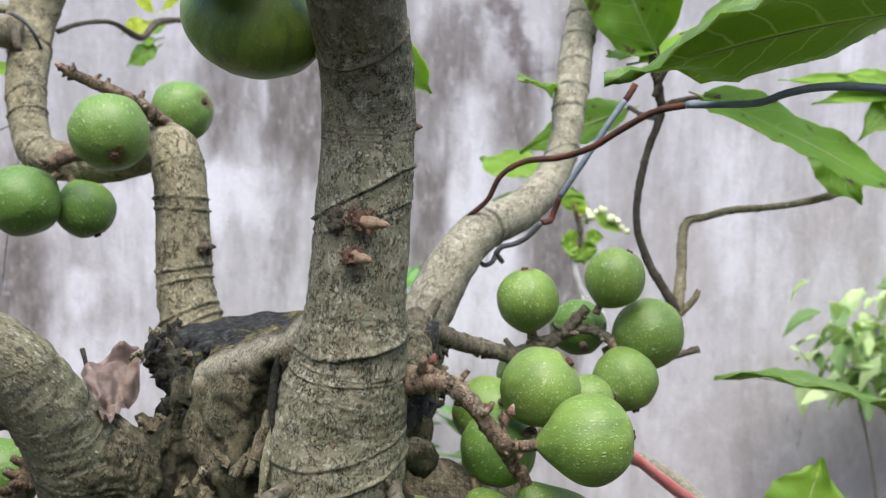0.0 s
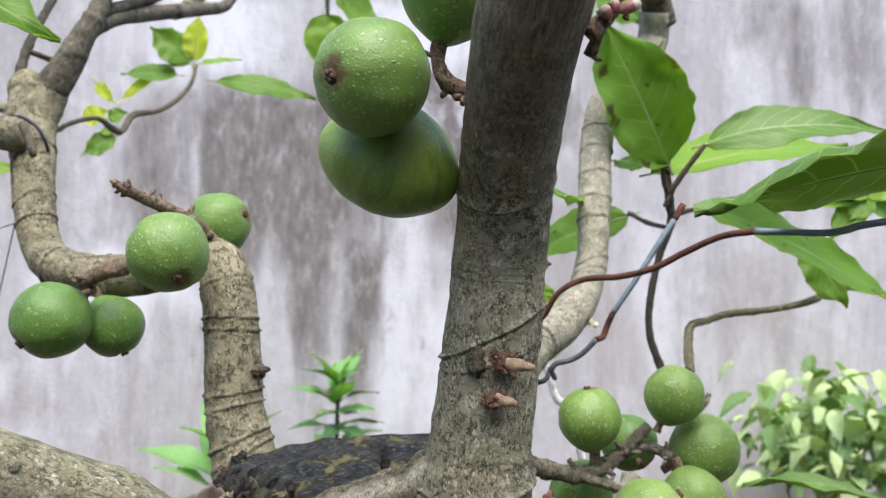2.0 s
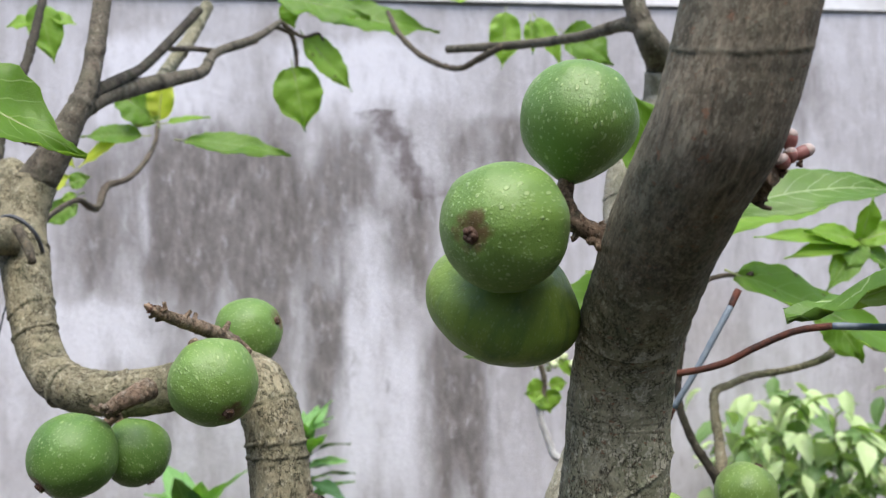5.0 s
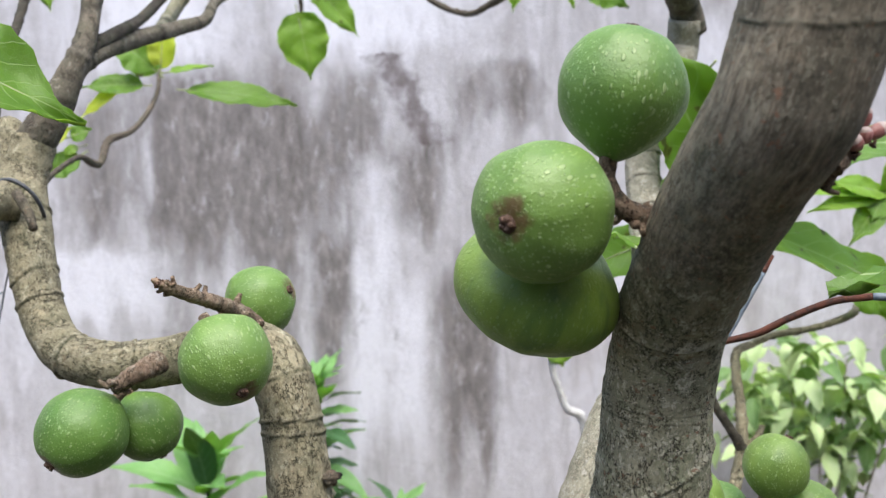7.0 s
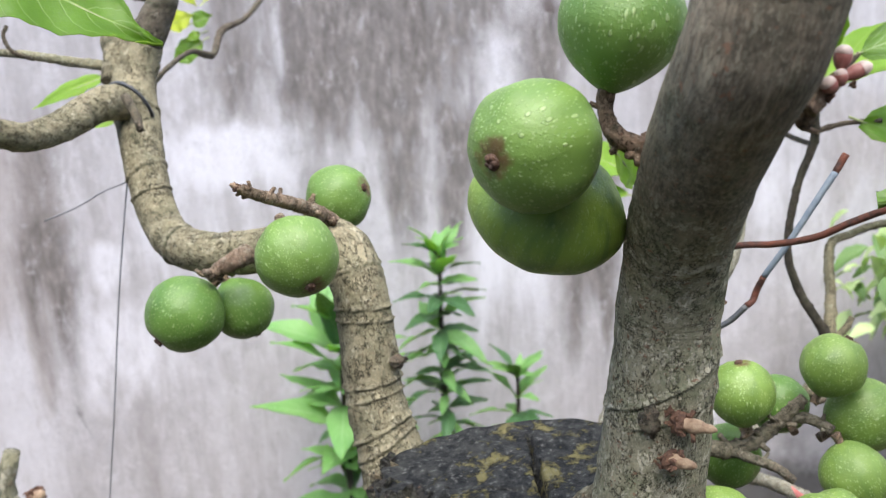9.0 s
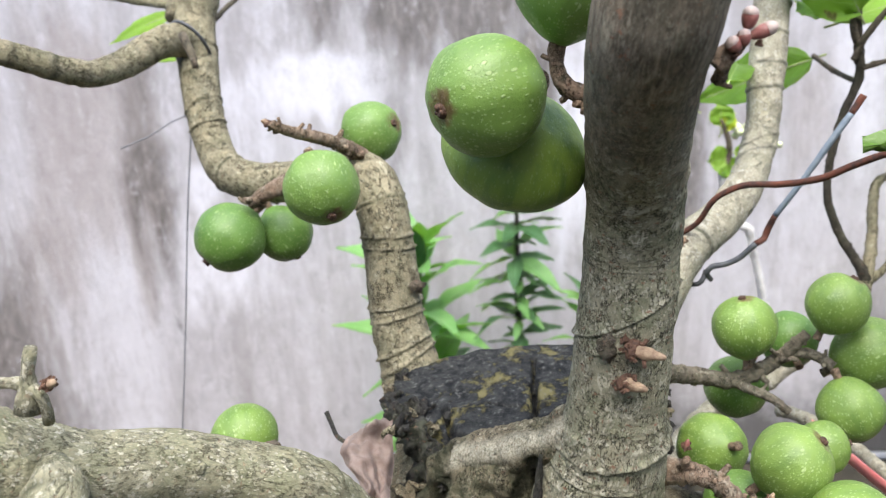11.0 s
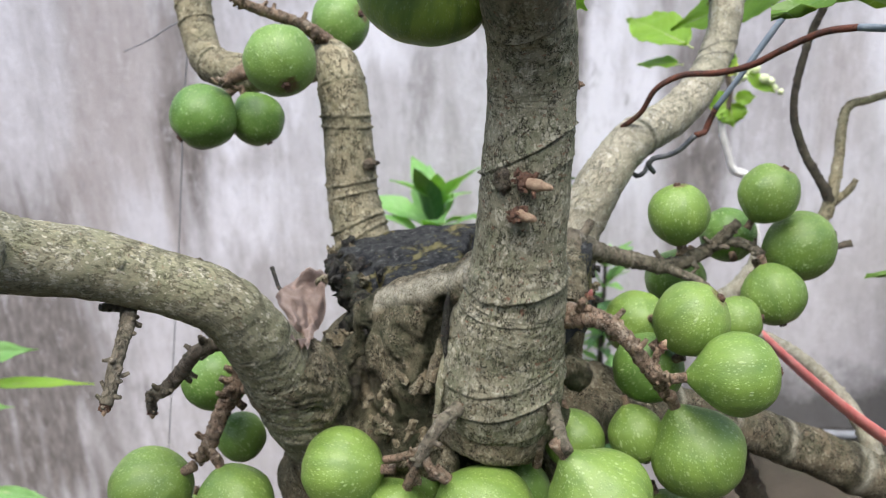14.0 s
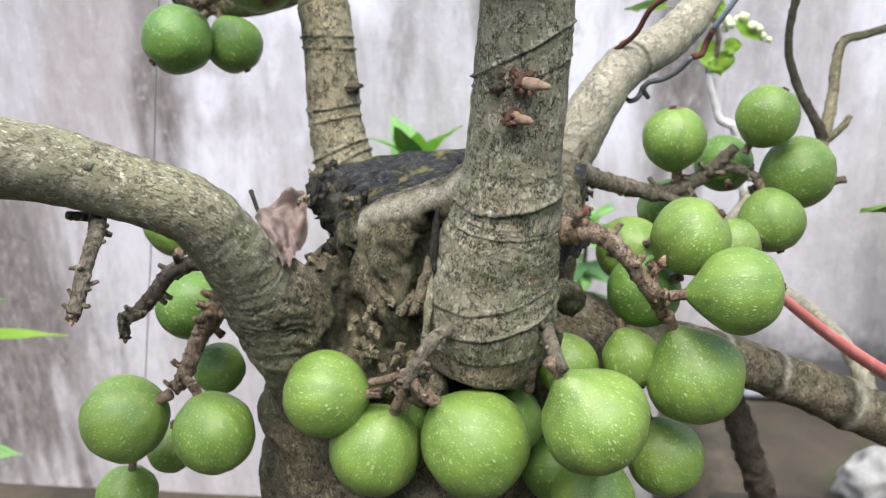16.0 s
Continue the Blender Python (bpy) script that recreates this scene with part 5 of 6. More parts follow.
STALK_B_MID = [(-0.094, 0.368, 0.930, 0.0031), (-0.097, 0.370, 0.921, 0.0026), (-0.100, 0.373, 0.914, 0.0026)]
STALK_B_RIGHT = [(-0.091, 0.368, 0.936, 0.0029), (-0.086, 0.368, 0.926, 0.0026), (-0.079, 0.370, 0.919, 0.0024)]
STALK_B_FOUR = [(-0.026, 0.405, 0.951, 0.0050), (-0.022, 0.385, 0.950, 0.0041), (-0.019, 0.370, 0.948, 0.0037), (-0.015, 0.360, 0.946, 0.0029)]
STALK_B_SEVEN = [(-0.032, 0.410, 0.942, 0.0042), (-0.032, 0.400, 0.930, 0.0042), (-0.033, 0.405, 0.910, 0.0031)]
STALK_L = [(-0.198, 0.430, 0.959, 0.0080), (-0.207, 0.425, 0.952, 0.0073), (-0.215, 0.420, 0.942, 0.0065), (-0.222, 0.415, 0.929, 0.0058), (-0.227, 0.410, 0.917, 0.0054), (-0.231, 0.405, 0.907, 0.0051), (-0.234, 0.400, 0.906, 0.0036)]
STALK_L_SIDE = [(-0.229, 0.406, 0.909, 0.0036), (-0.221, 0.400, 0.906, 0.0032), (-0.217, 0.395, 0.902, 0.0029)]
TWIG_HANG = [(-0.229, 0.345, 1.028, 0.0046), (-0.223, 0.330, 1.021, 0.0041), (-0.219, 0.315, 1.016, 0.0036), (-0.218, 0.305, 1.009, 0.0036), (-0.218, 0.300, 1.002, 0.0035), (-0.219, 0.296, 0.996, 0.0035)]
TWIG_HANG_SIDE = [(-0.228, 0.343, 1.024, 0.0028), (-0.235, 0.340, 1.025, 0.0025), (-0.239, 0.335, 1.027, 0.0021)]
TWIG_GNARL = [(-0.199, 0.400, 0.982, 0.0039), (-0.209, 0.392, 0.984, 0.0036), (-0.220, 0.387, 0.980, 0.0035), (-0.229, 0.385, 0.969, 0.0033), (-0.239, 0.385, 0.959, 0.0033), (-0.248, 0.385, 0.954, 0.0027), (-0.249, 0.385, 0.945, 0.0024)]
TWIG_K_TIP = [(-0.193, 0.600, 1.133, 0.0051), (-0.200, 0.580, 1.144, 0.0039), (-0.211, 0.565, 1.152, 0.0034), (-0.225, 0.550, 1.159, 0.0030), (-0.236, 0.543, 1.165, 0.0026), (-0.239, 0.541, 1.167, 0.0016)]
STALK_K_LOW = [(-0.249, 0.600, 1.117, 0.0059), (-0.258, 0.590, 1.114, 0.0047), (-0.268, 0.590, 1.109, 0.0040), (-0.274, 0.590, 1.105, 0.0033)]
STALK_U = [(-0.048, 0.360, 1.191, 0.0061), (-0.056, 0.357, 1.193, 0.0048), (-0.062, 0.356, 1.196, 0.0040), (-0.066, 0.357, 1.201, 0.0036), (-0.067, 0.358, 1.206, 0.0032), (-0.068, 0.358, 1.211, 0.0026), (-0.067, 0.358, 1.215, 0.0024), (-0.066, 0.359, 1.220, 0.0018)]
STALK_BUDS = [(-0.016, 0.315, 1.200, 0.0028), (-0.014, 0.310, 1.207, 0.0020), (-0.012, 0.306, 1.211, 0.0018)]
P_UP_TWIG = [(-0.259, 0.282, 1.102, 0.0049), (-0.257, 0.282, 1.111, 0.0032), (-0.256, 0.282, 1.117, 0.0022), (-0.253, 0.282, 1.126, 0.0022)]
P_UP_SIDE = [(-0.271, 0.282, 1.113, 0.0020), (-0.264, 0.282, 1.113, 0.0020), (-0.258, 0.282, 1.112, 0.0024), (-0.253, 0.281, 1.109, 0.0020), (-0.252, 0.282, 1.104, 0.0020), (-0.254, 0.285, 1.096, 0.0021)]
P_FORK = [(-0.258, 0.288, 1.077, 0.0055), (-0.247, 0.270, 1.075, 0.0108), (-0.244, 0.258, 1.071, 0.0104), (-0.246, 0.245, 1.063, 0.0096), (-0.250, 0.230, 1.053, 0.0093)]
P_BUD = [(-0.255, 0.281, 1.111, 0.0016), (-0.250, 0.280, 1.112, 0.0016), (-0.248, 0.279, 1.113, 0.0016)]

part("branch", tube(P_FORK, 32, 0.003, [(0.9, 0.0018, 0.1, 0, 0), (1.3, 0.0016, 0.08, 0, 0)], 0.09, 0.08, 5), BARK_PALE, fig_tree)
LIMB_ROWS = [
    (KNOB_LIMB, BARK_BRANCH, 28), (LIMB_UP, BARK_LIMB, 40), (LIMB_FORK, BARK_LIMB, 24), (LIMB_DARK, BARK_TWIG_DARK, 12), (LIMB_PALE, BARK_PALE, 14), (LIMB_THIN, BARK_TWIG, 10),
    (STUB_FRONT, BARK_TWIG, 12), (STUB_BACK, BARK_BRANCH, 20), (N_TOP_TWIG, BARK_LIMB, 20), (N_TOP_UP, BARK_LIMB, 18), (Q_BRANCH, BARK_TRUNK, 36), (P_UP_TWIG, BARK_PALE, 14), (P_UP_SIDE, BARK_PALE, 12),
]
for i, (rows, mat, n) in enumerate(LIMB_ROWS):
    part("limb", tube(rows, n, 0.004, [(k + 0.5, 0.04 * rows[0][3] + 0.0003, 0.12, 0.05, i) for k in range(len(rows) - 1)], 0.07, 0.10, 30 + i), mat, fig_tree)
for i, (rows, mat) in enumerate([(HANG_STALK, BARK_TWIG), (HANG_STALK_B, BARK_TWIG), (LEFT_TWIG, BARK_TWIG), (LEFT_DARK_TWIG, BARK_TWIG_DARK), (LEFT_SHORT_TWIG, BARK_TWIG), (LEFT_BARE_TWIG, BARK_PALE), (LEFT_HOOK, BARK_TWIG),
                                 (N_TOP_CURL, BARK_TWIG), (RIGHT_TWIG_A, BARK_TWIG_DARK), (RIGHT_TWIG_B, BARK_BRANCH), (RIGHT_TWIG_STUB, BARK_BRANCH), (RIGHT_TWIG_END, BARK_TWIG), (RIGHT_STEM_LOW, BARK_SMOOTH), (WHITE_TWIG, BARK_WHITE), (WHITE_TWIG_TOP, BARK_TWIG),
                                 (PETIOLE_W1, BARK_TWIG), (PETIOLE_W2, BARK_TWIG), (PETIOLE_W4, BARK_TWIG), (PETIOLE_W5, BARK_TWIG), (LOW_ROD, BARK_SMOOTH), (LOW_SHOOT, BARK_TWIG)]):
    part("twig", tube(rows, 12, 0.003, (), 0.16, 0.55, 60 + i), mat, fig_tree)
for i, rows in enumerate([STALK_S, STALK_R, STALK_R_SIDE, STALK_R_LOW, STALK_R_UP, STALK_S_SIDE, STALK_S_BUD, STALK_B, STALK_B_LEFT, STALK_B_MID, STALK_B_RIGHT, STALK_B_FOUR, STALK_B_SEVEN, STALK_L, STALK_L_SIDE,
                          TWIG_HANG, TWIG_HANG_SIDE, TWIG_GNARL, TWIG_K_TIP, STALK_K_LOW, STALK_U, STALK_BUDS]):
    mat = BARK_LIMB if i in (1, 2, 3, 7, 11, 15, 16) else (BARK_TWIG if i == 17 else BARK_RED)
    rows = [(x, y, z, (1.2 if i in (17, 18, 19) else 0.86) * r) for x, y, z, r in rows]
    bm = tube(rows, 18, 0.0016, [(k * 0.5 + 0.3, 0.12 * rows[0][3], 0.07, 0.1, i + k) for k in range(2 * len(rows) - 3)], 0.12, 0.25, 90 + i)
    rng = random.Random(i)
    for k in range(len(rows) - 1):
        a, b = Vector(rows[k]), Vector(rows[k + 1])
        q = a.lerp(b, rng.random())
        off = Vector((rng.uniform(-1, 1), rng.uniform(-1, 0.3), rng.uniform(-1, 1))).normalized() * q[3]
        blob(q.to_3d() + off, q[3] * rng.uniform(0.25, 0.5), (1, 1, 1), 0.6, k, bm, 2)
    for k in range(len(rows) * (3 if i in (15, 17, 13, 18) else 1)):
        n = rng.randrange(len(rows) - 1)
        q = Vector(rows[n]).lerp(Vector(rows[n + 1]), rng.random())
        out = Vector((rng.uniform(-1, 1), rng.uniform(-1, 0.4), rng.uniform(-0.8, 0.8))).normalized()
        s, r = q.to_3d() + out * q[3] * 0.6, q[3]
        tube([(*s, 0.45 * r), (*(s + out * r * 0.8), 0.38 * r), (*(s + out * r * rng.uniform(1.2, 1.8) + Vector((0, 0, 0.3 * r))), 0.30 * r)], 8, 0.0012, (), 0.3, 0.4, k, bm)
    part("fruit_stalk" if i not in (15, 16, 17) else "twig", bm, mat, fig_tree)


def fig_mesh(r, neck, flat, seed):
    bm = bmesh.new()
    rows, seg = 36, 56
    grid = []
    for i in range(1, rows):
        th = math.pi * i / rows
        n = math.exp(-(th / 0.42) ** 2)
        e = math.exp(-((math.pi - th) / 0.22) ** 2)
        loop = []
        for k in range(seg):
            a = math.tau * k / seg
            d = Vector((math.sin(th) * math.cos(a), math.sin(th) * math.sin(a), math.cos(th)))
            w = 1 + 0.045 * noise.noise(d * 1.3 + Vector((seed, 0, 0))) + 0.008 * math.sin(9 * a + seed) * math.sin(th) + 0.012 * noise.noise(d * 4 + Vector((0, seed, 0)))
            rad = r * math.sin(th) * w * (1 - 0.30 * min(1, neck / r * 1.6) * math.exp(-(th / 0.8) ** 2))
            z = r * flat * math.cos(th) * w + neck * n + 0.07 * r * e
            loop.append(bm.verts.new((rad * math.cos(a), rad * math.sin(a), z)))
        grid.append(loop)
    for a, b in zip(grid, grid[1:]):
        for k in range(seg):
            bm.faces.new((a[k], b[k], b[(k + 1) % seg], a[(k + 1) % seg]))
    bm.faces.new(grid[0])
    bm.faces.new(grid[-1][::-1])
    return bm


def add_fig(center, r, stalk, neck=0.12, flat=1.0, mat=None, turn=0.0):
    """A fig round center whose stalk leaves it in that direction; the eye is opposite."""
    seed = 7.3 * center[0] + 91 * center[2] + 13 * center[1]
    m = towards(stalk, center, turn)
    ob = part("fig", fig_mesh(r, neck * r, flat, seed), mat or FIG_LIGHT, fig_tree, "unripe deep green fig" if mat == FIG_DARK else "broad ribbed green fig" if mat == FIG_RIBBED else "light green fig with pale flecks", m)
    top = r * flat + neck * r
    bm = tube([(0, 0, top - 0.10 * r, 0.13 * r), (0, 0, top + 0.05 * r, 0.12 * r), (0.03 * r, 0, top + 0.30 * r, 0.13 * r)], 12, 0.001, (), 0.15, 0.2, seed)
    part("stalk", bm, BARK_RED, ob, "", m)
    z = -r * flat * 0.955
    bm = blob((0, 0, z), 0.12 * r, (1.1, 1.1, 0.55), 0.3, seed)
    for k in range(5):
        a = math.tau * k / 5 + seed
        blob((0.07 * r * math.cos(a), 0.07 * r * math.sin(a), z - 0.05 * r), 0.055 * r, (1, 1, 0.8), 0.5, k, bm, 1)
    part("fig_eye", bm, OSTIOLE, ob, "", m)
    return ob


D = FIG_DARK
# beside the leaning stem
add_fig((-0.0941, 0.3473, 1.1962), 0.0232, (0.72, 0.66, 0.13), 0.05, 0.98, D)
add_fig((-0.0608, 0.3582, 1.2362), 0.0222, (-0.20, 0.05, -1.0), 0.13, 0.97, D)
add_fig((-0.0844, 0.3880, 1.1680), 0.0316, (0.30, -0.42, 0.86), 0.10, 0.74, FIG_RIBBED)
# on the crooked branch
add_fig((-0.2074, 0.5327, 1.1263), 0.0241, (-0.35, 0.67, 0.65), 0.04, 0.97, D)
add_fig((-0.1903, 0.6268, 1.1463), 0.0224, (-0.7, 0.3, -0.25), 0.04, 0.95, D)
add_fig((-0.2916, 0.5896, 1.0818), 0.0251, (0.66, 0.45, 0.60), 0.05, 0.97, D)
add_fig((-0.2618, 0.6219, 1.0746), 0.0213, (-0.4, 0.0, 0.9), 0.08, 0.98, D)
# right cluster, behind
add_fig((0.0550, 0.5479, 1.0190), 0.0204, (0.1, 0.0, -1.0), 0.08)
add_fig((0.1113, 0.5456, 1.0335), 0.0195, (-0.45, 0.0, -0.85), 0.06)
add_fig((0.1359, 0.5550, 0.9952), 0.0234, (-0.9, -0.1, -0.35), 0.08)
add_fig((0.1135, 0.5207, 0.9724), 0.0200, (-0.3, 0.3, 0.9), 0.05)
add_fig((0.0945, 0.5850, 0.9940), 0.0195, (0.0, -0.7, -0.3), 0.05, mat=D)
add_fig((0.0590, 0.5800, 0.9620), 0.0215, (0.3, -0.3, 0.9), 0.05, mat=D)
# right cluster, in front
add_fig((0.0499, 0.4262, 0.9920), 0.0203, (-0.7, 0.1, -0.65), 0.08)
add_fig((0.0700, 0.3969, 0.9738), 0.0218, (-0.97, -0.05, -0.08), 0.26, 0.98)
add_fig((0.0555, 0.4150, 0.9170), 0.0262, (-0.42, -0.1, 0.9), 0.30, 0.98)
add_fig((0.0294, 0.4450, 0.9535), 0.0206, (0.5, -0.5, 0.45), 0.08, mat=D)
add_fig((0.0270, 0.5054, 0.9566), 0.0215, (0.2, -0.5, 0.3), 0.08)
add_fig((0.0840, 0.4811, 0.9693), 0.0155, (-0.8, 0.1, -0.2), 0.08)
# below the stem
add_fig((-0.1400, 0.3850, 0.9140), 0.0230, (0.96, -0.2, 0.16), 0.10)
add_fig((-0.1150, 0.3850, 0.8810), 0.0250, (0.42, -0.1, 0.9), 0.14)
add_fig((-0.0600, 0.3820, 0.8900), 0.0288, (-0.62, -0.1, 0.75), 0.12)
add_fig((0.0010, 0.3700, 0.9130), 0.0275, (-0.55, -0.1, 0.82), 0.32, 0.92)
add_fig((0.0450, 0.4300, 0.8570), 0.0222, (-0.4, 0.1, 0.9), 0.10)
add_fig((0.0230, 0.4250, 0.9210), 0.0165, (-0.3, 0.3, 0.8), 0.10)
add_fig((-0.0460, 0.4200, 0.8820), 0.0210, (0.1, -0.1, 1.0), 0.12, mat=D)
add_fig((0.0030, 0.4050, 0.8430), 0.0240, (0.0, 0.2, 1.0), 0.10)
add_fig((-0.0190, 0.4350, 0.8420), 0.0190, (0.1, 0.1, 1.0), 0.10, mat=D)
add_fig((-0.0120, 0.4250, 0.9160), 0.0175, (-0.3, 0.0, 1.0), 0.14)
add_fig((-0.0985, 0.4100, 0.8880), 0.0100, (-0.1, -0.2, 1.0), 0.2, 1.3, D)
# under the thick branch
add_fig((-0.2630, 0.3950, 0.8870), 0.0248, (0.85, 0.0, 0.5), 0.06)
add_fig((-0.2070, 0.3880, 0.8850), 0.0226, (-0.35, 0.1, 0.93), 0.08)
add_fig((-0.2288, 0.4531, 0.8912), 0.0163, (-0.5, -0.3, 0.8), 0.08, mat=D)
add_fig((-0.2352, 0.4389, 0.9399), 0.0206, (0.6, -0.3, -0.4), 0.06, mat=D)
add_fig((-0.2690, 0.5050, 0.9700), 0.0218, (0.3, -0.75, -0.5), 0.06)
add_fig((-0.2620, 0.4400, 0.8390), 0.0150, (0.2, 0.0, 1.0), 0.08)
add_fig((-0.2850, 0.4200, 0.8170), 0.0190, (0.3, 0.0, 1.0), 0.08)
add_fig((-0.2670, 0.4000, 0.7970), 0.0190, (0.3, 0.0, 1.0), 0.08)


def add_bud(loc, direction, r, long, base_mat, tip_mat):
    """A rosette of torn scales with a bent pointed tip growing out of it."""
    m = towards(direction, loc)
    rng = random.Random(round(loc[2] * 9999))
    bm = blob((0, 0, 0.10 * long), r * 0.9, (1, 1, 0.9), 0.5, loc[0] * 900, None, 2)
    for k in range(14):
        a, up = rng.uniform(0, math.tau), rng.uniform(-0.2, 0.5)
        turn = Matrix.Translation((0.8 * r * math.cos(a), 0.8 * r * math.sin(a), up * long)) @ Euler((rng.uniform(-1.3, 1.3), rng.uniform(-1.3, 1.3), a)).to_matrix().to_4x4()
        piece = flake(r * rng.uniform(0.35, 0.75), k)
        piece.transform(turn)
        me = bpy.data.meshes.new("scale")
        piece.to_mesh(me)
        piece.free()
        bm.from_mesh(me)
        bpy.data.meshes.remove(me)
    ob = part("bud", bm, base_mat, fig_tree, "", m, smooth=False)
    bm = tube([(0, 0, 0.15 * long, r * 0.62), (0.02 * long, 0, 0.48 * long, r * 0.58), (0.06 * long, 0, 0.78 * long, r * 0.42), (0.09 * long, 0, 0.94 * long, r * 0.26), (0.075 * long, 0, 1.0 * long, r * 0.12)], 14, 0.0006, (), 0.30, 0.35, loc[0] * 500)
    part("bud_tip", bm, tip_mat, ob, "", m)
    return ob


add_bud((-0.0385, 0.3745, 1.0800), (0.86, -0.50, -0.12), 0.0050, 0.0165, BUD_BROWN, BUD_TAN)
add_bud((-0.0420, 0.3750, 1.0640), (0.80, -0.60, -0.10), 0.0044, 0.0125, BUD_BROWN, BUD_TAN)
add_bud((-0.0135, 0.396, 1.122), (1.0, -0.1, 0.0), 0.0020, 0.0040, BARK_RED, BARK_RED)
part("knot", blob((-0.0475, 0.3775, 1.0800), 0.0052, (0.85, 0.7, 1.15), 0.6, 3, None, 3, 1.6), BARK_TWIG, fig_tree)


def flower_bud(foot, tip, r):
    """A smooth egg-shaped bud: dusky pink cup, white tip."""
    foot, tip = Vector(foot), Vector(tip)
    long = (tip - foot).length
    m = towards(tip - foot, foot)
    ob = part("flower_bud", tube([(0, 0, -0.15 * long, 0.35 * r), (0, 0, 0.05 * long, 0.75 * r), (0, 0, 0.35 * long, r), (0, 0, 0.62 * long, 0.98 * r)], 20, 0.0004, (), 0.05, 0, r * 9e4), BUD_PINK, fig_tree, "", m)
    part("bud_tip", tube([(0, 0, 0.56 * long, 0.985 * r), (0, 0, 0.75 * long, 0.95 * r), (0, 0, 0.90 * long, 0.70 * r), (0, 0, 0.98 * long, 0.38 * r), (0, 0, 1.0 * long, 0.08 * r)], 20, 0.0004, (), 0.04, 0, r * 7e4), BUD_WHITE, ob, "", m)
    return ob


flower_bud((-0.0090, 0.3063, 1.2173), (-0.0078, 0.3063, 1.2235), 0.0026)
flower_bud((-0.0125, 0.3030, 1.2109), (-0.0158, 0.3020, 1.2141), 0.0024)
flower_bud((-0.0073, 0.3063, 1.2144), (0.0002, 0.3063, 1.2173), 0.0023)
flower_bud((-0.0107, 0.3020, 1.2124), (-0.0112, 0.3020, 1.2168), 0.0019)
part("fruit_stalk", tube([(*(-0.0189, 0.3063, 1.2055), 0.0034), (*(-0.0149, 0.3063, 1.2094), 0.0030), (*(-0.0111, 0.3063, 1.2127), 0.0024), (*(-0.0086, 0.3063, 1.2155), 0.0016)], 12, 0.001, (), 0.25, 0.3, 9), BARK_RED, fig_tree)
for i, c in enumerate(((-0.0115, 0.3030, 1.2146), (-0.0056, 0.3063, 1.2120), (-0.0133, 0.3040, 1.2090))):
    part("bract", flake(0.0028, i + 3), BUD_BROWN, fig_tree, "", Matrix.Translation(c) @ Euler((0.5 + i, 0.4 * i, i)).to_matrix().to_4x4(), smooth=False)
for rows in (STALK_S_BUD, TWIG_HANG, TWIG_GNARL, TWIG_K_TIP, P_BUD):
    a, b = Vector(rows[-2]).to_3d(), Vector(rows[-1]).to_3d()
    add_bud(b, b - a, 0.0026, 0.0050, BUD_BROWN, BUD_TAN)
add_bud((-0.005, 0.419, 1.006), (0.1, -0.2, 1), 0.0024, 0.005, BUD_BROWN, BUD_PINK)
for k, (x, z, r) in enumerate([(0.204, 1.046, 0.0070), (0.203, 1.034, 0.0051), (0.209, 1.040, 0.0058), (0.225, 1.050, 0.0070), (0.219, 1.047, 0.0051), (0.237, 1.038, 0.0070), (0.246, 1.034, 0.0064), (0.253, 1.025, 0.0051), (0.259, 1.020, 0.0045)]):
    c = Vector((x, 1.2 + 0.006 * math.sin(k * 2.1), z))
    part("flower", blob(c, r, (1, 0.7, 0.9), 0.45, k, None, 2, 1.5), BUD_CREAM, fig_tree, "small cream-white flower")

add_leaf(fig_tree, (-0.364, 0.500, 1.301), (-0.266, 0.523, 1.247), 0.0292, 0.50, "mid", 0.04)
add_leaf(fig_tree, (0.266, 0.416, 1.184), (0.087, 0.455, 1.148), 0.0540, -0.42, "dark", 0.14)
add_leaf(fig_tree, (0.179, 0.727, 1.204), (0.104, 0.690, 1.324), 0.0386, 0.90, "mid", 0.12, spotted=True)
add_leaf(fig_tree, (0.208, 0.715, 1.220), (0.361, 0.700, 1.228), 0.0227, 0.55, "dark", 0.50)
add_leaf(fig_tree, (0.168, 0.740, 1.196), (0.425, 0.850, 1.240), 0.0270, 0.40, "light", 0.12)
add_leaf(fig_tree, (0.177, 0.740, 1.202), (0.152, 0.800, 1.214), 0.0188, 0.60, "mid", 0.12)
add_leaf(fig_tree, (0.178, 0.827, 1.162), (0.079, 0.870, 1.122), 0.0246, 0.60, "dark", 0.12, spotted=True)
add_leaf(fig_tree, (0.220, 0.730, 1.166), (0.426, 0.750, 1.069), 0.0301, 0.50, "dark", 0.12, spotted=True)
add_leaf(fig_tree, (0.350, 0.800, 1.135), (0.394, 0.800, 1.072), 0.0256, 0.80, "mid", 0.12)
add_leaf(fig_tree, (0.512, 0.950, 1.193), (0.362, 0.930, 1.202), 0.0118, 0.60, "light", 0.12)
add_leaf(fig_tree, (0.512, 0.950, 1.193), (0.400, 0.930, 1.177), 0.0119, 0.60, "light", 0.12)
add_leaf(fig_tree, (0.512, 0.950, 1.193), (0.427, 0.930, 1.208), 0.0158, 0.60, "light", 0.12)
add_leaf(fig_tree, (0.512, 0.950, 1.193), (0.479, 0.930, 1.162), 0.0166, 0.60, "mid", 0.12)
add_leaf(fig_tree, (0.512, 0.950, 1.193), (0.520, 0.930, 1.247), 0.0166, 0.60, "light", 0.12)
add_leaf(fig_tree, (0.512, 0.950, 1.193), (0.562, 0.930, 1.208), 0.0166, 0.60, "light", 0.12)
add_leaf(fig_tree, (0.512, 0.950, 1.193), (0.451, 0.930, 1.136), 0.0172, 0.60, "mid", 0.12)
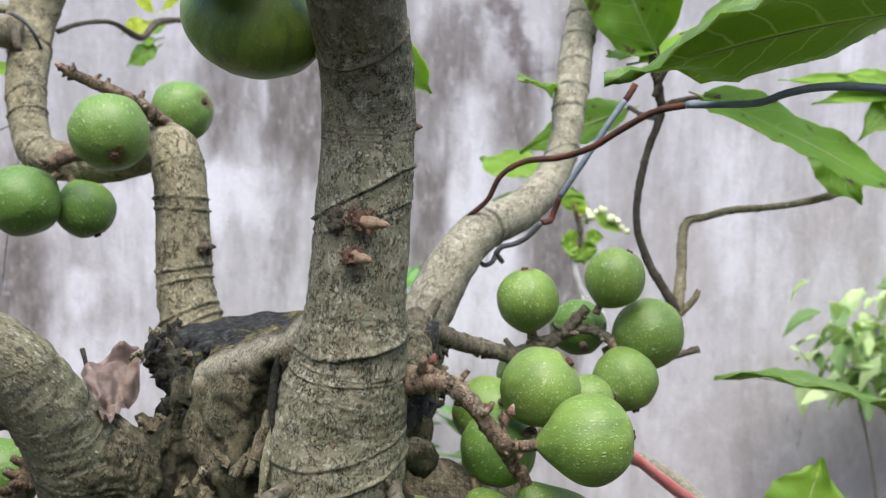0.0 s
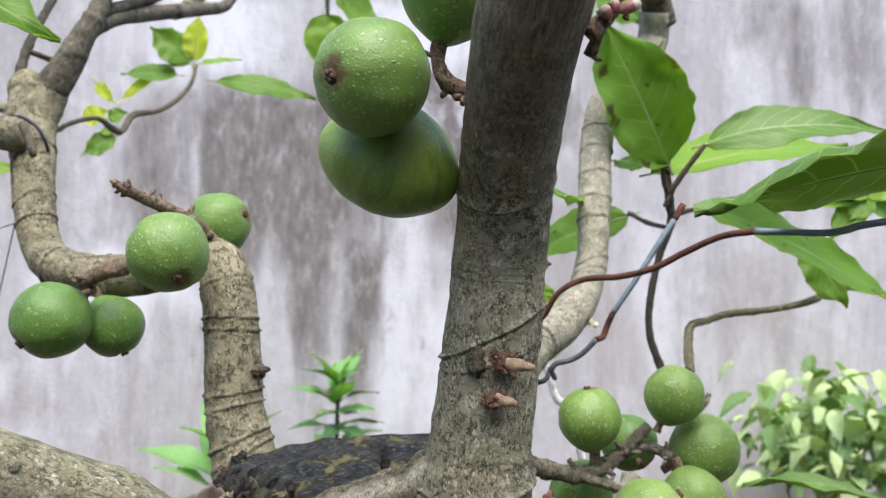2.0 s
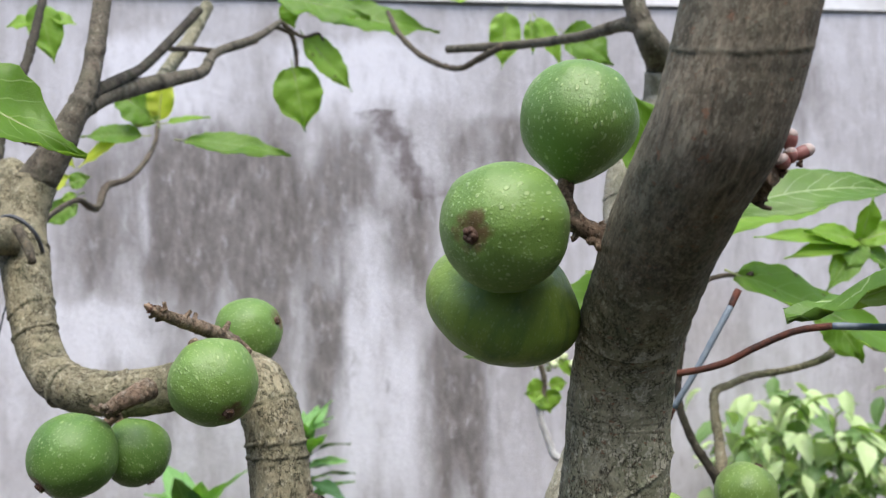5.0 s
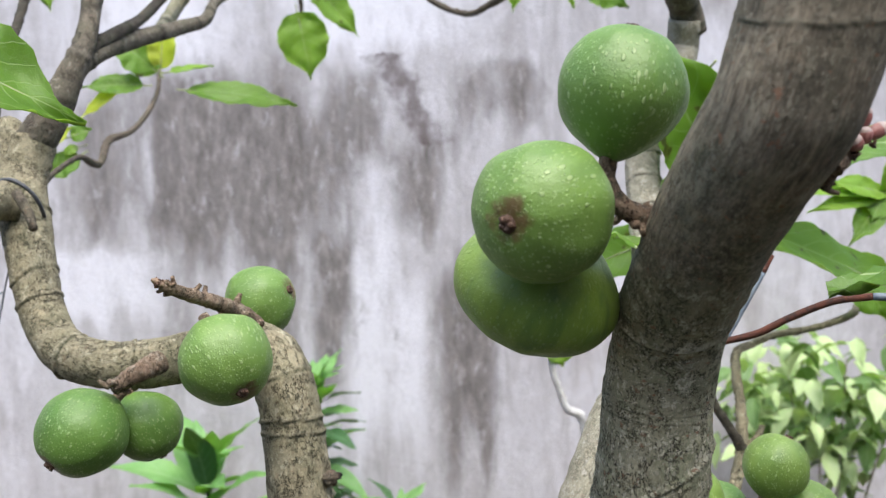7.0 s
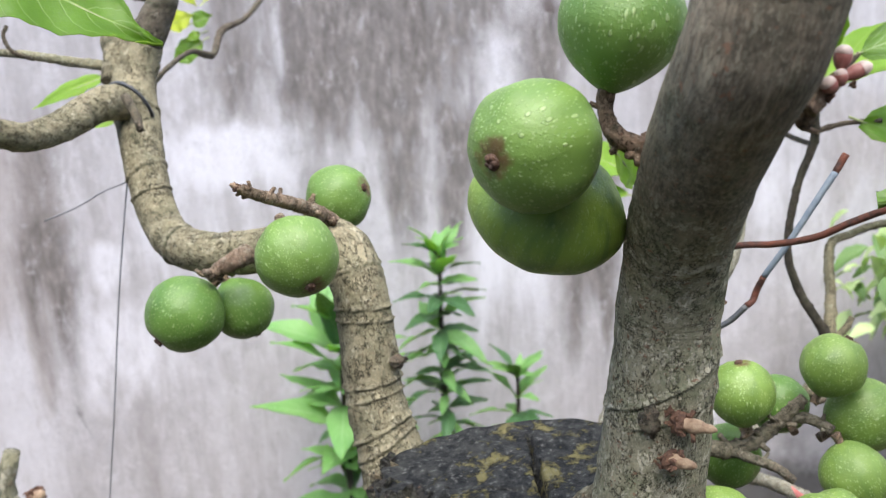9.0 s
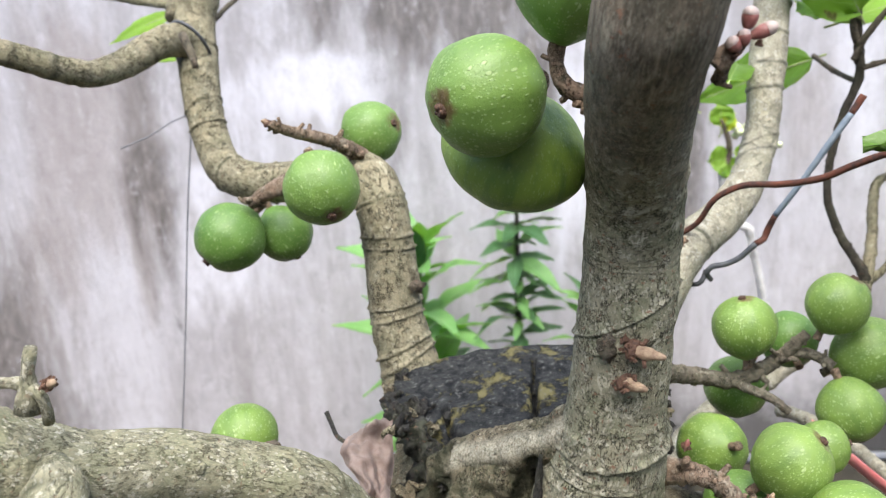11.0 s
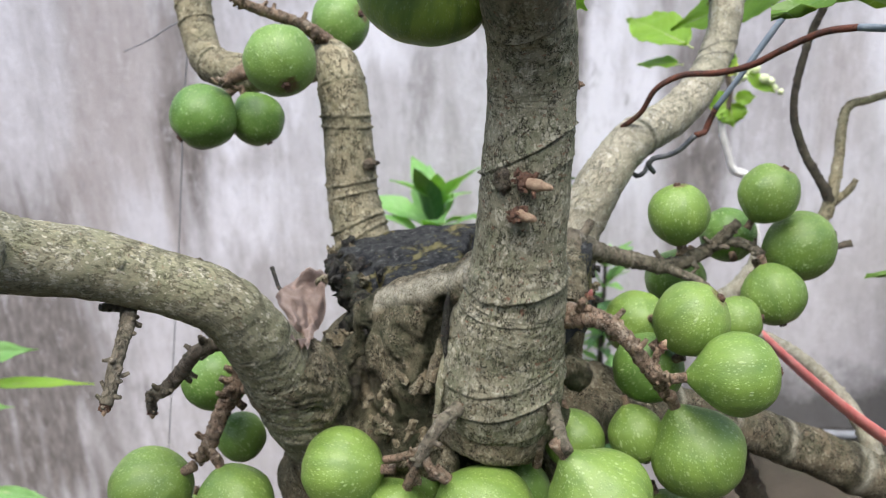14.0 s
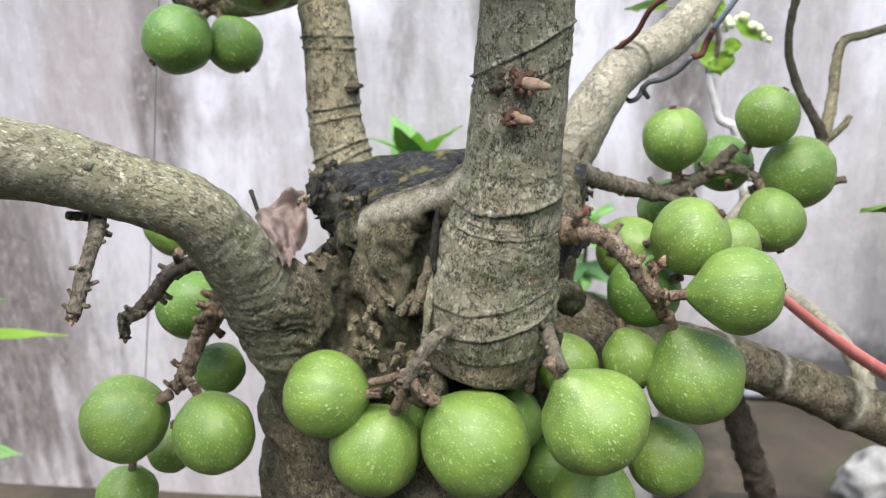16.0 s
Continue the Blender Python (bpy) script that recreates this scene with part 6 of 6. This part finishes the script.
add_leaf(fig_tree, (0.512, 0.950, 1.193), (0.542, 0.930, 1.149), 0.0166, 0.60, "mid", 0.12)
add_leaf(fig_tree, (0.426, 0.730, 0.872), (0.223, 0.660, 0.939), 0.0330, 0.10, "dark", 0.30)
add_leaf(fig_tree, (0.350, 0.830, 0.718), (0.385, 0.840, 0.813), 0.0481, 0.80, "light", 0.12)
add_leaf(fig_tree, (0.114, 1.030, 1.096), (0.050, 1.148, 1.123), 0.0260, 0.70, "light", 0.12)
add_leaf(fig_tree, (0.104, 1.030, 1.074), (0.063, 1.120, 1.067), 0.0099, 0.50, "light", 0.12)
add_leaf(fig_tree, (0.183, 1.200, 1.050), (0.182, 1.200, 1.084), 0.0175, 0.80, "light", 0.12)
add_leaf(fig_tree, (0.187, 1.200, 1.044), (0.201, 1.200, 1.066), 0.0104, 0.80, "yellow", 0.12)
add_leaf(fig_tree, (0.194, 1.200, 1.004), (0.165, 1.200, 1.002), 0.0192, 0.90, "light", 0.12)
add_leaf(fig_tree, (0.195, 1.200, 1.005), (0.202, 1.200, 0.972), 0.0208, 0.90, "light", 0.12)
add_leaf(fig_tree, (0.201, 1.200, 1.012), (0.229, 1.200, 1.013), 0.0104, 0.90, "light", 0.12)
add_leaf(fig_tree, (0.216, 1.200, 1.044), (0.253, 1.200, 1.018), 0.0096, 0.80, "light", 0.12)
add_leaf(fig_tree, (-0.325, 1.300, 1.401), (-0.382, 1.300, 1.452), 0.0258, 0.85, "mid", 0.12, spotted=True)
add_leaf(fig_tree, (-0.320, 1.300, 1.405), (-0.312, 1.300, 1.475), 0.0192, 0.95, "yellow", 0.12)
add_leaf(fig_tree, (-0.309, 1.300, 1.401), (-0.250, 1.300, 1.408), 0.0109, 0.40, "light", 0.12)
add_leaf(fig_tree, (-0.289, 1.300, 1.376), (-0.141, 1.300, 1.353), 0.0228, 0.55, "mid", 0.12)
add_leaf(fig_tree, (-0.344, 1.300, 1.383), (-0.423, 1.300, 1.382), 0.0190, 0.60, "mid", 0.12)
add_leaf(fig_tree, (-0.371, 1.300, 1.385), (-0.428, 1.300, 1.340), 0.0091, 0.70, "yellow", 0.12)
add_leaf(fig_tree, (-0.475, 1.300, 1.314), (-0.439, 1.300, 1.329), 0.0156, 0.70, "yellow", 0.12)
add_leaf(fig_tree, (-0.441, 1.300, 1.317), (-0.413, 1.300, 1.326), 0.0140, 0.70, "mid", 0.12)
add_leaf(fig_tree, (-0.458, 1.300, 1.369), (-0.433, 1.300, 1.340), 0.0090, 0.80, "yellow", 0.12)
add_leaf(fig_tree, (-0.497, 1.300, 1.398), (-0.474, 1.300, 1.383), 0.0074, 0.80, "light", 0.12)
add_leaf(fig_tree, (-0.431, 1.300, 1.291), (-0.477, 1.300, 1.263), 0.0196, 0.70, "mid", 0.12)
add_leaf(fig_tree, (-0.432, 1.300, 1.302), (-0.453, 1.300, 1.295), 0.0074, 0.70, "light", 0.12)
add_leaf(fig_tree, (-0.436, 1.150, 1.519), (-0.421, 1.150, 1.448), 0.0204, 0.90, "light", 0.12)
add_leaf(fig_tree, (-0.422, 1.150, 1.505), (-0.395, 1.150, 1.495), 0.0102, 0.60, "light", 0.12)
add_leaf(fig_tree, (-0.439, 1.150, 1.500), (-0.473, 1.150, 1.490), 0.0116, 0.60, "light", 0.12)
add_leaf(fig_tree, (-0.405, 0.840, 1.201), (-0.467, 0.840, 1.200), 0.0092, 0.60, "light", 0.12)
add_leaf(fig_tree, (-0.412, 0.840, 1.239), (-0.478, 0.840, 1.216), 0.0096, 0.60, "light", 0.12)
# backlit hanging leaf, its glow given by the lighter tint
add_leaf(fig_tree, (-0.131, 1.345, 1.492), (-0.116, 1.350, 1.395), 0.0372, 1.00, "light", 0.12)
add_leaf(fig_tree, (-0.111, 1.350, 1.540), (-0.042, 1.360, 1.459), 0.0233, 0.80, "light", 0.12, spotted=True)
add_leaf(fig_tree, (-0.151, 1.350, 1.599), (-0.011, 1.350, 1.570), 0.0394, 0.60, "mid", 0.12)
add_leaf(fig_tree, (-0.090, 1.400, 1.587), (0.107, 1.400, 1.563), 0.0375, 0.60, "mid", 0.12)
add_leaf(fig_tree, (0.045, 1.400, 1.659), (0.186, 1.400, 1.622), 0.0456, 0.70, "light", 0.12)
add_leaf(fig_tree, (0.165, 1.300, 1.614), (0.221, 1.300, 1.596), 0.0222, 0.70, "light", 0.12)
add_leaf(fig_tree, (-0.141, 1.380, 1.596), (-0.124, 1.380, 1.560), 0.0146, 0.80, "light", 0.12)
add_leaf(fig_tree, (0.250, 1.500, 1.629), (0.238, 1.500, 1.528), 0.0297, 0.90, "light", 0.12)
add_leaf(fig_tree, (0.339, 1.450, 1.581), (0.427, 1.450, 1.523), 0.0371, 0.70, "mid", 0.12)
add_leaf(fig_tree, (0.290, 1.450, 1.605), (0.331, 1.450, 1.523), 0.0193, 0.80, "light", 0.12)
add_leaf(fig_tree, (0.279, 1.450, 1.600), (0.281, 1.450, 1.542), 0.0154, 0.80, "light", 0.12)
add_leaf(fig_tree, (0.058, 0.620, 1.167), (0.096, 0.750, 1.168), 0.0131, 0.70, "mid", 0.12)
add_leaf(fig_tree, (0.158, 0.700, 1.297), (0.148, 0.750, 1.272), 0.0212, 0.80, "mid", 0.12)
add_leaf(fig_tree, (-0.031, 0.500, 1.177), (-0.008, 0.550, 1.152), 0.0094, 0.80, "light", 0.12)

# ---- wires, ribbon, fallen leaf ----
training_wire = root("training_wire", (0.03, 0.57, 1.07), "slate-coated rusting wire wound round the pale branch", "wire")


def wire(name, rows, mat, parent):
    return part(name, tube(rows, 10, 0.003, (), 0.10, 0.08, 5), mat, parent)


wire("rusty_length", [(0.018, 0.582, 1.072, 0.0018), (0.030, 0.574, 1.083, 0.0018), (0.039, 0.566, 1.100, 0.0019), (0.055, 0.561, 1.109, 0.0020), (0.075, 0.551, 1.111, 0.0021), (0.093, 0.535, 1.117, 0.0021), (0.108, 0.523, 1.127, 0.0021), (0.125, 0.507, 1.137, 0.0021), (0.140, 0.494, 1.140, 0.0020)], WIRE_RUST, training_wire)
wire("coated_length", [(0.140, 0.494, 1.140, 0.0021), (0.162, 0.478, 1.139, 0.0021), (0.172, 0.463, 1.139, 0.0021), (0.182, 0.450, 1.143, 0.0021), (0.200, 0.440, 1.145, 0.0022), (0.235, 0.430, 1.142, 0.0022), (0.30, 0.41, 1.135, 0.0022)], WIRE_BLUE, training_wire)
wire("rusty_end", [(0.128, 0.572, 1.160, 0.0023), (0.1245, 0.572, 1.154, 0.0023), (0.121, 0.571, 1.149, 0.0022)], WIRE_RUST, training_wire)
wire("coated_end", [(0.121, 0.571, 1.149, 0.0022), (0.111, 0.570, 1.135, 0.0021), (0.093, 0.571, 1.107, 0.0020), (0.079, 0.575, 1.085, 0.0020)], WIRE_BLUE, training_wire)
wire("rusty_bend", [(0.079, 0.575, 1.085, 0.0020), (0.0755, 0.578, 1.075, 0.0022), (0.073, 0.577, 1.069, 0.0022), (0.066, 0.570, 1.068, 0.0021)], WIRE_RUST, training_wire)
wire("coated_hook", [(0.066, 0.570, 1.068, 0.0020), (0.057, 0.573, 1.058, 0.0019), (0.048, 0.575, 1.053, 0.0018), (0.040, 0.577, 1.051, 0.0018), (0.037, 0.578, 1.046, 0.0018), (0.041, 0.583, 1.040, 0.0017)], WIRE_BLACK, training_wire)
wire("coated_hook", [(0.037, 0.580, 1.048, 0.0017), (0.034, 0.578, 1.041, 0.0017), (0.029, 0.580, 1.038, 0.0017), (0.025, 0.590, 1.040, 0.0017)], WIRE_BLACK, training_wire)
guy_wire = root("guy_wire", (-0.36, 0.76, 1.21), "thin dark wire looped round a branch and hanging down", "wire")
wire("loop", [(-0.3697, 0.7350, 1.2314, 0.0014), (-0.3583, 0.7160, 1.2321, 0.0014), (-0.3505, 0.7110, 1.2304, 0.0014), (-0.3436, 0.7110, 1.2250, 0.0014), (-0.3388, 0.7140, 1.2175, 0.0014), (-0.3373, 0.7220, 1.2082, 0.0014), (-0.3403, 0.7380, 1.1981, 0.0014)], WIRE_BLACK, guy_wire)
wire("hanging_length", [(-0.352, 0.752, 1.205, 0.0007), (-0.372, 0.77, 1.175, 0.0007), (-0.386, 0.79, 1.150, 0.0007), (-0.410, 0.80, 1.05, 0.0007), (-0.440, 0.81, 0.90, 0.0007), (-0.500, 0.82, 0.60, 0.0007)], WIRE_GREY, guy_wire)
wire("side_length", [(-0.386, 0.79, 1.150, 0.0007), (-0.41, 0.795, 1.142, 0.0007), (-0.435, 0.80, 1.130, 0.0007), (-0.47, 0.81, 1.118, 0.0007)], WIRE_GREY, guy_wire)

bm = bmesh.new()
prev = None
for i in range(25):
    t = i / 24
    c = Vector((0.142, 0.662, 0.884)).lerp(Vector((0.225, 0.455, 0.872)), t) + Vector((0.004 * math.sin(math.pi * t), 0, -0.012 * math.sin(math.pi * t)))
    row = [bm.verts.new(c + Vector((-0.0022 * s, 0.0028 * s * math.cos(2 * t), 0.0064 * s))) for s in (-1, 1)]
    row += [bm.verts.new(v.co + Vector((0.0006, 0.0003, 0))) for v in row[::-1]]
    if prev:
        for k in range(4):
            bm.faces.new((prev[k], prev[(k + 1) % 4], row[(k + 1) % 4], row[k]))
    prev = row
tagged(part("ribbon", bm, RIBBON), "coral red plastic ribbon tied to a low branch", "ribbon")

bm = bmesh.new()
grid = []
LEAF_EDGES = [((-0.1860, 0.444, 1.0040), (-0.1615, 0.456, 1.0080)), ((-0.1885, 0.429, 1.0005), (-0.1600, 0.444, 1.0005)), ((-0.1800, 0.419, 0.9965), (-0.1590, 0.434, 0.9905)), ((-0.1725, 0.409, 0.9905), (-0.1600, 0.422, 0.9830)), ((-0.1715, 0.397, 0.9925), (-0.1570, 0.404, 0.9835)), ((-0.1670, 0.384, 0.9945), (-0.1545, 0.386, 0.9850))]
for i in range(31):
    u = i / 30 * (len(LEAF_EDGES) - 1)
    k = min(int(u), len(LEAF_EDGES) - 2)
    a = Vector(LEAF_EDGES[k][0]).lerp(Vector(LEAF_EDGES[k + 1][0]), u - k)
    b = Vector(LEAF_EDGES[k][1]).lerp(Vector(LEAF_EDGES[k + 1][1]), u - k)
    row = []
    for q in range(25):
        w = q / 24
        s = w + 0.05 * noise.noise(Vector((u * 1.3, w * 2, 9)))
        p = a.lerp(b, s)
        crumple = 0.012 * noise.noise(Vector((u * 0.9, w * 2.6, 2))) + 0.006 * noise.noise(Vector((u * 2.4, w * 6, 5))) - 0.010 * (2 * w - 1) ** 2 * (1 - u / 6) + 0.004 * abs(math.sin(2.2 * w * math.pi + u * 0.8))
        row.append(bm.verts.new(p + Vector((0.15, -0.75, 0.6)) * crumple + Vector((0, 0, 0.003 * noise.noise(Vector((w * 7, u, 1)))))))
    grid.append(row)
for a, b in zip(grid, grid[1:]):
    for k in range(24):
        bm.faces.new((a[k], a[k + 1], b[k + 1], b[k]))
bmesh.ops.solidify(bm, geom=bm.faces[:], thickness=0.0006)
fallen_leaf = tagged(part("fallen_leaf", bm, DEAD_LEAF), "dry curled brown leaf caught in the fork", "leaf")
part("petiole", tube([(-0.186, 0.452, 0.992, 0.0012), (-0.196, 0.462, 0.992, 0.0013), (-0.201, 0.470, 0.996, 0.0014), (-0.205, 0.476, 1.001, 0.0016)], 8, 0.002, (), 0.1, 0.1, 3), BARK_DARK, fallen_leaf)

# ---- plants behind ----
SHRUB_LEAVES = [to_mesh("leaf", leaf_mesh(0.080, 0.021, 0.55, 0.25, 0.3, s, 9, 4, 0.6), LEAF[tint]) for tint in ("shrub", "shrub", "shrub_deep") for s in (1.3, 4.1, 7.7)]
SAPLING_LEAVES = {tint: [to_mesh("leaf", leaf_mesh(0.125, 0.021, 0.30, 0.3, 0.3, s, 12, 4, 0.6), LEAF[tint]) for s in (2.2, 5.6, 8.9)] for tint in ("sapling", "sapling_shaded")}


def leaf_pose(loc, heading, rise, roll, size):
    y = Vector((math.cos(heading) * math.cos(rise), math.sin(heading) * math.cos(rise), math.sin(rise)))
    z = Vector((0, 0, 1))
    z = (z - y * z.dot(y)).normalized()
    x = y.cross(z)
    return Matrix.Translation(loc) @ Matrix((x, y, z)).transposed().to_4x4() @ Matrix.Rotation(roll, 4, "Y") @ Matrix.Scale(size, 4)


def sapling(loc, height, label, seed, whorls, size, rise=(-0.25, 0.65), crown=(0.4, 1.2), deep=0.5):
    """A single stem with close whorls of lance-shaped leaves; shade low in the crown is painted as deeper green."""
    rng = random.Random(seed)
    tree = root("sapling", loc, label, "plant")
    x, y, z = loc
    rows = [(x, y, z - 0.03, 0.012), (x + 0.01, y, z + 0.35 * height, 0.010), (x - 0.008, y + 0.01, z + 0.7 * height, 0.008), (x, y, z + height, 0.004)]
    part("stem", tube(rows, 8, 0.02, (), 0.1, 0.1, seed), BARK_TWIG_DARK, tree)
    for i in range(whorls):
        f = 1 - 0.50 * (i / whorls) ** 1.05 - (rng.uniform(0, 0.015) if i else 0)
        c = Vector((x - 0.006 * math.sin(f * 9), y, z + height * f))
        n = rng.choice((4, 5, 6, 7)) if i else 10
        for k in range(n):
            h = math.tau * k / n + i * 1.1 + rng.uniform(-0.45, 0.45)
            s = size * rng.uniform(0.45, 1.25) * (0.75 if i == 0 else 1.0)
            tint = "sapling_shaded" if rng.random() < deep * (0.3 + 1.1 * i / whorls) else "sapling"
            up = rng.uniform(*crown) if i < 2 else rng.uniform(*rise)
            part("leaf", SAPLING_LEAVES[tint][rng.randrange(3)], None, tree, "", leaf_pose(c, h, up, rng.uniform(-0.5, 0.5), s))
    return tree


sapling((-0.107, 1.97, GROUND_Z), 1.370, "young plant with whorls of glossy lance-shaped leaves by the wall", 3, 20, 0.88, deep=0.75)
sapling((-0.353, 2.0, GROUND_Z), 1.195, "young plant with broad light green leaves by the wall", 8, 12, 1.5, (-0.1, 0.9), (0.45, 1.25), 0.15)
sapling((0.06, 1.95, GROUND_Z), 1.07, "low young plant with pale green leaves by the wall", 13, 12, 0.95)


def shrub(loc, spread, height, count, label, seed):
    rng = random.Random(seed)
    tree = root("shrub", loc, label, "shrub")
    x, y, z = loc
    tips = []
    for i in range(7):
        a = math.tau * i / 7 + rng.uniform(-0.3, 0.3)
        e = Vector((x + spread[0] * math.cos(a) * rng.uniform(0.35, 1.0), y + spread[1] * math.sin(a) * rng.uniform(0.3, 1.0), z + height * rng.uniform(0.72, 1.0)))
        mid = Vector((x, y, z)).lerp(e, 0.55) + Vector((rng.uniform(-0.05, 0.05), rng.uniform(-0.05, 0.05), 0.08))
        rows = [(x, y, z - 0.03, 0.005), (*Vector((x, y, z)).lerp(mid, 0.5), 0.004), (*mid, 0.0028), (*e, 0.0012)]
        part("stem", tube(rows, 7, 0.03, (), 0.1, 0.1, seed + i), BARK_SMOOTH, tree)
        tips.append((mid, e))
    for i in range(count):
        mid, e = tips[i % 7]
        c = mid.lerp(e, rng.uniform(0.40, 1.05)) + Vector((rng.gauss(0, 0.055), rng.gauss(0, 0.05), rng.gauss(0, 0.045)))
        part("leaf", SHRUB_LEAVES[rng.randrange(9)], None, tree, "", leaf_pose(c, rng.uniform(0, math.tau), rng.uniform(-0.6, 0.3), rng.uniform(-0.4, 0.4), rng.uniform(0.55, 1.15)))
    return tree


shrub((1.12, 2.0, -0.08), (0.38, 0.22), 0.93, 380, "leafy shrub with small bright green leaves by the wall", 4)
side_plant = root("side_plant", (-0.95, 0.95, GROUND_Z), "low plant with narrow bright green leaves", "plant")
part("stem", tube([(-0.95, 0.95, GROUND_Z - 0.03, 0.007), (-0.94, 0.93, 0.35, 0.006), (-0.86, 0.91, 0.70, 0.004)], 8, 0.03, (), 0.1, 0.1, 3), BARK_TWIG, side_plant)
add_leaf(side_plant, (-0.790, 0.900, 0.685), (-0.615, 0.883, 0.704), 0.0086, 0.35, "light", 0.12)
add_leaf(side_plant, (-0.815, 0.900, 0.728), (-0.682, 0.880, 0.751), 0.0147, 0.60, "sapling", 0.12)
add_leaf(side_plant, (-0.832, 0.900, 0.652), (-0.732, 0.880, 0.668), 0.0090, 0.60, "sapling", 0.12)
add_leaf(side_plant, (-0.802, 0.900, 0.526), (-0.721, 0.900, 0.517), 0.0106, 0.60, "sapling", 0.12)
